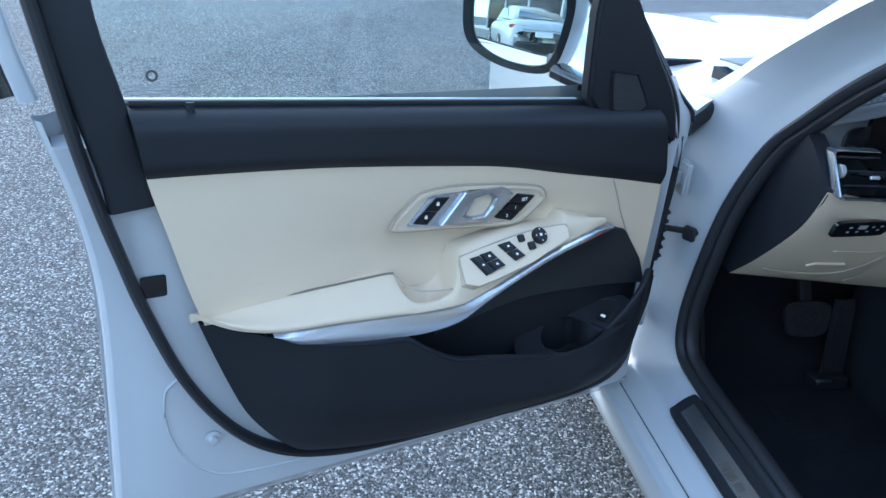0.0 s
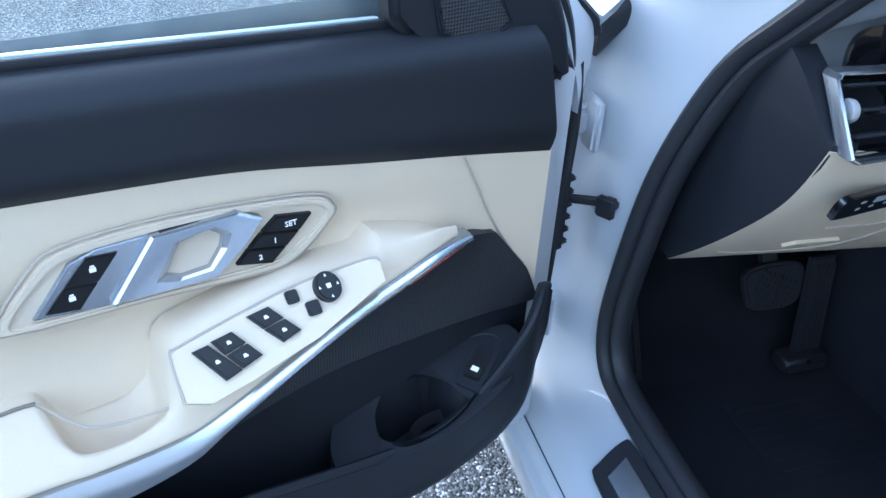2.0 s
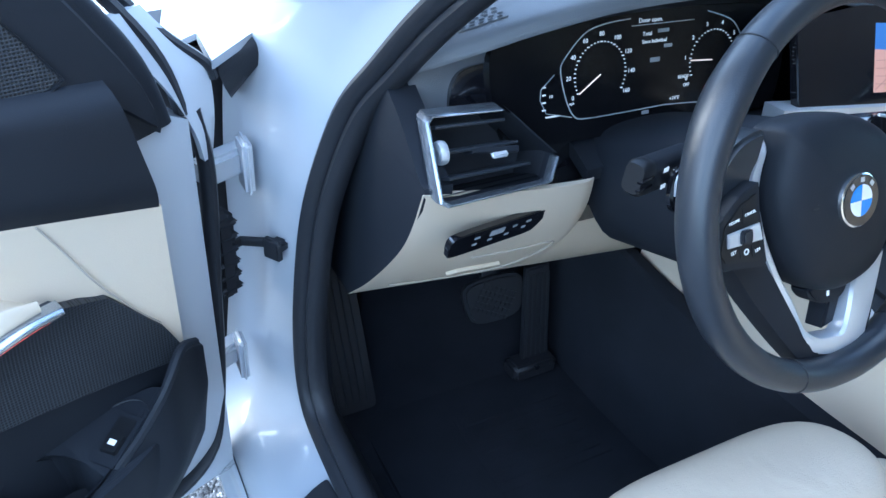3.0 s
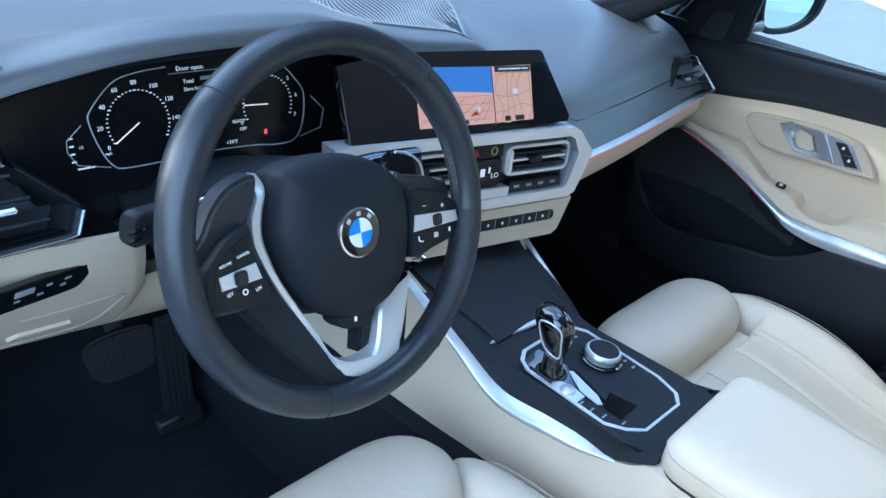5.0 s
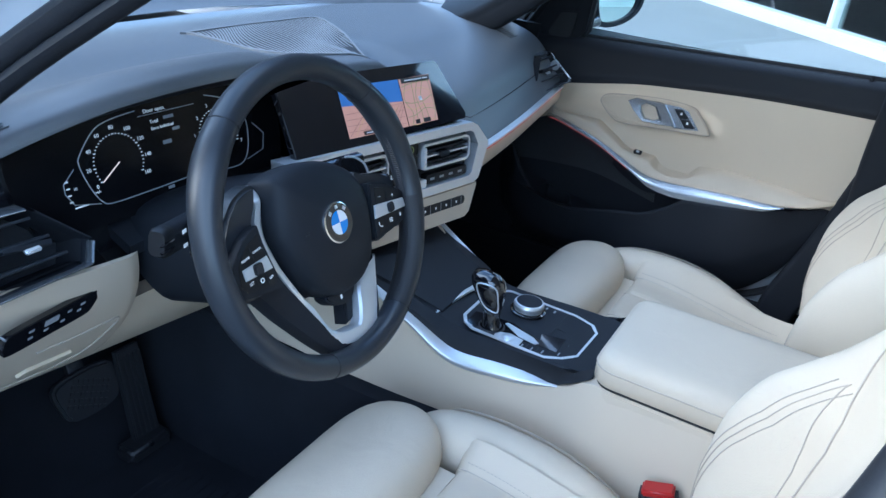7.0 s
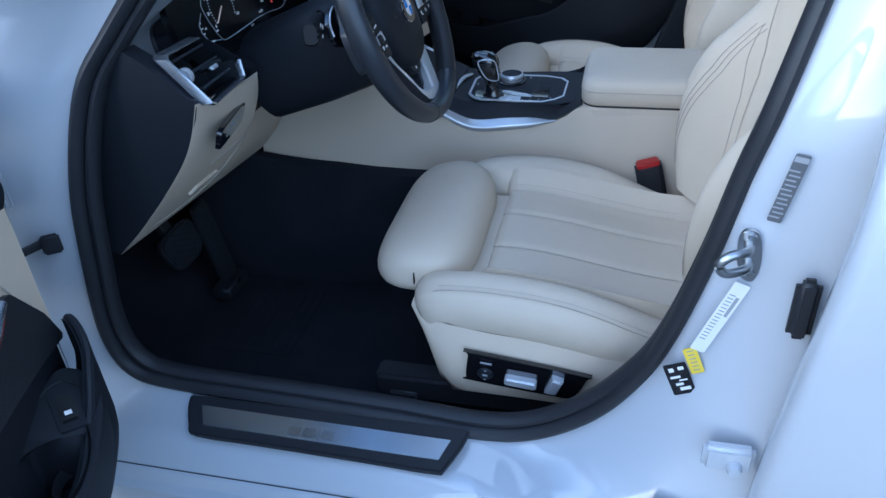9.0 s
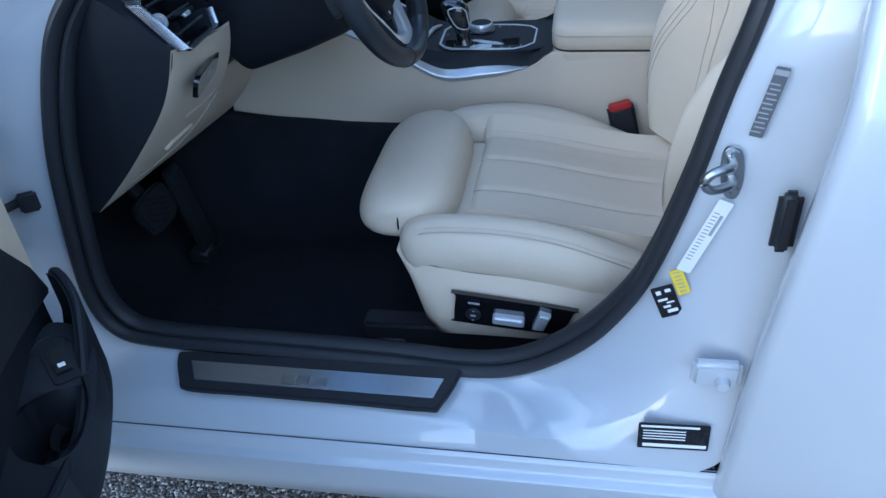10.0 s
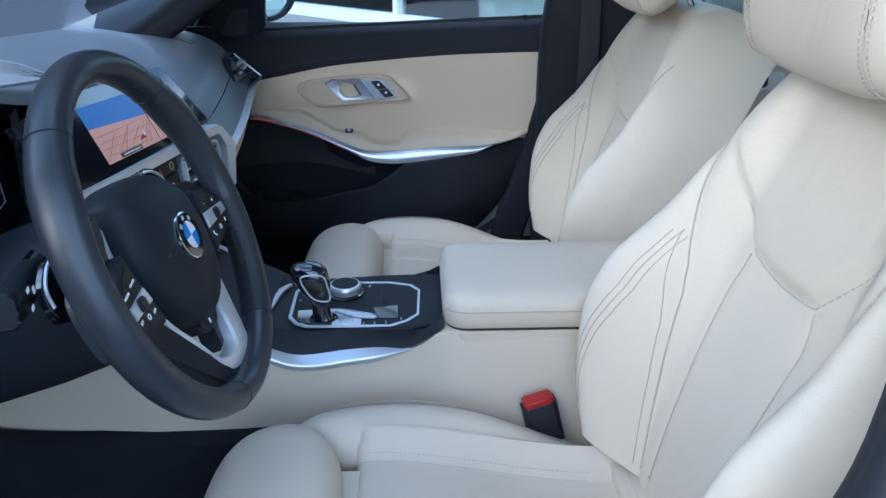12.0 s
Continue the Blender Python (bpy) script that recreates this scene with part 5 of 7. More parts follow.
part("map_land", prism([(-.13, -.030), (-.003, -.030), (-.003, .012), (-.13, .020)], 0, .0004, SM), MAPLAND, disp, "salmon coloured map")
part("map_plan", prism([(-.001, -.030), (.068, -.029), (.0705, .049), (-.001, .048)], 0, .0004, SM), MAPLAND2, disp, "plan map half")
rnd = random.Random(4)


def road(name, pts, w, mat):
    part(name, sweep([SM(a, b, .0007) for a, b in pts], flat(w, .0003, .0001), up=SM(0, 0, 1) - SM(0, 0, 0)), mat, disp)


for i in range(6):
    y0 = -.024 + .012 * i
    road("map_road", cr([(.001, y0 + rnd.uniform(-.004, .004)), (.02, y0 + rnd.uniform(-.008, .008)), (.045, y0 + rnd.uniform(-.008, .008)), (.067, y0 + rnd.uniform(-.004, .004))], 4), .0011, ROADG if i % 2 else ROADY)
for i in range(5):
    x0 = .008 + .013 * i
    road("map_road", cr([(x0, -.028), (x0 + rnd.uniform(-.008, .008), -.01), (x0 + rnd.uniform(-.008, .008), .015), (min(.066, x0 + .004), .040)], 4), .0010, ROADG)
for i in range(9):
    x0 = -.128 + .013 * i
    road("map_road", [(x0, -.027 + .001 * (i % 3)), (min(-.005, x0 + rnd.uniform(.02, .05)), .002 + .002 * (i % 4))], .0009, ROADY if i % 4 == 1 else ROADN)
for i in range(4):
    road("map_road", [(-.128, -.02 + .009 * i), (-.006, -.024 + .011 * i)], .0008, ROADN)
part("map_bar", bars([(.036, .044, .066, .008), (-.075, -.026, .05, .006), (.02, -.025, .010, .007), (.042, -.025, .016, .007)], lambda a, b, c: SM(a, b, c + .0008)), BAR, disp, "dark label bars")
part("map_print", bars([(.030, .044, .04, .002), (.058, .044, .012, .002), (-.075, -.026, .04, .002)], lambda a, b, c: SM(a, b, c + .0014)), PAPER, disp)
part("map_pin", bars([(-.03, -.010, .005, .006), (.037, .012, .007, .007)], lambda a, b, c: SM(a, b, c + .0010)), PAPER, disp)
part("map_arrow", prism([(-.046, -.018), (-.030, -.017), (-.036, -.012)], .0008, .0014, SM), RED, disp)

# centre stack
stack = thing("centre_stack", "silver framed centre vents over an ivory switch panel", "centre stack")
KM = plane_map((.13, -.182, .80), (1, -.22, 0), (.02, .1, 1))
of = [(-.40, .047), (.004, .047), (.018, .040), (.052, .004), (.034, -.042), (.026, -.060), (.012, -.066), (-.36, -.066), (-.40, -.03)]
inf = [(-.40, .033), (-.002, .033), (.008, .028), (.022, .004), (.010, -.034), (.006, -.046), (-.002, -.051), (-.345, -.051), (-.385, -.03)]
part("silver_frame", band(of, inf, -.03, .006, KM, .003), SATIN, stack, "satin silver surround")
part("recess", prism(inf, -.03, -.016, KM), BLACK, stack, "black recess")


def centre_vent(a0, a1):
    v = part("vent", band(rounded(a1 - a0, .046, .012, 4, (a0 + a1) / 2, .002), rounded(a1 - a0 - .008, .037, .009, 4, (a0 + a1) / 2, .002), -.016, .001, KM, .001), SATIN, stack, "silver ringed air vent")
    for b in (.011, .001, -.009):
        part("vane", prism(rounded(a1 - a0 - .008, .003, .001, 2, (a0 + a1) / 2, b), -.016, -.003, KM), BLACK if b != .001 else SATIN, v)
    part("vane_grip", prism(rounded(.022, .010, .003, 3, (a0 + a1) / 2 - .005, .001), -.01, .003, KM, .001), BLACK, v)
    part("vane_wheel", prism(rounded(.010, .034, .003, 3, a0 + .007, .002), -.008, .004, KM, .002), SATIN, v)


centre_vent(-.120, .006)
centre_vent(-.325, -.195)
part("hazard_panel", prism(rounded(.066, .020, .003, 3, -.158, .020), -.016, -.002, KM, .001), SWITCH, stack, "black hazard switch panel")
part("hazard_symbol", prism([(-.182, .014), (-.168, .014), (-.175, .026)], -.002, -.0012, KM), RED, stack, "red hazard triangle")
part("driving_symbol", band(ellipse(.0055, .0065, 16, -.142, .020), ellipse(.0042, .0052, 16, -.142, .020), -.002, -.0012, KM), ROADG, stack)
part("climate_display", prism(rounded(.066, .042, .003, 3, -.158, -.014), -.016, -.003, KM, .001), SWITCH, stack, "black climate display")
writing("readout", "LO", .011, lambda x, y, z: KM(-.135 + x, -.018 + y, -.0028 + z), WHITE, stack, .0002)
writing("readout", "LO", .011, lambda x, y, z: KM(-.182 + x, -.018 + y, -.0028 + z), WHITE, stack, .0002)
part("seat_symbol", bars([(-.158, -.012, .008, .012), (-.170, -.010, .003, .009), (-.146, -.009, .003, .009)], lambda a, b, c: KM(a, b, c - .0029)), WHITE, stack)
part("knob_row", prism(rounded(.115, .014, .002, 3, -.165, -.044), -.016, .002, KM, .001), SATIN, stack, "silver climate key row")
part("climate_key_strip", prism(rounded(.105, .016, .003, 3, -.052, -.040), -.016, -.002, KM, .001), SWITCH, stack, "black climate keys")
part("key_print", bars([(-.09 + .024 * i, -.040, .010, .004) for i in range(4)], lambda a, b, c: KM(a, b, c - .002)), GREYPRINT, stack)
cf = [(-.365, -.067), (.024, -.067), (.028, -.072), (.008, -.124), (-.003, -.131), (-.35, -.131), (-.372, -.11)]
part("ivory_face", prism(cf, -.04, .003, KM, .003), CREAM_PLASTIC, stack, "ivory lower panel")
part("preset_panel", prism(rounded(.24, .017, .008, 4, -.128, -.094), .003, .0045, KM, .0008), SWITCH, stack, "gloss black key strip")
part("preset_line", bars([(-.235 + .027 * i, -.094, .0006, .016) for i in range(1, 9)], lambda a, b, c: KM(a, b, c + .0045)), GREYPRINT, stack)
part("preset_dot", bars([(-.235 + .027 * i - .013, -.094, .003, .004) for i in range(1, 9)], lambda a, b, c: KM(a, b, c + .0045)), WHITE, stack)
part("socket", lathe([(0, .004), (.006, .004), (.009, .008), (.011, .006), (.011, 0)], axes_map(KM(-.262, -.118, .004), (1, -.22, 0), (0, 0, 1), (-.22, -1, 0)), 20), CHROME, stack, "small chrome socket")
part("stack_side", prism(cf, -.16, -.04, KM), DARK, stack)

# dashboard speaker grille: a rounded plate with wavy slots
spk = thing("dash_speaker_grille", "grey perforated loudspeaker grille in the dashboard top", "speaker grille")


SECTIONS = {}


def dash_section(x):
    if x not in SECTIONS:
        q = [dash_top((x + .688) / 1.408, i / 60) for i in range(20, 61)]
        SECTIONS[x] = [c[1] for c in q], [c[2] for c in q]
    return SECTIONS[x]


def gm(a, b, c):
    """On the dashboard top, c above it."""
    ys, zs = dash_section(round(.09 + a, 3))
    return V((.09 + a, .18 + b, float(np.interp(.18 + b, ys, zs)) + c))


go = cr([(-.158, -.02), (-.156, .100), (-.145, .115), (.138, .112), (.155, .100), (.163, .070), (.008, -.145), (-.008, -.152), (-.145, -.118), (-.155, -.105)], 4, True)
GRILLEGREY = material("grey grille", (.26, .27, .285), .5)
part("rim", band([(a * 1.04, b * 1.04) for a, b in go], go, -.002, .0035, gm, .0008), GRILLEGREY, spk, "pale grey rim")
part("plate", grid([[gm(-.03 + (a + .03) * k, b * k, .0012) for a, b in go] for k in (1, .8, .6, .4, .2, .02)], closed_v=True), RUBBER, spk)


def inside(a, b, poly):
    c = False
    for i in range(len(poly)):
        (x0, y0), (x1, y1) = poly[i - 1], poly[i]
        if (y0 > b) != (y1 > b) and a < (x1 - x0) * (b - y0) / (y1 - y0) + x0:
            c = not c
    return c


ribs = []
poly = [(a, b) for a, b in go]
for i in range(62):
    run = []
    for j in range(61):
        t = j / 60
        a = -.17 + .0080 * i - .15 * t + .011 * math.sin(6.5 * t + .17 * i)
        b = .116 - .272 * t
        if inside(a, b, poly):
            run.append((a, b))
        else:
            if len(run) > 2:
                ribs.append(run)
            run = []
    if len(run) > 2:
        ribs.append(run)
part("ribs", join(*[sweep([gm(a, b, .0016) for a, b in r], flat(.0030, .0007, .0002), up=(0, 0, 1)) for r in ribs]), GRILLEGREY, spk, "wavy grey ribs")
# ---- steering wheel, column, stalk, pedals ----
wheel = thing("steering_wheel", "black leather steering wheel with silver spokes", "steering wheel")
ta = radians(20.5)
WM = plane_map((-.384, -.282, .86), (1, 0, 0), (0, math.sin(ta), math.cos(ta)))
wn_up = WM(0, 0, 1) - WM(0, 0, 0)
R0 = .173
RC = (-.005, .008)


def rim_at(a, q, k=1.0, fat=0.0):
    """On the rim: a round the wheel from the top, q round the grip."""
    r = R0 + (.0150 * k + fat) * math.cos(q)
    return WM(RC[0] + r * math.sin(a), RC[1] + r * math.cos(a), (.0185 * k + fat) * math.sin(q) - .011)


def rim_scale(a):
    return 1 + .12 * bump_at(a, 1.0, .22) + .12 * bump_at(a, 2 * math.pi - 1.0, .22)


part("rim", grid([[rim_at(a, q, rim_scale(a)) for q in np.linspace(0, 2 * math.pi, 20, endpoint=False)] for a in np.linspace(0, 2 * math.pi, 128, endpoint=False)], closed_u=True, closed_v=True), BLACKLEATHER, wheel, "smooth black leather rim")
for ang in (42, 320, 150, 200):
    a = radians(ang)
    part("rim_seam", sweep([rim_at(a, q, rim_scale(a), .0003) for q in np.linspace(0, 6.283, 24, endpoint=False)], flat(.0013, .0010, .0004), True, up=WM(math.sin(a), math.cos(a), 0) - WM(0, 0, 0)), RUBBER, wheel)
part("grip_patch", grid([[rim_at(a, q, 1, .0004) for q in np.linspace(2.0, 4.4, 11)] for a in np.linspace(1.70, 2.62, 20)]), PERFO, wheel, "perforated leather grip")
stitch = []
for a in np.linspace(.6, 2.6, 110):
    stitch.append(tube([rim_at(a, 3.35, 1, .0006), rim_at(a + .012, 2.92, 1, .0006)], .0007, 5))
part("stitching", join(*stitch), RUBBER, wheel, "fine stitching")
# airbag cover, domed towards the driver
ao = cr([(-.0665, .060), (-.060, .0705), (-.033, .0755), (.0, .075), (.03, .069), (.060, .055), (.080, .036), (.088, .016), (.088, -.012), (.080, -.048), (.066, -.074), (.045, -.088), (.015, -.094), (-.012, -.090), (-.032, -.080), (-.050, -.063), (-.066, -.035), (-.076, -.006), (-.0775, .020), (-.0715, .043)], 4, True)
cx, cy = .0, -.003
rows = [[WM(cx + (a - cx) * k, cy + (b - cy) * k, c) for a, b in ao] for k, c in ((.985, -.060), (1.0, -.046), (1.0, -.034), (.988, -.0275), (.955, -.0205), (.90, -.0150), (.80, -.0095), (.65, -.0050), (.45, -.0015), (.2, .0), (.01, .0))]
part("airbag_cover", grid(rows, closed_v=True), BLACK, wheel, "soft black airbag cover", 60)
bm_ = plane_map(WM(.0, .0, -.0005), (1, 0, 0), WM(0, 1, 0) - WM(0, 0, 0))
badge = part("badge", lathe([(0, .004), (.0225, .004), (.0245, .003), (.025, 0)], bm_, 40), CHROME, wheel, "round chrome rimmed badge")
part("badge_ring", band(ellipse(.0228, .0228, 40), ellipse(.0145, .0145, 40), .004, .0046, bm_), GLOSS, badge, "black ring")
for i, mt in enumerate((BLUE, BADGEWHITE, BLUE, BADGEWHITE)):
    a0 = math.pi / 2 * i + math.pi / 2
    part("badge_quarter", prism([(0, 0)] + [(.0143 * math.cos(a0 + k * math.pi / 16), .0143 * math.sin(a0 + k * math.pi / 16)) for k in range(9)], .004, .0048, bm_), mt, badge)
for ang in (133, 90, 47):
    a = radians(ang)
    part("badge_bar", bars([(0, 0, .0050, .0042)], lambda x, y, z, a=a: bm_(.0187 * math.cos(a) + x * math.sin(a) + y * math.cos(a), .0187 * math.sin(a) - x * math.cos(a) + y * math.sin(a), .0046 + z), .0003), SATIN, badge)
writing("embossed", "AIRBAG", .009, lambda x, y, z: WM(.012 + x, -.062 + y, -.0138 + z), BLACKLEATHER, wheel, .0012)
for sx in (-.046, .052):
    part("horn_mark", bars([(sx, .0, .010, .0015), (sx + .003, .003, .005, .0015)], lambda a, b, c: WM(a, b, c - .0042)), RUBBER, wheel)
# side spokes: a padded arm and a switch pod on it
spoke_c = bent([(-.20, -.010), (-.155, -.012), (-.12, -.018), (-.07, -.029), (0, -.032), (.05, -.035), (.07, -.050)])
arm_left = [(-.083, .072), (-.111, .067), (-.131, .051), (-.145, .031), (-.156, .020), (-.160, -.0), (-.157, -.032), (-.146, -.044), (-.110, -.046), (-.094, -.034), (-.099, -.010), (-.102, .012), (-.098, .034), (-.088, .050)]
arm_right = [(.078, .041), (.0976, .035), (.1267, .029), (.146, .020), (.154, .020), (.158, .0), (.156, -.032), (.148, -.045), (.09, -.056), (.078, 0)]
pod_left = [(-.153, .0045), (-.131, .0245), (-.108, .0335), (-.1065, .012), (-.0965, -.037), (-.1005, -.0415), (-.151, -.0345), (-.1585, -.0235)]
pod_right = [(.0875, .0243), (.1205, .0153), (.1555, -.0055), (.1563, -.0305), (.1477, -.0424), (.0767, -.0496)]
bar_left = [(-.1449, -.0043), (-.1084, -.0008), (-.1046, -.016), (-.1444, -.0163)]
bar_right = [(.0863, -.0051), (.1482, -.0129), (.1496, -.0251), (.0826, -.022)]
for s, arm_o, pod_o, bar_o in ((-1, arm_left, pod_left, bar_left), (1, arm_right, pod_right, bar_right)):
    part("spoke_arm", prism(cr(arm_o, 5, True), -.050, -.0265, WM, .008, 5, .97), BLACKLEATHER, wheel, "black padded spoke arm", 60)
    px, py = np.mean(pod_o, 0)
    pod = part("switch_pod", prism(cr([q for i in range(len(pod_o)) for q in (tuple(np.array(pod_o[i]) * .88 + np.array(pod_o[i - 1]) * .12), tuple(np.array(pod_o[i]) * .88 + np.array(pod_o[(i + 1) % len(pod_o)]) * .12))], 3, True), -.045, -.0120, WM, .0022), BLACK, wheel, "black switch pod")
    key_o = [(px + (a - px) * .80, py + (b - py) * .80) for a, b in pod_o]
    part("key_field", prism(key_o, -.013, -.0112, WM, .0006), SWITCH, pod, "gloss black key field")
    part("silver_bar", prism(bar_o, -.0115, -.0092, WM, .0008), SATIN, pod, "silver switch bar")
    bx, by = np.mean(bar_o, 0)
    part("thumb_wheel", prism(rounded(.0125, .0125, .003, 3, bx, by), -.0095, -.0055, WM, .0018), RUBBER, pod, "ribbed thumb wheel")
    tilt = radians(9 if s < 0 else -9)
    key = lambda x0, y0, t=tilt: (lambda x, y, z: WM(x0 + x * math.cos(t) - y * math.sin(t), y0 + x * math.sin(t) + y * math.cos(t), -.0110 + z))  # noqa: E731
    if s < 0:
        for txt, a, b, sz in (("RESUME", -.1365, .0046, .0034), ("CANCEL", -.1185, .0090, .0034), ("SET", -.137, -.0216, .0042), ("LIM", -.1092, -.0246, .0040)):
            writing("print", txt, sz, key(a, b), WHITE, pod, .0002)
        part("symbol", band(ellipse(.0028, .0028, 12), ellipse(.0018, .0018, 12), 0, .0004, key(-.1225, -.0234)), WHITE, pod)
        gaps = [(-.127, .008, .0005, .013), (-.1295, -.0225, .0005, .011), (-.1155, -.024, .0005, .011)]
    else:
        for txt, a, b in (("\u2013", .1015, .0022), ("+", .1285, -.0038)):
            writing("print", txt, .009, key(a, b), WHITE, pod, .0002)
        part("symbol", tube([key(.0914, -.0318)(x, y, .0004) for x, y in cr([(-.003, .003), (-.0025, -.001), (.001, -.003), (.0035, -.0028)], 4)], .0007, 5), WHITE, pod)
        part("symbol", bars([(0, .002, .006, .0009), (0, 0, .006, .0009), (0, -.002, .006, .0009)], key(.1146, -.0329)), WHITE, pod)
        part("symbol", prism(rounded(.0026, .005, .0012), 0, .0004, key(.1362, -.032)), WHITE, pod)
        gaps = [(.1150, -.001, .0005, .014), (.103, -.0325, .0005, .013), (.1255, -.0325, .0005, .012)]
    part("key_gap", bars([(0, 0, w, h) for _, _, w, h in gaps[:1]], key(*gaps[0][:2])), RUBBER, pod)
    for gx, gy, w, h in gaps[1:]:
        part("key_gap", bars([(0, 0, w, h)], key(gx, gy)), RUBBER, pod)
    # shift paddle behind the arm
    part("paddle", prism(cr([(s * .098, .050), (s * .116, .0565), (s * .134, .051), (s * .152, .037), (s * .154, .010), (s * .12, .0), (s * .095, .02)], 4, True), -.068, -.061, WM, .002), GLOSS, wheel, "gloss black shift paddle")
    part("paddle_edge", tube([WM(s * a, b, -.0605) for a, b in cr([(.114, .056), (.133, .0505), (.149, .038), (.1525, .022)], 4)], .0016, 6), SATIN, wheel, "silver paddle edge")
# V-shaped lower spoke: black body with a satin inlay that runs back to the hub
v_out = [(-.080, .069), (-.0797, .056), (-.0825, .047), (-.091, .032), (-.094, .010), (-.0905, -.006), (-.082, -.031), (-.064, -.070), (-.047, -.109), (-.034, -.135), (-.0205, -.148), (.010, -.1535), (.040, -.152), (.052, -.135), (.067, -.113), (.087, -.070)]
v_in = [(-.069, .0685), (-.068, .060), (-.071, .050), (-.079, .030), (-.0825, .012), (-.0795, -.006), (-.0735, -.029), (-.060, -.060), (-.048, -.089), (-.039, -.116), (-.0205, -.130), (.0, -.1335), (.0125, -.134), (.0225, -.120), (.0335, -.096), (.046, -.084)]
rows = []
for (a, b), (d, e) in zip(cr(v_out, 3), cr(v_in, 3)):
    c = spoke_c((b + e) / 2)
    rows.append([WM(a, b, c - .016), WM(a, b, c - .002), WM(a * .93 + d * .07, b * .93 + e * .07, c), WM(a * .35 + d * .65, b * .35 + e * .65, c + .0006), WM(a * .08 + d * .92, b * .08 + e * .92, c - .001), WM(d, e, c - .004), WM(d, e, c - .018)])
part("silver_spoke", grid(rows), SATIN, wheel, "satin silver V-shaped spoke inlay", 30)
b_out = [(-.100, -.030), (-.1185, -.041), (-.104, -.064), (-.088, -.088), (-.060, -.129), (-.036, -.158), (-.022, -.172), (.036, -.176), (.050, -.158), (.064, -.131), (.080, -.092), (.092, -.060)]
b_in = [(-.088, -.010), (-.086, -.020), (-.080, -.034), (-.070, -.056), (-.046, -.108), (-.033, -.134), (-.020, -.146), (.039, -.150), (.051, -.134), (.065, -.113), (.077, -.088), (.086, -.070)]
rows = []
for (a, b), (d, e) in zip(cr(b_out, 4), cr(b_in, 4)):
    c = spoke_c((b + e) / 2) - .003
    rows.append([WM(a, b, c - .024), WM(a, b, c - .007), WM(a * .9 + d * .1, b * .9 + e * .1, c - .002), WM(d, e, c), WM(d, e, c - .02)])
part("lower_spoke", grid(rows), BLACK, wheel, "black lower spoke", 40)
part("lower_key", prism(cr([(-.021, -.084), (-.016, -.098), (.003, -.1055), (.021, -.1045), (.031, -.094), (.033, -.084)], 4, True), -.045, -.0255, WM, .003), BLACK, wheel, "black lower key")
part("stem", prism([(.012, -.100), (.030, -.098), (.019, -.130), (.004, -.133)], -.05, -.030, WM, .002), BLACK, wheel)
part("key_symbol", bars([(.002, -.0945, .0032, .005)], lambda a, b, c: WM(a, b, c - .0253)), WHITE, wheel)
part("hub_back", lathe([(.060, -.045), (.066, -.055), (.055, -.080), (.0, -.085)], WM, 30), BLACK, wheel)

col = thing("steering_column", "black steering column shroud", "steering column")
cs = [(-.07, .04), (-.035, .055), (.035, .055), (.07, .04), (.078, -.01), (.055, -.065), (.02, -.085), (-.02, -.085), (-.055, -.065), (-.078, -.01)]
rows = [[WM(a * k, b * k - dy, c) for a, b in cr(cs, 3, True)] for k, c, dy in ((.85, -.06, .0), (1.05, -.07, 0), (1.10, -.11, .0), (1.12, -.18, .0), (1.08, -.28, .0), (.2, -.29, 0))]
part("shroud", grid(rows, closed_v=True), BLACK, col, "black two-piece shroud", 60)
stalk = thing("indicator_stalk", "black control stalk with white symbols behind the wheel", "stalk")
st_a, st_b, st_c = V((-.47, -.168, .862)), V((-.553, -.191, .869)), V((-.568, -.195, .871))
part("arm", sweep([st_a + V((.05, .01, -.002)), st_a], rounded(.018, .024, .006)), GLOSS, stalk)
part("body", sweep([st_a, st_a.lerp(st_b, .25), st_b], rounded(.022, .032, .008), scale=lambda t: .75 + .25 * step(0, .5, t)), BLACK, stalk, "black stalk body")
part("tip_cap", sweep([st_b, st_b.lerp(st_c, .7), st_c], rounded(.0225, .0325, .008), scale=lambda t: 1.0 - .18 * step(.6, 1, t)), SWITCH, stalk, "dark grey stalk end")
for z in (-.004, .004):
    part("groove", rbox(.021, .003, .0018, 0, Matrix.Translation(st_b.lerp(st_c, .5) + V((-.002, -.0118, z))) @ pose(0, 0, 0, 0, 0, 16)), GLOSS, stalk)
stm = plane_map(st_a.lerp(st_b, .72) + V((.003, -.0118, 0)), (1, .28, 0), (0, .05, 1))
part("print", bars([(-.008, .008, .007, .004), (-.008, -.008, .007, .004), (.008, .001, .006, .006)], stm), WHITE, stalk)
part("arm", sweep([V((-.33, -.165, .858)), V((-.27, -.175, .865)), V((-.215, -.19, .868))], rounded(.020, .022, .006), up=(0, 0, 1)), GLOSS, stalk)

acc = thing("accelerator_pedal", "ribbed black accelerator pedal hinged at the floor", "pedal")
am = plane_map((-.305, .225, .32), (1, 0, 0), (0, .20, 1))
part("pad", prism([(-.028, -.085), (.028, -.085), (.024, .10), (-.024, .10)], 0, .012, am, .003), RUBBER, acc, "ribbed black pad")
for i in range(5):
    part("rib", prism(rounded(.005, .165, .001, cx=-.02 + .01 * i, cy=.005), .012, .0155, am, .001), RUBBER, acc)
part("foot", rbox(.095, .05, .035, .01, pose(-.313, .20, .222)), RUBBER, acc, "hinge foot")
part("stud", lathe([(0, .004), (.005, .003), (.006, 0)], axes_map((-.316, .176, .235), (1, 0, 0), (0, 0, 1), (0, -1, .3)), 12), CHROME, acc, "bright stud")
brk = thing("brake_pedal", "black brake pedal with a cross-hatched rubber pad", "pedal")
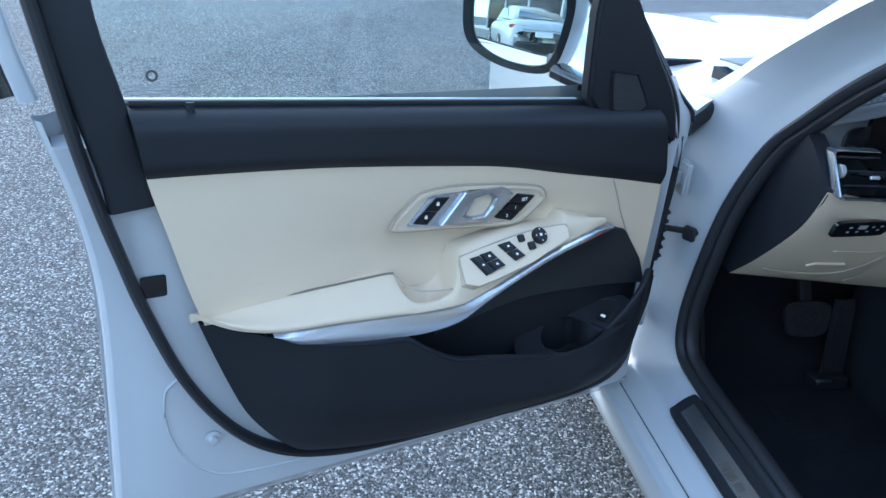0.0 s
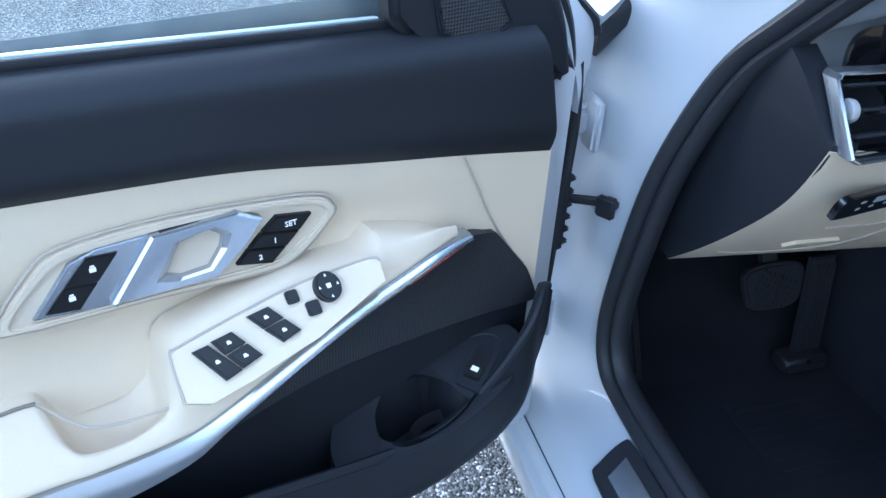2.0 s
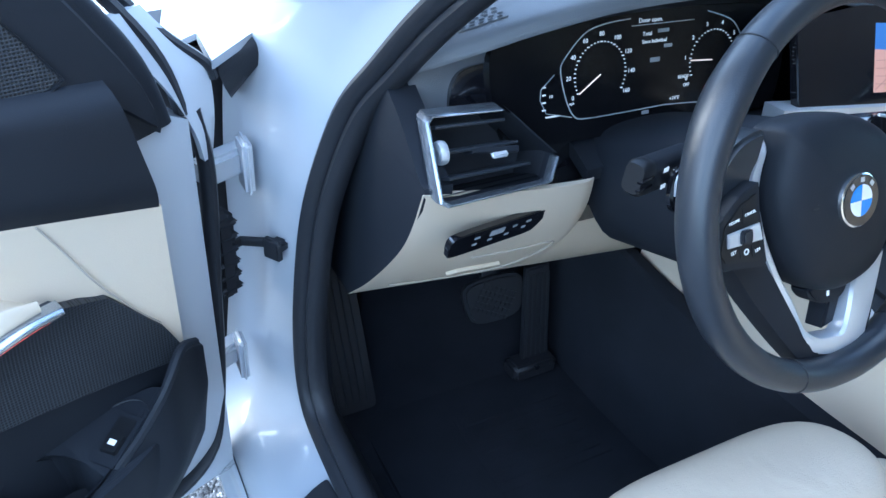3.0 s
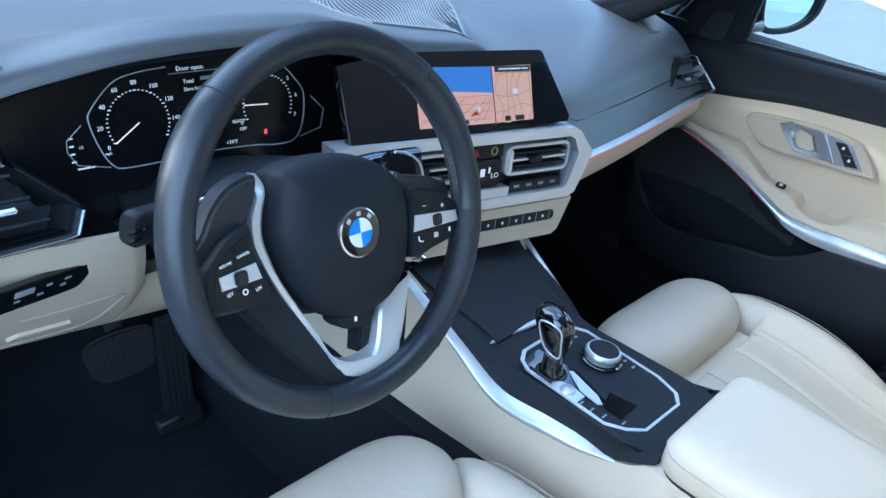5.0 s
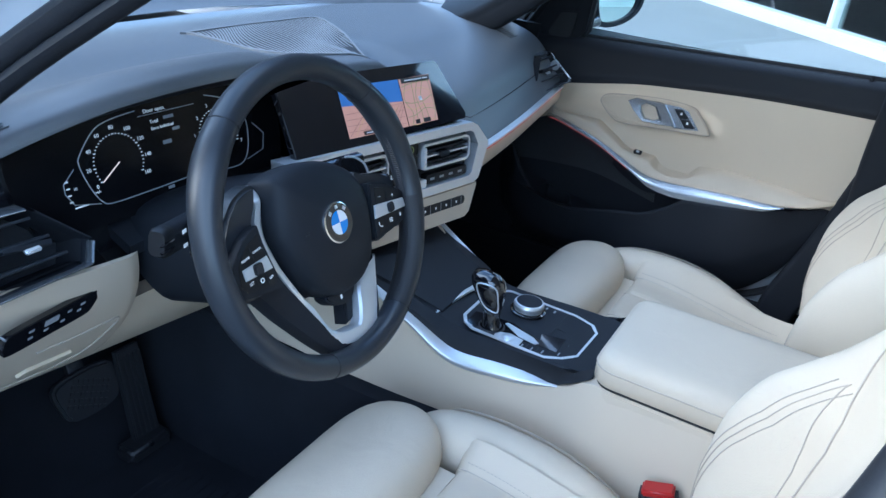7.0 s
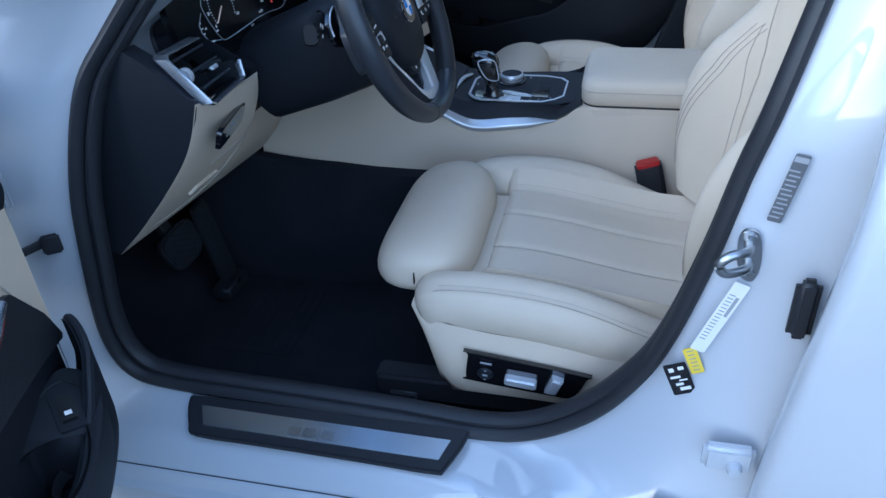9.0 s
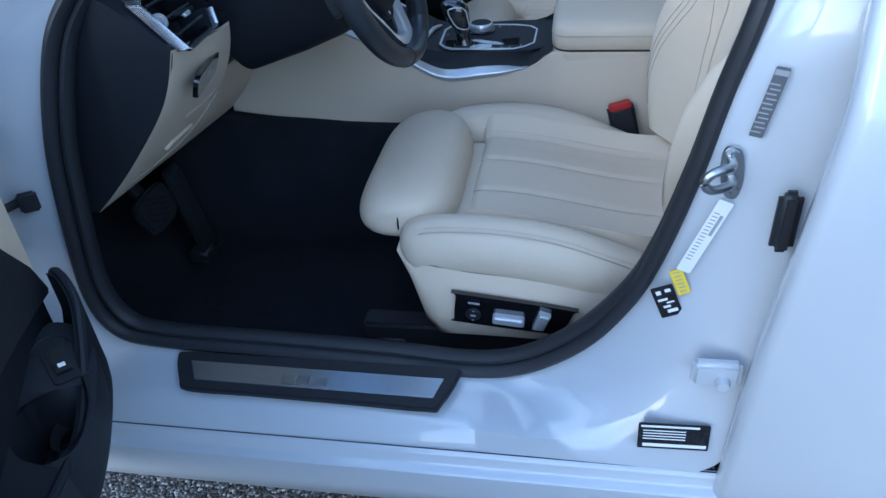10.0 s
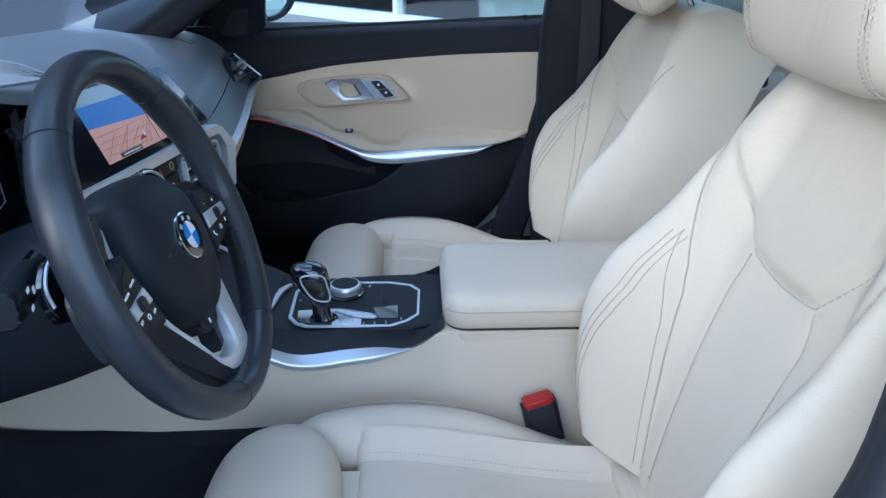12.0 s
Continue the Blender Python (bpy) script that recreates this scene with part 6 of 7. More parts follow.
bm2 = plane_map((-.385, .25, .365), (1, 0, 0), (0, .35, 1))
part("pad", prism(cr([(-.05, .035), (.05, .035), (.058, -.01), (.04, -.04), (-.035, -.04), (-.055, -.01)], 4, True), 0, .014, bm2, .005), RUBBER, brk, "rubber pad")
part("pad_studs", bars([(-.04 + .012 * i, -.028 + .012 * j, .007, .007) for i in range(8) for j in range(5)], lambda a, b, c: bm2(a * .7 + b * .5, b * .8 - a * .35, c * 4 + .014)), RUBBER, brk)
part("arm", sweep([bm2(.0, .02, -.005), (-.375, .34, .50), (-.37, .37, .70)], flat(.014, .03), up=(1, 0, 0)), RUBBER, brk)
rest = thing("foot_rest", "ribbed black foot rest", "foot rest")
fm = plane_map((-.648, .30, .33), (1, .0, 0), (0, .55, 1))
part("pad", prism(rounded(.075, .28, .01), 0, .012, fm, .003), RUBBER, rest)
for i in range(5):
    part("rib", prism(rounded(.008, .25, .002, cx=-.026 + .013 * i), .012, .016, fm, .001), RUBBER, rest)
mat = thing("floor_mat", "black carpet floor mat with a ribbed heel pad", "floor mat")
part("carpet", rbox(.46, .62, .012, .005, pose(-.42, -.05, .190)), DARK, mat)
part("heel_pad", rbox(.22, .17, .004, .0015, pose(-.39, .07, .197)), DARK, mat, "ribbed rubber heel pad")
for i in range(7):
    part("rib", rbox(.19, .008, .004, .0015, pose(-.39, .005 + .021 * i, .2005)), DARK, mat)
mat2 = thing("floor_mat", "black carpet floor mat on the passenger side", "floor mat")
part("carpet", rbox(.46, .62, .012, .005, pose(.42, -.05, .190)), DARK, mat2)
# ---- centre console ----
cons = thing("centre_console", "ivory centre console with black top and silver rails", "centre console")
XC = -.015
rail_l = [(XC - .135, -.13, .655), (XC - .13, -.17, .635), (XC - .122, -.25, .593), (XC - .113, -.325, .553), (XC - .104, -.41, .555), (XC - .095, -.50, .561)]


def rail(s):
    return [(XC + (x - XC) * -s, y, z) for x, y, z in rail_l]


top_z = curve([(-.98, .60), (-.53, .598), (-.40, .594), (-.33, .592), (-.27, .605), (-.16, .64), (-.08, .672)])


def flank(s):
    lz = curve([(y, z) for x, y, z in rail_l] + [(-.548, .596), (-.60, .597), (-1.0, .597)])
    lx = curve([(y, abs(x - XC)) for x, y, z in rail_l] + [(-.548, .103), (-.60, .110), (-1.0, .110)])
    rows = []
    for y in np.linspace(.12, -1.02, 60):
        zt = lz(min(y, -.13)) if y > -.13 else lz(y)
        if y > -.13:
            zt = .655 + (y + .13) * .25
        xt = lx(min(y, -.13))
        bx = .125 + .075 * step(-.45, .10, y)
        bz = .215 if y < -.30 else .215
        rows.append([(XC + s * (xt + (bx - xt) * k + .012 * math.sin(3.14 * k)), y, zt + (bz - zt) * k) for k in np.linspace(0, 1, 12)])
    return grid(rows, (-s * .015, 0, 0))


for s in (-1, 1):
    part("side_wall", flank(s), CREAM_PLASTIC, cons, "ivory console side", 60)
    kick = []
    for y in np.linspace(.30, -.95, 40):
        zt = curve([(-1, .33), (-.7, .36), (-.52, .41), (-.40, .444), (-.2, .461), (.0, .484), (.12, .500), (.3, .52)])(y)
        kick.append([(XC + s * (.125 + .078 * step(-.45, .10, y)), y, zt), (XC + s * (.150 + .06 * step(-.45, .10, y)), y, zt - .006), (XC + s * (.17 + .06 * step(-.45, .1, y)), y, .19)])
    part("carpet_side", grid(kick, (-s * .02, 0, 0)), DARK, cons, "black carpet along the tunnel")
    part("side_rail", sweep(cr(rail(s), 6), rounded(.016, .010, .003), up=(s * .6, 0, 1), scale=lambda t: (.75 + .9 * bump_at(t, .72, .3)) * (.2 + .8 * step(1.0, .86, t))), SATIN, cons, "satin silver console rail")
    rows = []
    r = cr(rail(s), 6)
    for x, y, z in r + [(XC + s * .101, -.53, .583), (XC + s * .098, -.548, .594)]:
        rows.append([(x, y, z + .003), (x - s * .006, y, z + .02 * step(-.16, -.3, y)), (XC + s * .094, y, top_z(y) - .003), (XC + s * .089, y, top_z(y))])
    part("top_flank", grid(rows), BLACK, cons, "black sloping console edge")
part("top_plate", grid([[(XC + x, y, top_z(y)) for x in np.linspace(-.090, .090, 8)] for y in np.linspace(-.10, -.549, 30)], (0, 0, -.02)), BLACK, cons, "black console top")
# roller cover in front of the selector
part("roller_cover", grid([[(XC + x * (1 + .35 * step(-.29, -.12, y)), y, top_z(y) + .003 + .004 * (1 - (x / .085) ** 2)) for x in np.linspace(-.082, .082, 10)] for y in np.linspace(-.13, -.285, 14)], (0, 0, -.01)), BLACK, cons, "black roller cover of the cup holders")
part("cover_grip", sweep(cr([(XC - .090, -.277, .601), (XC - .03, -.281, .6045), (XC + .014, -.287, .6045), (XC + .05, -.300, .601)], 5), rounded(.012, .006, .002), scale=lambda t: .5 + .6 * math.sin(3.14 * t)), SATIN, cons, "silver cover grip")
# selector panel
TM = plane_map((XC, -.41, .595), (1, 0, 0), (0, 1, .0))
po = [(-.088, .068), (-.078, .086), (-.058, .098), (.030, .100), (.054, .090), (.065, .070), (.062, -.055), (.050, -.090), (.030, -.104), (-.055, -.102), (-.076, -.084), (-.090, -.060)]
po2 = [(-.012 + (a + .012) * .94, b * .95) for a, b in po]
part("panel_ring", band(po, po2, 0, .0035, TM, .0008), SATIN, cons, "silver ring round the selector panel")
part("selector_panel", prism(po2, -.004, .0018, TM), BLACK, cons, "black selector panel")
part("selector_gate", prism([(-.079, .082), (-.036, .086), (-.030, .02), (-.050, -.036), (-.066, -.036), (-.070, .03)], .0018, .0026, TM), GLOSS, cons, "gloss black selector gate")
part("gate_slot", prism([(-.064, -.040), (-.030, -.030), (-.022, -.068), (-.064, -.069)], .0018, .0028, TM), GLOSS, cons, "dark slot behind the selector")
part("gate_trim", prism([(-.041, .030), (-.036, .026), (-.050, -.024), (-.060, -.038), (-.066, -.034), (-.062, -.004)], .0026, .0040, TM, .0006), SATIN, cons, "silver wedge beside the selector")
part("start_plate", prism([(-.087, .028), (-.071, .032), (-.062, .010), (-.066, -.014), (-.087, -.014)], .0018, .0034, TM, .0006), SATIN, cons, "silver start button plate")
part("start_button", lathe([(0, .0052), (.0095, .0052), (.0105, .0045), (.011, .0034)], plane_map(TM(-.075, .008, .0), (1, 0, 0), (0, 1, 0)), 28), SATIN, cons, "round silver start button")
part("button_gap", bars([(-.078, .062, .016, .0006), (-.078, .044, .016, .0006), (-.078, -.025, .016, .0006), (-.078, -.042, .016, .0006), (-.072, -.060, .020, .0006), (.016, -.041, .078, .0007), (-.018, -.085, .0007, .030), (.0, -.068, .0007, .05)], lambda a, b, c: TM(a, b, c + .0018)), RUBBER, cons)
part("button_print", bars([(-.080, .072, .006, .003), (-.079, .052, .006, .003), (-.080, .036, .006, .003), (-.080, -.018, .009, .0022), (-.079, -.034, .009, .0022), (-.076, -.051, .010, .0022), (-.066, -.074, .009, .0022), (-.036, -.081, .006, .006), (.048, -.020, .007, .003), (.050, -.005, .006, .003), (.0, .088, .006, .003), (.036, .072, .006, .004)], lambda a, b, c: TM(a, b, c + .0018)), GREYPRINT, cons)
knob = thing("control_knob", "round black control knob with a knurled silver edge", "control knob")
kx = plane_map(TM(.022, .018, .0018), (1, 0, 0), (0, 1, 0))
part("base", lathe([(.030, 0), (.030, .004), (.027, .005)], kx, 40), GLOSS, knob)
part("ring", lathe([(.0245, .005), (.0255, .008), (.0255, .015), (.0235, .0185), (.0215, .019)], kx, 60), SATIN, knob, "knurled silver ring")
part("top", lathe([(0, .0185), (.0215, .0188), (.0217, .0175)], kx, 40), BLACK, knob, "black touch surface")
part("knurl", join(*[rbox(.0006, .0011, .006, 0, Matrix.Translation(kx(.0256 * math.cos(a), .0256 * math.sin(a), .0115)) @ pose(0, 0, 0, 0, 0, math.degrees(a))) for a in np.linspace(0, 6.283, 72, endpoint=False)]), STEEL, knob)
sel = thing("gear_selector", "gloss black gear selector lever with silver edges", "gear selector")
base = TM(-.062, .044, .002)


def sel_sec(k, w, d, z, dy):
    return [base + V((a * w, b * d + dy * .6, z)) for a, b in rounded(1, 1, .35, 4)]


part("neck", grid([sel_sec(0, .030, .034, .0, 0), sel_sec(0, .024, .026, .012, .004), sel_sec(0, .021, .025, .03, .006), sel_sec(0, .024, .032, .042, .010)], closed_v=True), GLOSS, sel, "gloss black selector neck")
hd = [sel_sec(0, .018, .022, .020, .002), sel_sec(0, .026, .032, .036, .008), sel_sec(0, .034, .046, .055, .016), sel_sec(0, .037, .054, .070, .024), sel_sec(0, .035, .052, .082, .030), sel_sec(0, .026, .040, .090, .034), sel_sec(0, .010, .015, .093, .035), sel_sec(0, .001, .001, .0933, .035)]
part("head", grid(hd, closed_v=True), GLOSS, sel, "gloss black selector head", 60)
part("edge", tube(cr([base + V(q) for q in ((-.0185, -.013, .040), (-.0195, -.012, .062), (-.0185, -.004, .080), (-.0185, .026, .078), (-.0185, .021, .058), (-.016, .008, .040))], 4, True), .0013, 6, True, up=(1, 0, 0)), SATIN, sel, "silver edge line")
part("boot", lathe([(.019, .003), (.021, .001), (.024, 0)], plane_map(base, (1, 0, 0), (0, 1, 0)), 24), RUBBER, sel)
# armrest lid
arm = thing("armrest", "ivory leather centre armrest lid", "armrest")


LM = plane_map((XC - .002, -.779, .602), (1, 0, 0), (0, 1, 0))
lid_rows = [[LM(x, y, h) for x, y in rounded(.222 - 2 * g, .464 - 2 * g, min(max(.003, .034 - g), .100 - .9 * g), 6)] for g, h in ((.004, 0), (0, .004), (0, .028), (.0015, .036), (.005, .044), (.012, .050), (.025, .0532), (.05, .0540), (.075, .0543), (.095, .0544))]
lid_rows.append([LM(0, y, .05445) for x, y in rounded(.002, .244, .0008, 6)])
part("cushion", grid(lid_rows, closed_v=True), SEATL, arm, "ivory leather pad", 60)
part("seam", tube([LM(a, b, .028) for a, b in rounded(.2225, .4645, .034, 6)], .0009, 6, True), SEAMC, arm)
part("gap", prism(rounded(.214, .456, .032, 6), -.006, .001, LM), RUBBER, arm, "dark gap below the lid")
part("lid_base", prism(rounded(.220, .464, .034, 6), -.10, -.004, LM, .003), CREAM_PLASTIC, arm, "ivory rim below the lid")
part("bin", rbox(.19, .44, .30, .01, pose(XC - .002, -.78, .45)), CREAM_PLASTIC, arm)
# ---- seats ----
def seat(cx, dy, driver):
    shift = .016 if driver else .045
    s = thing("front_seat", "ivory leather driver's sports seat with power controls" if driver else "ivory leather front passenger sports seat", "car seat", "front seats")
    at = lambda a, y, z: V((cx + a, y + dy, z))  # noqa: E731

    def puff(w, prof, pw=5.0, n=28, taper=0.0):
        my, mz = np.mean(prof, 0)
        rows = []
        for i in range(n + 1):
            k = -1 + 2 * i / n
            a = math.copysign(abs(math.sin(k * 1.5708)), k)
            sc = max(.02, (1 - abs(a) ** pw) ** (1 / 2.4))
            rows.append([at(a * w / 2, my + (y - my) * sc - taper * a * a, mz + (z - mz) * (.25 + .75 * sc)) for y, z in prof])
        return grid(rows, closed_v=True)
    # thigh support
    tp = cr([(-.241, .468), (-.246, .502), (-.276, .528), (-.335, .540), (-.385, .531), (-.408, .502), (-.406, .464), (-.35, .448), (-.272, .450)], 4, True)
    part("thigh_support", puff(.37, tp, 5), SEATL, s, "ivory thigh support", 60)
    part("thigh_seam", tube([at(a, -.2425, .470) for a in np.linspace(-.10, .10, 20)], .0009, 5), SEAMC, s)
    part("thigh_gap", rbox(.31, .09, .05, .02, Matrix.Translation(at(0, -.405, .450))), SEATL, s)

    # centre cushion
    def cz(a, y):
        z = .478 + .010 * (1 - (a / .19) ** 2) - .042 * step(-.45, -.76, y) + .055 * step(.115, .20, abs(a)) ** 1.5
        z -= .006 * sum(bump_at(abs(a), c, .004) for c in (.055,)) + .006 * bump_at(abs(a), .142, .005)
        z -= .006 * bump_at(y, -.425, .006)
        return z

    rows = [[at(a, y, cz(a, y) - .012 * step(-.44, -.425, y)) for a in np.linspace(-.175, .175, 57)] for y in np.linspace(-.425, -.80, 36)]
    part("cushion", grid(rows, (0, 0, -.06)), SEATL, s, "ivory seat cushion with stitched panels", 60)
    for b in (-1, 1):
        part("stitches", join(*[tube([at(b * .149, y, cz(b * .149, y) + .0012), at(b * .149, y - .004, cz(b * .149, y - .004) + .0012)], .0006, 4) for y in np.linspace(-.44, -.74, 50)]), THREAD, s)
        for a in (.055, .142):
            part("seam", tube([at(b * a, y, cz(b * a, y) + .0015) for y in np.linspace(-.43, -.74, 24)], .0007, 5), SEAMC, s)
        path = [V(q) for q in cr([at(b * .185, -.345, .440), at(b * .200, -.385, .464), at(b * .207, -.48, .470), at(b * .207, -.58, .455), at(b * .200, -.70, .408), at(b * .190, -.82, .365)], 6)]
        part("bolster", sweep(path, ellipse(.042, .050, 20), scale=lambda t: .55 + .5 * step(0, .15, t)), SEATL, s, "padded ivory side bolster", 60)
        part("bolster_seam", tube([p + V((b * .030, 0, .043 * (.55 + .5 * step(0, .15, i / 30)))) for i, p in enumerate(path)], .0008, 5), SEAMC, s)
        part("stitches", join(*[tube([path[i].lerp(path[i + 1], f) + V((b * .024, 0, .049)), path[i].lerp(path[i + 1], f + .10) + V((b * .024, 0, .049))], .0007, 4) for i in range(5, 29) for f in (0, .2, .4, .6, .8)]), THREAD, s)
    part("rear_block", rbox(.40, .12, .14, .03, Matrix.Translation(at(0, -.835, .42))), SEATL, s)
    # base shell with the controls on the outer side
    shell_top = curve([(-.90, .395), (-.80, .404), (-.70, .416), (-.62, .427), (-.53, .438), (-.45, .446), (-.40, .453), (-.325, .463)])
    for b in (-1, 1):
        rows = []
        for y in np.linspace(-.325, -.86, 24):
            f = step(-.325, -.39, y)
            zt, zb = shell_top(y), .455 - .135 * f - .01 * step(-.45, -.8, y)
            rows.append([at(b * (.20 + .045 * f ** .5 + .012 * math.sin(3.14 * k)), y, zt + (zb - zt) * k) for k in np.linspace(0, 1, 8)])
        part("base_shell", grid(rows, (-b * .03, 0, 0)), CREAM_PLASTIC, s, "ivory seat side cover", 60)
        # dark tube paints the shade between side cover and bolster
        part("shell_gap_shade", tube([at(b * (.198 + .045 * step(-.325, -.39, y) ** .5), y, shell_top(y) + .0015) for y in np.linspace(-.34, -.84, 30)], .0022, 6), CREASE_SHADE, s)
    part("base", rbox(.40, .48, .10, .02, Matrix.Translation(at(0, -.62, .38))), BLACK, s, "black seat frame")
    for b in (-1, 1):
        part("rail", rbox(.045, .62, .05, .006, Matrix.Translation(at(b * .20, -.56, .285))), RUBBER, s, "black seat rail")
        part("rail_foot", rbox(.06, .06, .10, .008, Matrix.Translation(at(b * .20, -.30, .235))), RUBBER, s)
        part("rail_foot", rbox(.06, .06, .10, .008, Matrix.Translation(at(b * .20, -.80, .235))), RUBBER, s)
    if driver:
        cmx = plane_map(at(-.2585, -.508, .382), (0, -1, -.10), (-.12, 0, 1))
        co = cr([(-.085, .026), (-.08, .031), (.09, .026), (.097, .018), (.085, -.022), (.07, -.032), (-.078, -.032), (-.086, -.026)], 4, True)
        ctl = part("control_panel", prism(co, -.004, .004, cmx, .0015), GLOSS, s, "gloss black seat control panel")
        part("seat_switch", prism(rounded(.05, .016, .004, cx=.0, cy=-.008), .004, .016, cmx, .003), SATIN, ctl, "silver seat base switch")
        part("back_switch", prism([(.038, -.018), (.056, -.018), (.064, .014), (.046, .018)], .004, .016, cmx, .003), SATIN, ctl, "silver backrest switch")
        part("lumbar_pad", lathe([(0, .007), (.011, .007), (.0125, .005), (.013, .004)], plane_map(cmx(-.056, -.010, 0), cmx(1, 0, 0) - cmx(0, 0, 0), cmx(0, 1, 0) - cmx(0, 0, 0)), 24), BLACK, ctl, "round lumbar control")
        part("print", bars([(-.056, .018, .018, .004), (-.056, -.010, .008, .004), (-.056, .0, .003, .002), (-.056, -.02, .003, .002)], lambda a, b, c: cmx(a, b, c + .0072), .0003), GREYPRINT, ctl)

    # backrest
    lean = 0 if driver else -.03
    p0, p1 = V((0, -.80 + lean, .47)), V((0, -.985 + lean, 1.04))
    axis = (p1 - p0).normalized()
    nrm = V((0, axis[2], -axis[1]))
    length = (p1 - p0).length
    half = curve([(0, .205), (.12, .232), (.25, .248), (.38, .25), (.52, .243), (.66, .225), (.80, .202), (.92, .18), (1.0, .16)])

    wing_n = curve([(0, .065), (.10, .094), (.2, .114), (.31, .126), (.42, .120), (.5, .100), (.58, .080), (.72, .060), (.83, .046), (.92, .030), (1.0, .015)])

    outer = bent([(0, .49), (.22, .53), (.34, .555), (.42, .575), (.48, .61), (.56, .68), (.68, .79), (.80, .90)])
    ridge = bent([(.04, .84), (.13, .815), (.24, .765), (.31, .73), (.38, .705), (.54, .69)])
    panel = bent([(.02, .53), (.22, .56), (.34, .585), (.40, .61), (.47, .65), (.54, .69)])
    inner_k = bent([(0, .285), (.23, .30), (.37, .325), (.50, .345), (.575, .31)])
    kc = .06

    def shield_t(k):
        return .578 + .40 * max(0, abs(k - kc) - .29) + .012 * (1 - min(1, abs(k - kc) / .3) ** 2) * -1

    def back(k, t):
        h = half(t)
        a = k * h
        mid = .012 * math.sin(3.14 * min(1, t * 1.3)) + .014 * step(.5, .72, t)
        edge = -.095 * max(0, (abs(k) - .80) / .20) ** 2.6
        sh = shield_t(k)
        n = mid + (wing_n(t) - mid) * step(.44, .84, abs(k)) + edge + .009 * step(sh - .005, sh + .035, t) * step(.85, .65, abs(k))
        n -= .0055 * bump_at(abs(k), outer(t), .035) * step(.85, .7, t)
        n -= .004 * bump_at(t, sh, .014) * step(.66, .5, abs(k))
        n -= .0025 * bump_at(abs(k - kc), inner_k(t), .025) * step(.58, .54, t)
        n -= .05 * max(0, (t - .93) / .07) ** 2
        p = p0 + axis * (t * length) - nrm * -n
        return at(a + shift, p[1], p[2])
    rows = [[back(k, t) for k in np.linspace(-1, 1, 111)] for t in np.linspace(0, 1, 80)]
    part("backrest", grid(rows, -nrm * .078), SEATL, s, "ivory leather backrest with bolsters", 60)
    part("shield_seam", tube([back(k, shield_t(k)) + nrm * .0010 for k in np.linspace(kc - .58, kc + .48, 60)], .0010, 5), SEAMC, s)
    for b in (-1, 1):
        part("seam", tube([back(kc + b * inner_k(t), t) + nrm * .0010 for t in np.linspace(.03, .572, 40)], .0008, 5), SEAMC, s)
        part("seam", tube([back(b * outer(t), t) + nrm * .0012 for t in np.linspace(.02, .80, 70)], .0011, 5), SEAMC, s)
        part("panel_seam", tube([back(b * panel(t), t) + nrm * .0010 for t in np.linspace(.02, .545, 50)], .0008, 5), SEAMC, s)
        part("edge_seam", tube([back(b * ridge(t), t) + nrm * .0010 for t in np.linspace(.06, .54, 50)], .0008, 5), SEAMC, s)
        for off in (-.022, .022):
            part("stitches", join(*[tube([back(b * (ridge(t) + off), t) + nrm * .0008, back(b * (ridge(t + .005) + off), t + .005) + nrm * .0008], .0007, 4) for t in np.linspace(.07, .53, 80)]), THREAD, s)
    part("back_shell", grid([[at(k * half(t) * .97 + shift, (p0 + axis * (t * length) - nrm * .116)[1], (p0 + axis * (t * length) - nrm * (.10 + .03 * (1 - k * k)))[2]) for k in np.linspace(-1, 1, 13)] for t in np.linspace(0, 1, 14)]), BLACK, s, "black seat back")
    # headrest
    hc = p0 + axis * (length + .062) + nrm * .082
    rows = []
    for i in range(25):
        k = math.sin((-1 + 2 * i / 24) * 1.5708)
        sc = max(.03, (1 - abs(k) ** 4) ** .4)
        prof = ellipse(.062, .120, 24)
        rows.append([at(k * .155 + shift, *(hc + nrm * (q[0] * sc + .018 * k * k) + axis * (q[1] * (.5 + .5 * sc)))[1:]) for q in prof])
    part("headrest", grid(rows, closed_v=True), SEATL, s, "ivory leather headrest", 60)
    for b in (-1, 1):
        part("headrest_post", tube([at(b * .06 + shift, *(p0 + axis * (length - .04) - nrm * .02)[1:]), at(b * .06 + shift, *(hc - nrm * .01)[1:])], .006, 10, up=(1, 0, 0)), CHROME, s, "chrome post")
        for off in (-.006, .006):
            part("stitches", join(*[tube([at(b * (.110 + off) + shift, *(hc + nrm * (.0560 * math.cos(w) + .0094) + axis * .1143 * math.sin(w))[1:]) for w in (q, q + .035)], .0007, 4) for q in np.linspace(-1.5, 1.5, 48)]), THREAD, s)
        part("seam", tube([at(b * .110 + shift, *(hc + nrm * (.0555 * math.cos(q) + .0094) + axis * .1138 * math.sin(q))[1:]) for q in np.linspace(-1.6, 1.6, 22)], .0009, 5), SEAMC, s)
    return s


seat(-.415, 0, True)
passenger_seat = seat(.378, -.020, False)
for piece in passenger_seat.children:
    piece.location.z -= .018
buck = thing("belt_buckle", "black seat belt buckle with a red button", "belt buckle")
bmx = Matrix.Translation((-.160, -.695, .462)) @ pose(0, 0, 0, -14, 0, 8)
part("case", rbox(.036, .052, .085, .007, bmx), RUBBER, buck)
part("red_button", rbox(.026, .044, .012, .003, bmx @ pose(0, 0, .040)), RED, buck, "red release button")
part("stem", sweep([(-.163, -.712, .42), (-.160, -.735, .33)], flat(.01, .03), up=(0, 1, 0)), RUBBER, buck)
copy_thing(buck, pose(.325, -.02, -.01))
bench = thing("rear_bench", "ivory leather rear bench behind the front seats", "rear seat")
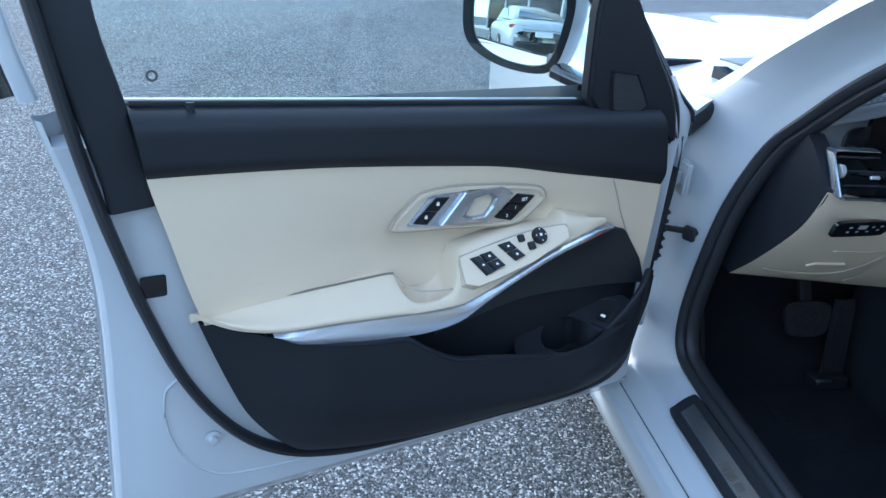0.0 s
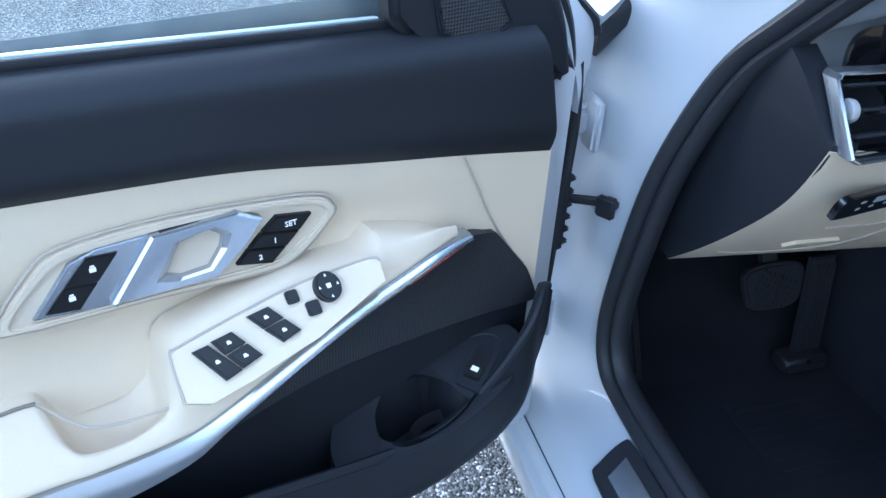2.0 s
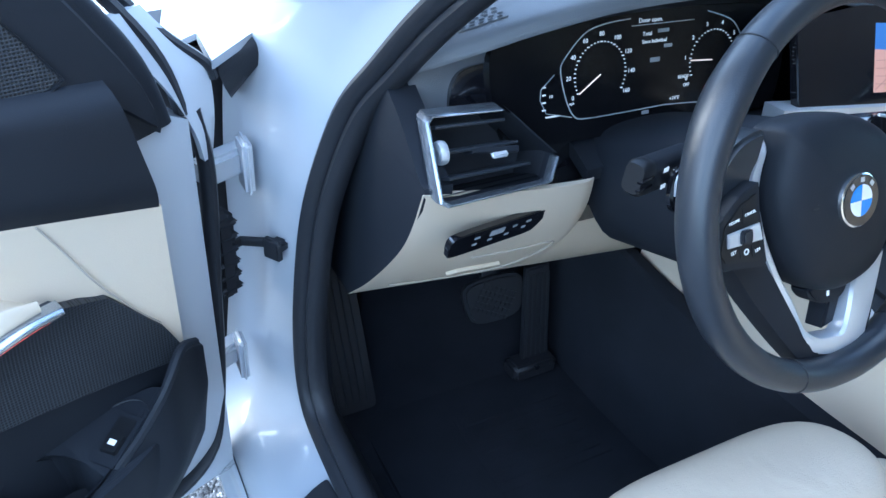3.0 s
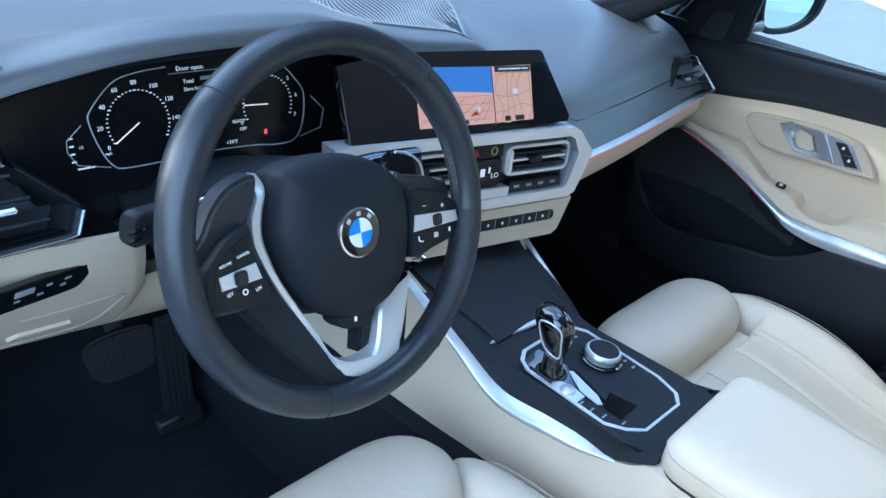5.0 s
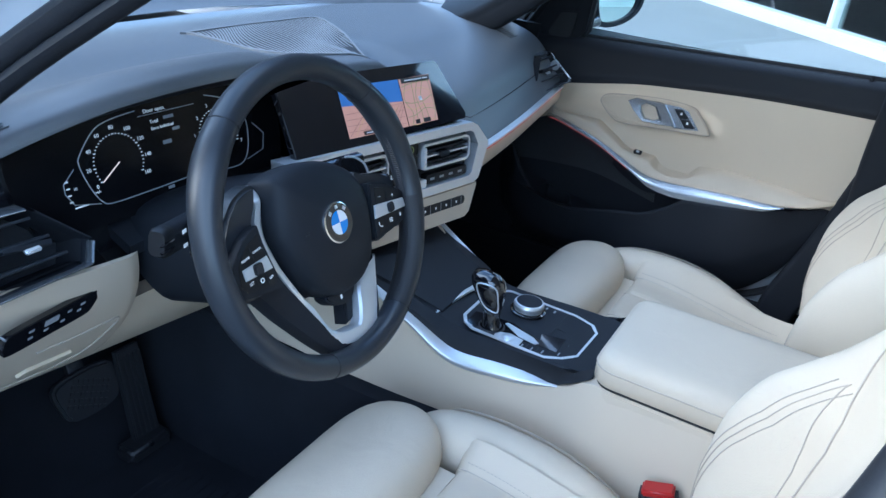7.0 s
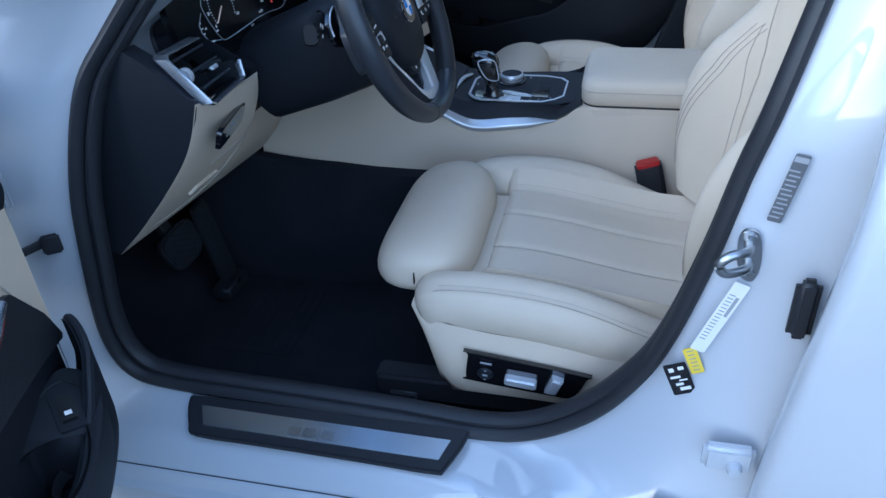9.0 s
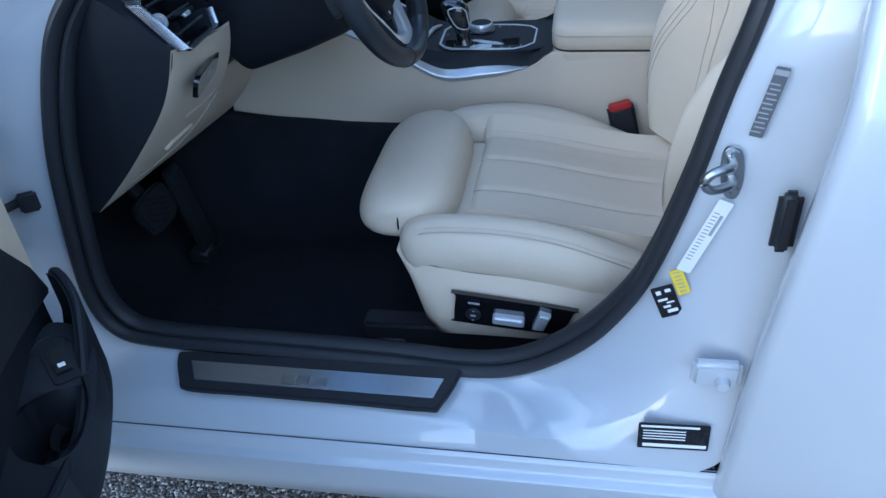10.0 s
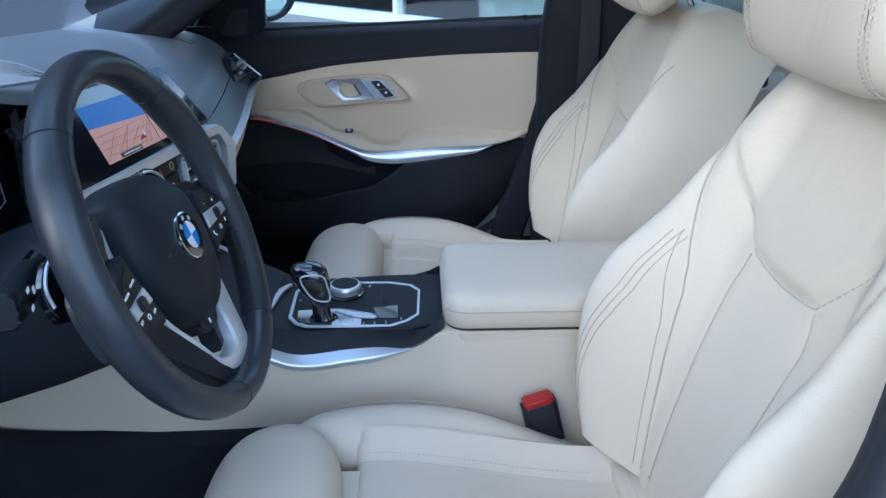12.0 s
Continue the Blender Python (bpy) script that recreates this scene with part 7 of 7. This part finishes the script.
part("cushion", rbox(1.30, .52, .18, .05, pose(0, -1.55, .42)), SEATL, bench, "ivory cushion")
part("backrest", rbox(1.30, .16, .62, .05, pose(0, -1.88, .74, -14)), SEATL, bench, "ivory backrest")
belt_t = thing("seat_belt", "black seat belt webbing beside the centre pillar", "seat belt")
part("webbing", sweep(cr([(.665, -.90, 1.15), (.69, -.915, .80), (.685, -.90, .42)], 5), flat(.046, .002), up=(-1, 0, 0)), RUBBER, belt_t)
# ---- surroundings ----
FAC_AT, FAC_TURN = (9.2, .6), -47.8
FX = Matrix.Translation((FAC_AT[0], FAC_AT[1], 0)) @ pose(0, 0, 0, 0, 0, FAC_TURN)
pave = rbox(4.2, 60, .06, .02, FX @ pose(-2.1, 0, .01))
mesh_thing("pavement", pave, CONCRETE, "pale concrete forecourt beside the showroom", "pavement", kind="structure")
hall = thing("showroom", "white showroom front with large windows", "building", kind="structure")
part("plinth", rbox(.30, 60, .18, .02, FX @ pose(.15, 0, .09)), WALLWHITE, hall, "white plinth")
part("header", rbox(.40, 60, 1.6, .02, FX @ pose(.2, 0, 4.4)), WALLWHITE, hall, "white fascia")
for i in range(-8, 9):
    part("mullion", rbox(.10, .09, 3.44, .01, FX @ pose(.12, 3.0 * i - 1.17, 1.89)), WALLWHITE, hall, "white window post")
    if i < 8:
        p = part("pane", rbox(.012, 2.9, 3.42, 0, FX @ pose(.16, 3.0 * i + .33, 1.89)), GLASS, hall, "tinted shop window")
        p.visible_shadow = False
part("back_wall", rbox(.2, 60, 5, 0, FX @ pose(9, 0, 2.5)), WALLWHITE, hall)
part("hall_floor", rbox(9, 60, .08, 0, FX @ pose(4.7, 0, .10)), FLOORIN, hall, "dark showroom floor")
# unseen roof, kept short so that daylight falls into the hall
part("hall_roof_stub", rbox(1.6, 60, .2, 0, FX @ pose(.8, 0, 5.2)), WALLWHITE, hall)


def saloon(m, paint, label):
    """A parked car: y ahead, wheels on z = 0."""
    c = thing("parked_car", label, "car", "parked cars")
    st = [(-2.30, .40, .78, .70), (-2.22, .30, .98, .80), (-1.9, .24, 1.04, .88), (-1.2, .20, 1.02, .91), (0, .20, .98, .91), (1.1, .20, .95, .91), (1.8, .24, .86, .87), (2.2, .32, .70, .76), (2.32, .42, .60, .60)]
    rows = []
    for y, z0, z1, w in [tuple(q) for q in cr(st, 4)]:
        rows.append([m @ V((x * w, y, z0 + (z1 - z0) * k)) for x, k in ((-.5, 0), (-.92, .03), (-1, .25), (-1, .55), (-.97, .8), (-.86, .97), (-.4, 1.03), (0, 1.04), (.4, 1.03), (.86, .97), (.97, .8), (1, .55), (1, .25), (.92, .03), (.5, 0))])
    part("body", grid(rows, closed_v=False), paint, c, "", 60)
    cab = [(-1.95, 1.02, 1.03, .70), (-1.3, 1.02, 1.30, .64), (-.6, 1.0, 1.43, .60), (.1, .98, 1.40, .60), (.95, .96, .98, .70)]
    rows = [[m @ V((x * w * (1.15 - .15 * k), y, z0 + (z1 - z0) * k)) for x, k in ((-1, 0), (-1, .6), (-.9, .93), (-.4, 1), (.4, 1), (.9, .93), (1, .6), (1, 0))] for y, z0, z1, w in [tuple(q) for q in cr(cab, 4)]]
    part("cabin", grid(rows), paint, c, "", 60)
    for sx in (-1, 1):
        part("side_window", prism([(-1.5, 1.03), (-.95, 1.27), (-.3, 1.355), (.15, 1.32), (.7, 1.05)], 0, .02, lambda a, b, k, sx=sx: m @ V((sx * (.72 - (b - 1.03) * .22 + k), a, b))), GLOSS, c, "dark side window")
        part("tail_lamp", prism(cr([(.30, .86), (.36, .93), (.74, .93), (.80, .88), (.74, .83), (.4, .82)], 3, True), -.15, .05, lambda a, b, k, sx=sx: m @ V((sx * a, -2.22 - k + .10 * max(0, a - .5), b)), .01), TAIL, c, "red tail lamp")
        for y in (-1.42, 1.42):
            hubm = axes_map(m @ V((sx * .92, y, .33)), m.to_3x3() @ V((0, 1, 0)), (0, 0, 1), m.to_3x3() @ V((sx, 0, 0)))
            w = part("wheel", lathe([(.20, .01), (.30, .015), (.33, -.03), (.33, -.20), (.25, -.22)], hubm, 32), RUBBER, c, "wheel")
            part("rim", lathe([(.0, -.02), (.05, -.015), (.19, -.06), (.215, .0), (.225, -.02)], hubm, 32), DARK, w)
            for k in range(5):
                a = 2 * math.pi * k / 5
                part("spoke", sweep([hubm(.03 * math.cos(a), .03 * math.sin(a), 0), hubm(.21 * math.cos(a), .21 * math.sin(a), 0)], flat(.05, .02), up=m.to_3x3() @ V((sx, 0, 0))), SATIN, w)
    part("rear_window", prism([(-.58, 1.06), (.58, 1.06), (.46, 1.28), (-.46, 1.28)], 0, .015, lambda a, b, k: m @ V((a, -1.98 + (b - 1.06) * 2.3 - k, b + .02))), GLOSS, c, "dark rear window")
    part("rear_diffuser", rbox(1.3, .10, .26, .04, m @ pose(0, -2.27, .44)), RUBBER, c, "black rear bumper insert")
    part("plate", rbox(.42, .03, .11, .005, m @ pose(0, -2.31, .74)), PAPER, c, "pale plain plate")
    part("boot_line", rbox(1.1, .03, .012, .003, m @ pose(0, -2.28, .83)), RUBBER, c)
    return c


saloon(pose(-3.3, -6.6, 0, 0, 0, 150), PAINT, "white saloon parked behind, seen in the mirror")
saloon(FX @ pose(2.6, .8, .14, 0, 0, 75), PAINT, "white car on show inside the showroom")
saloon(FX @ pose(3.0, -5.2, .14, 0, 0, 100), material("grey paint", (.10, .105, .11), .3, 0, 1.0), "grey car on show inside the showroom")
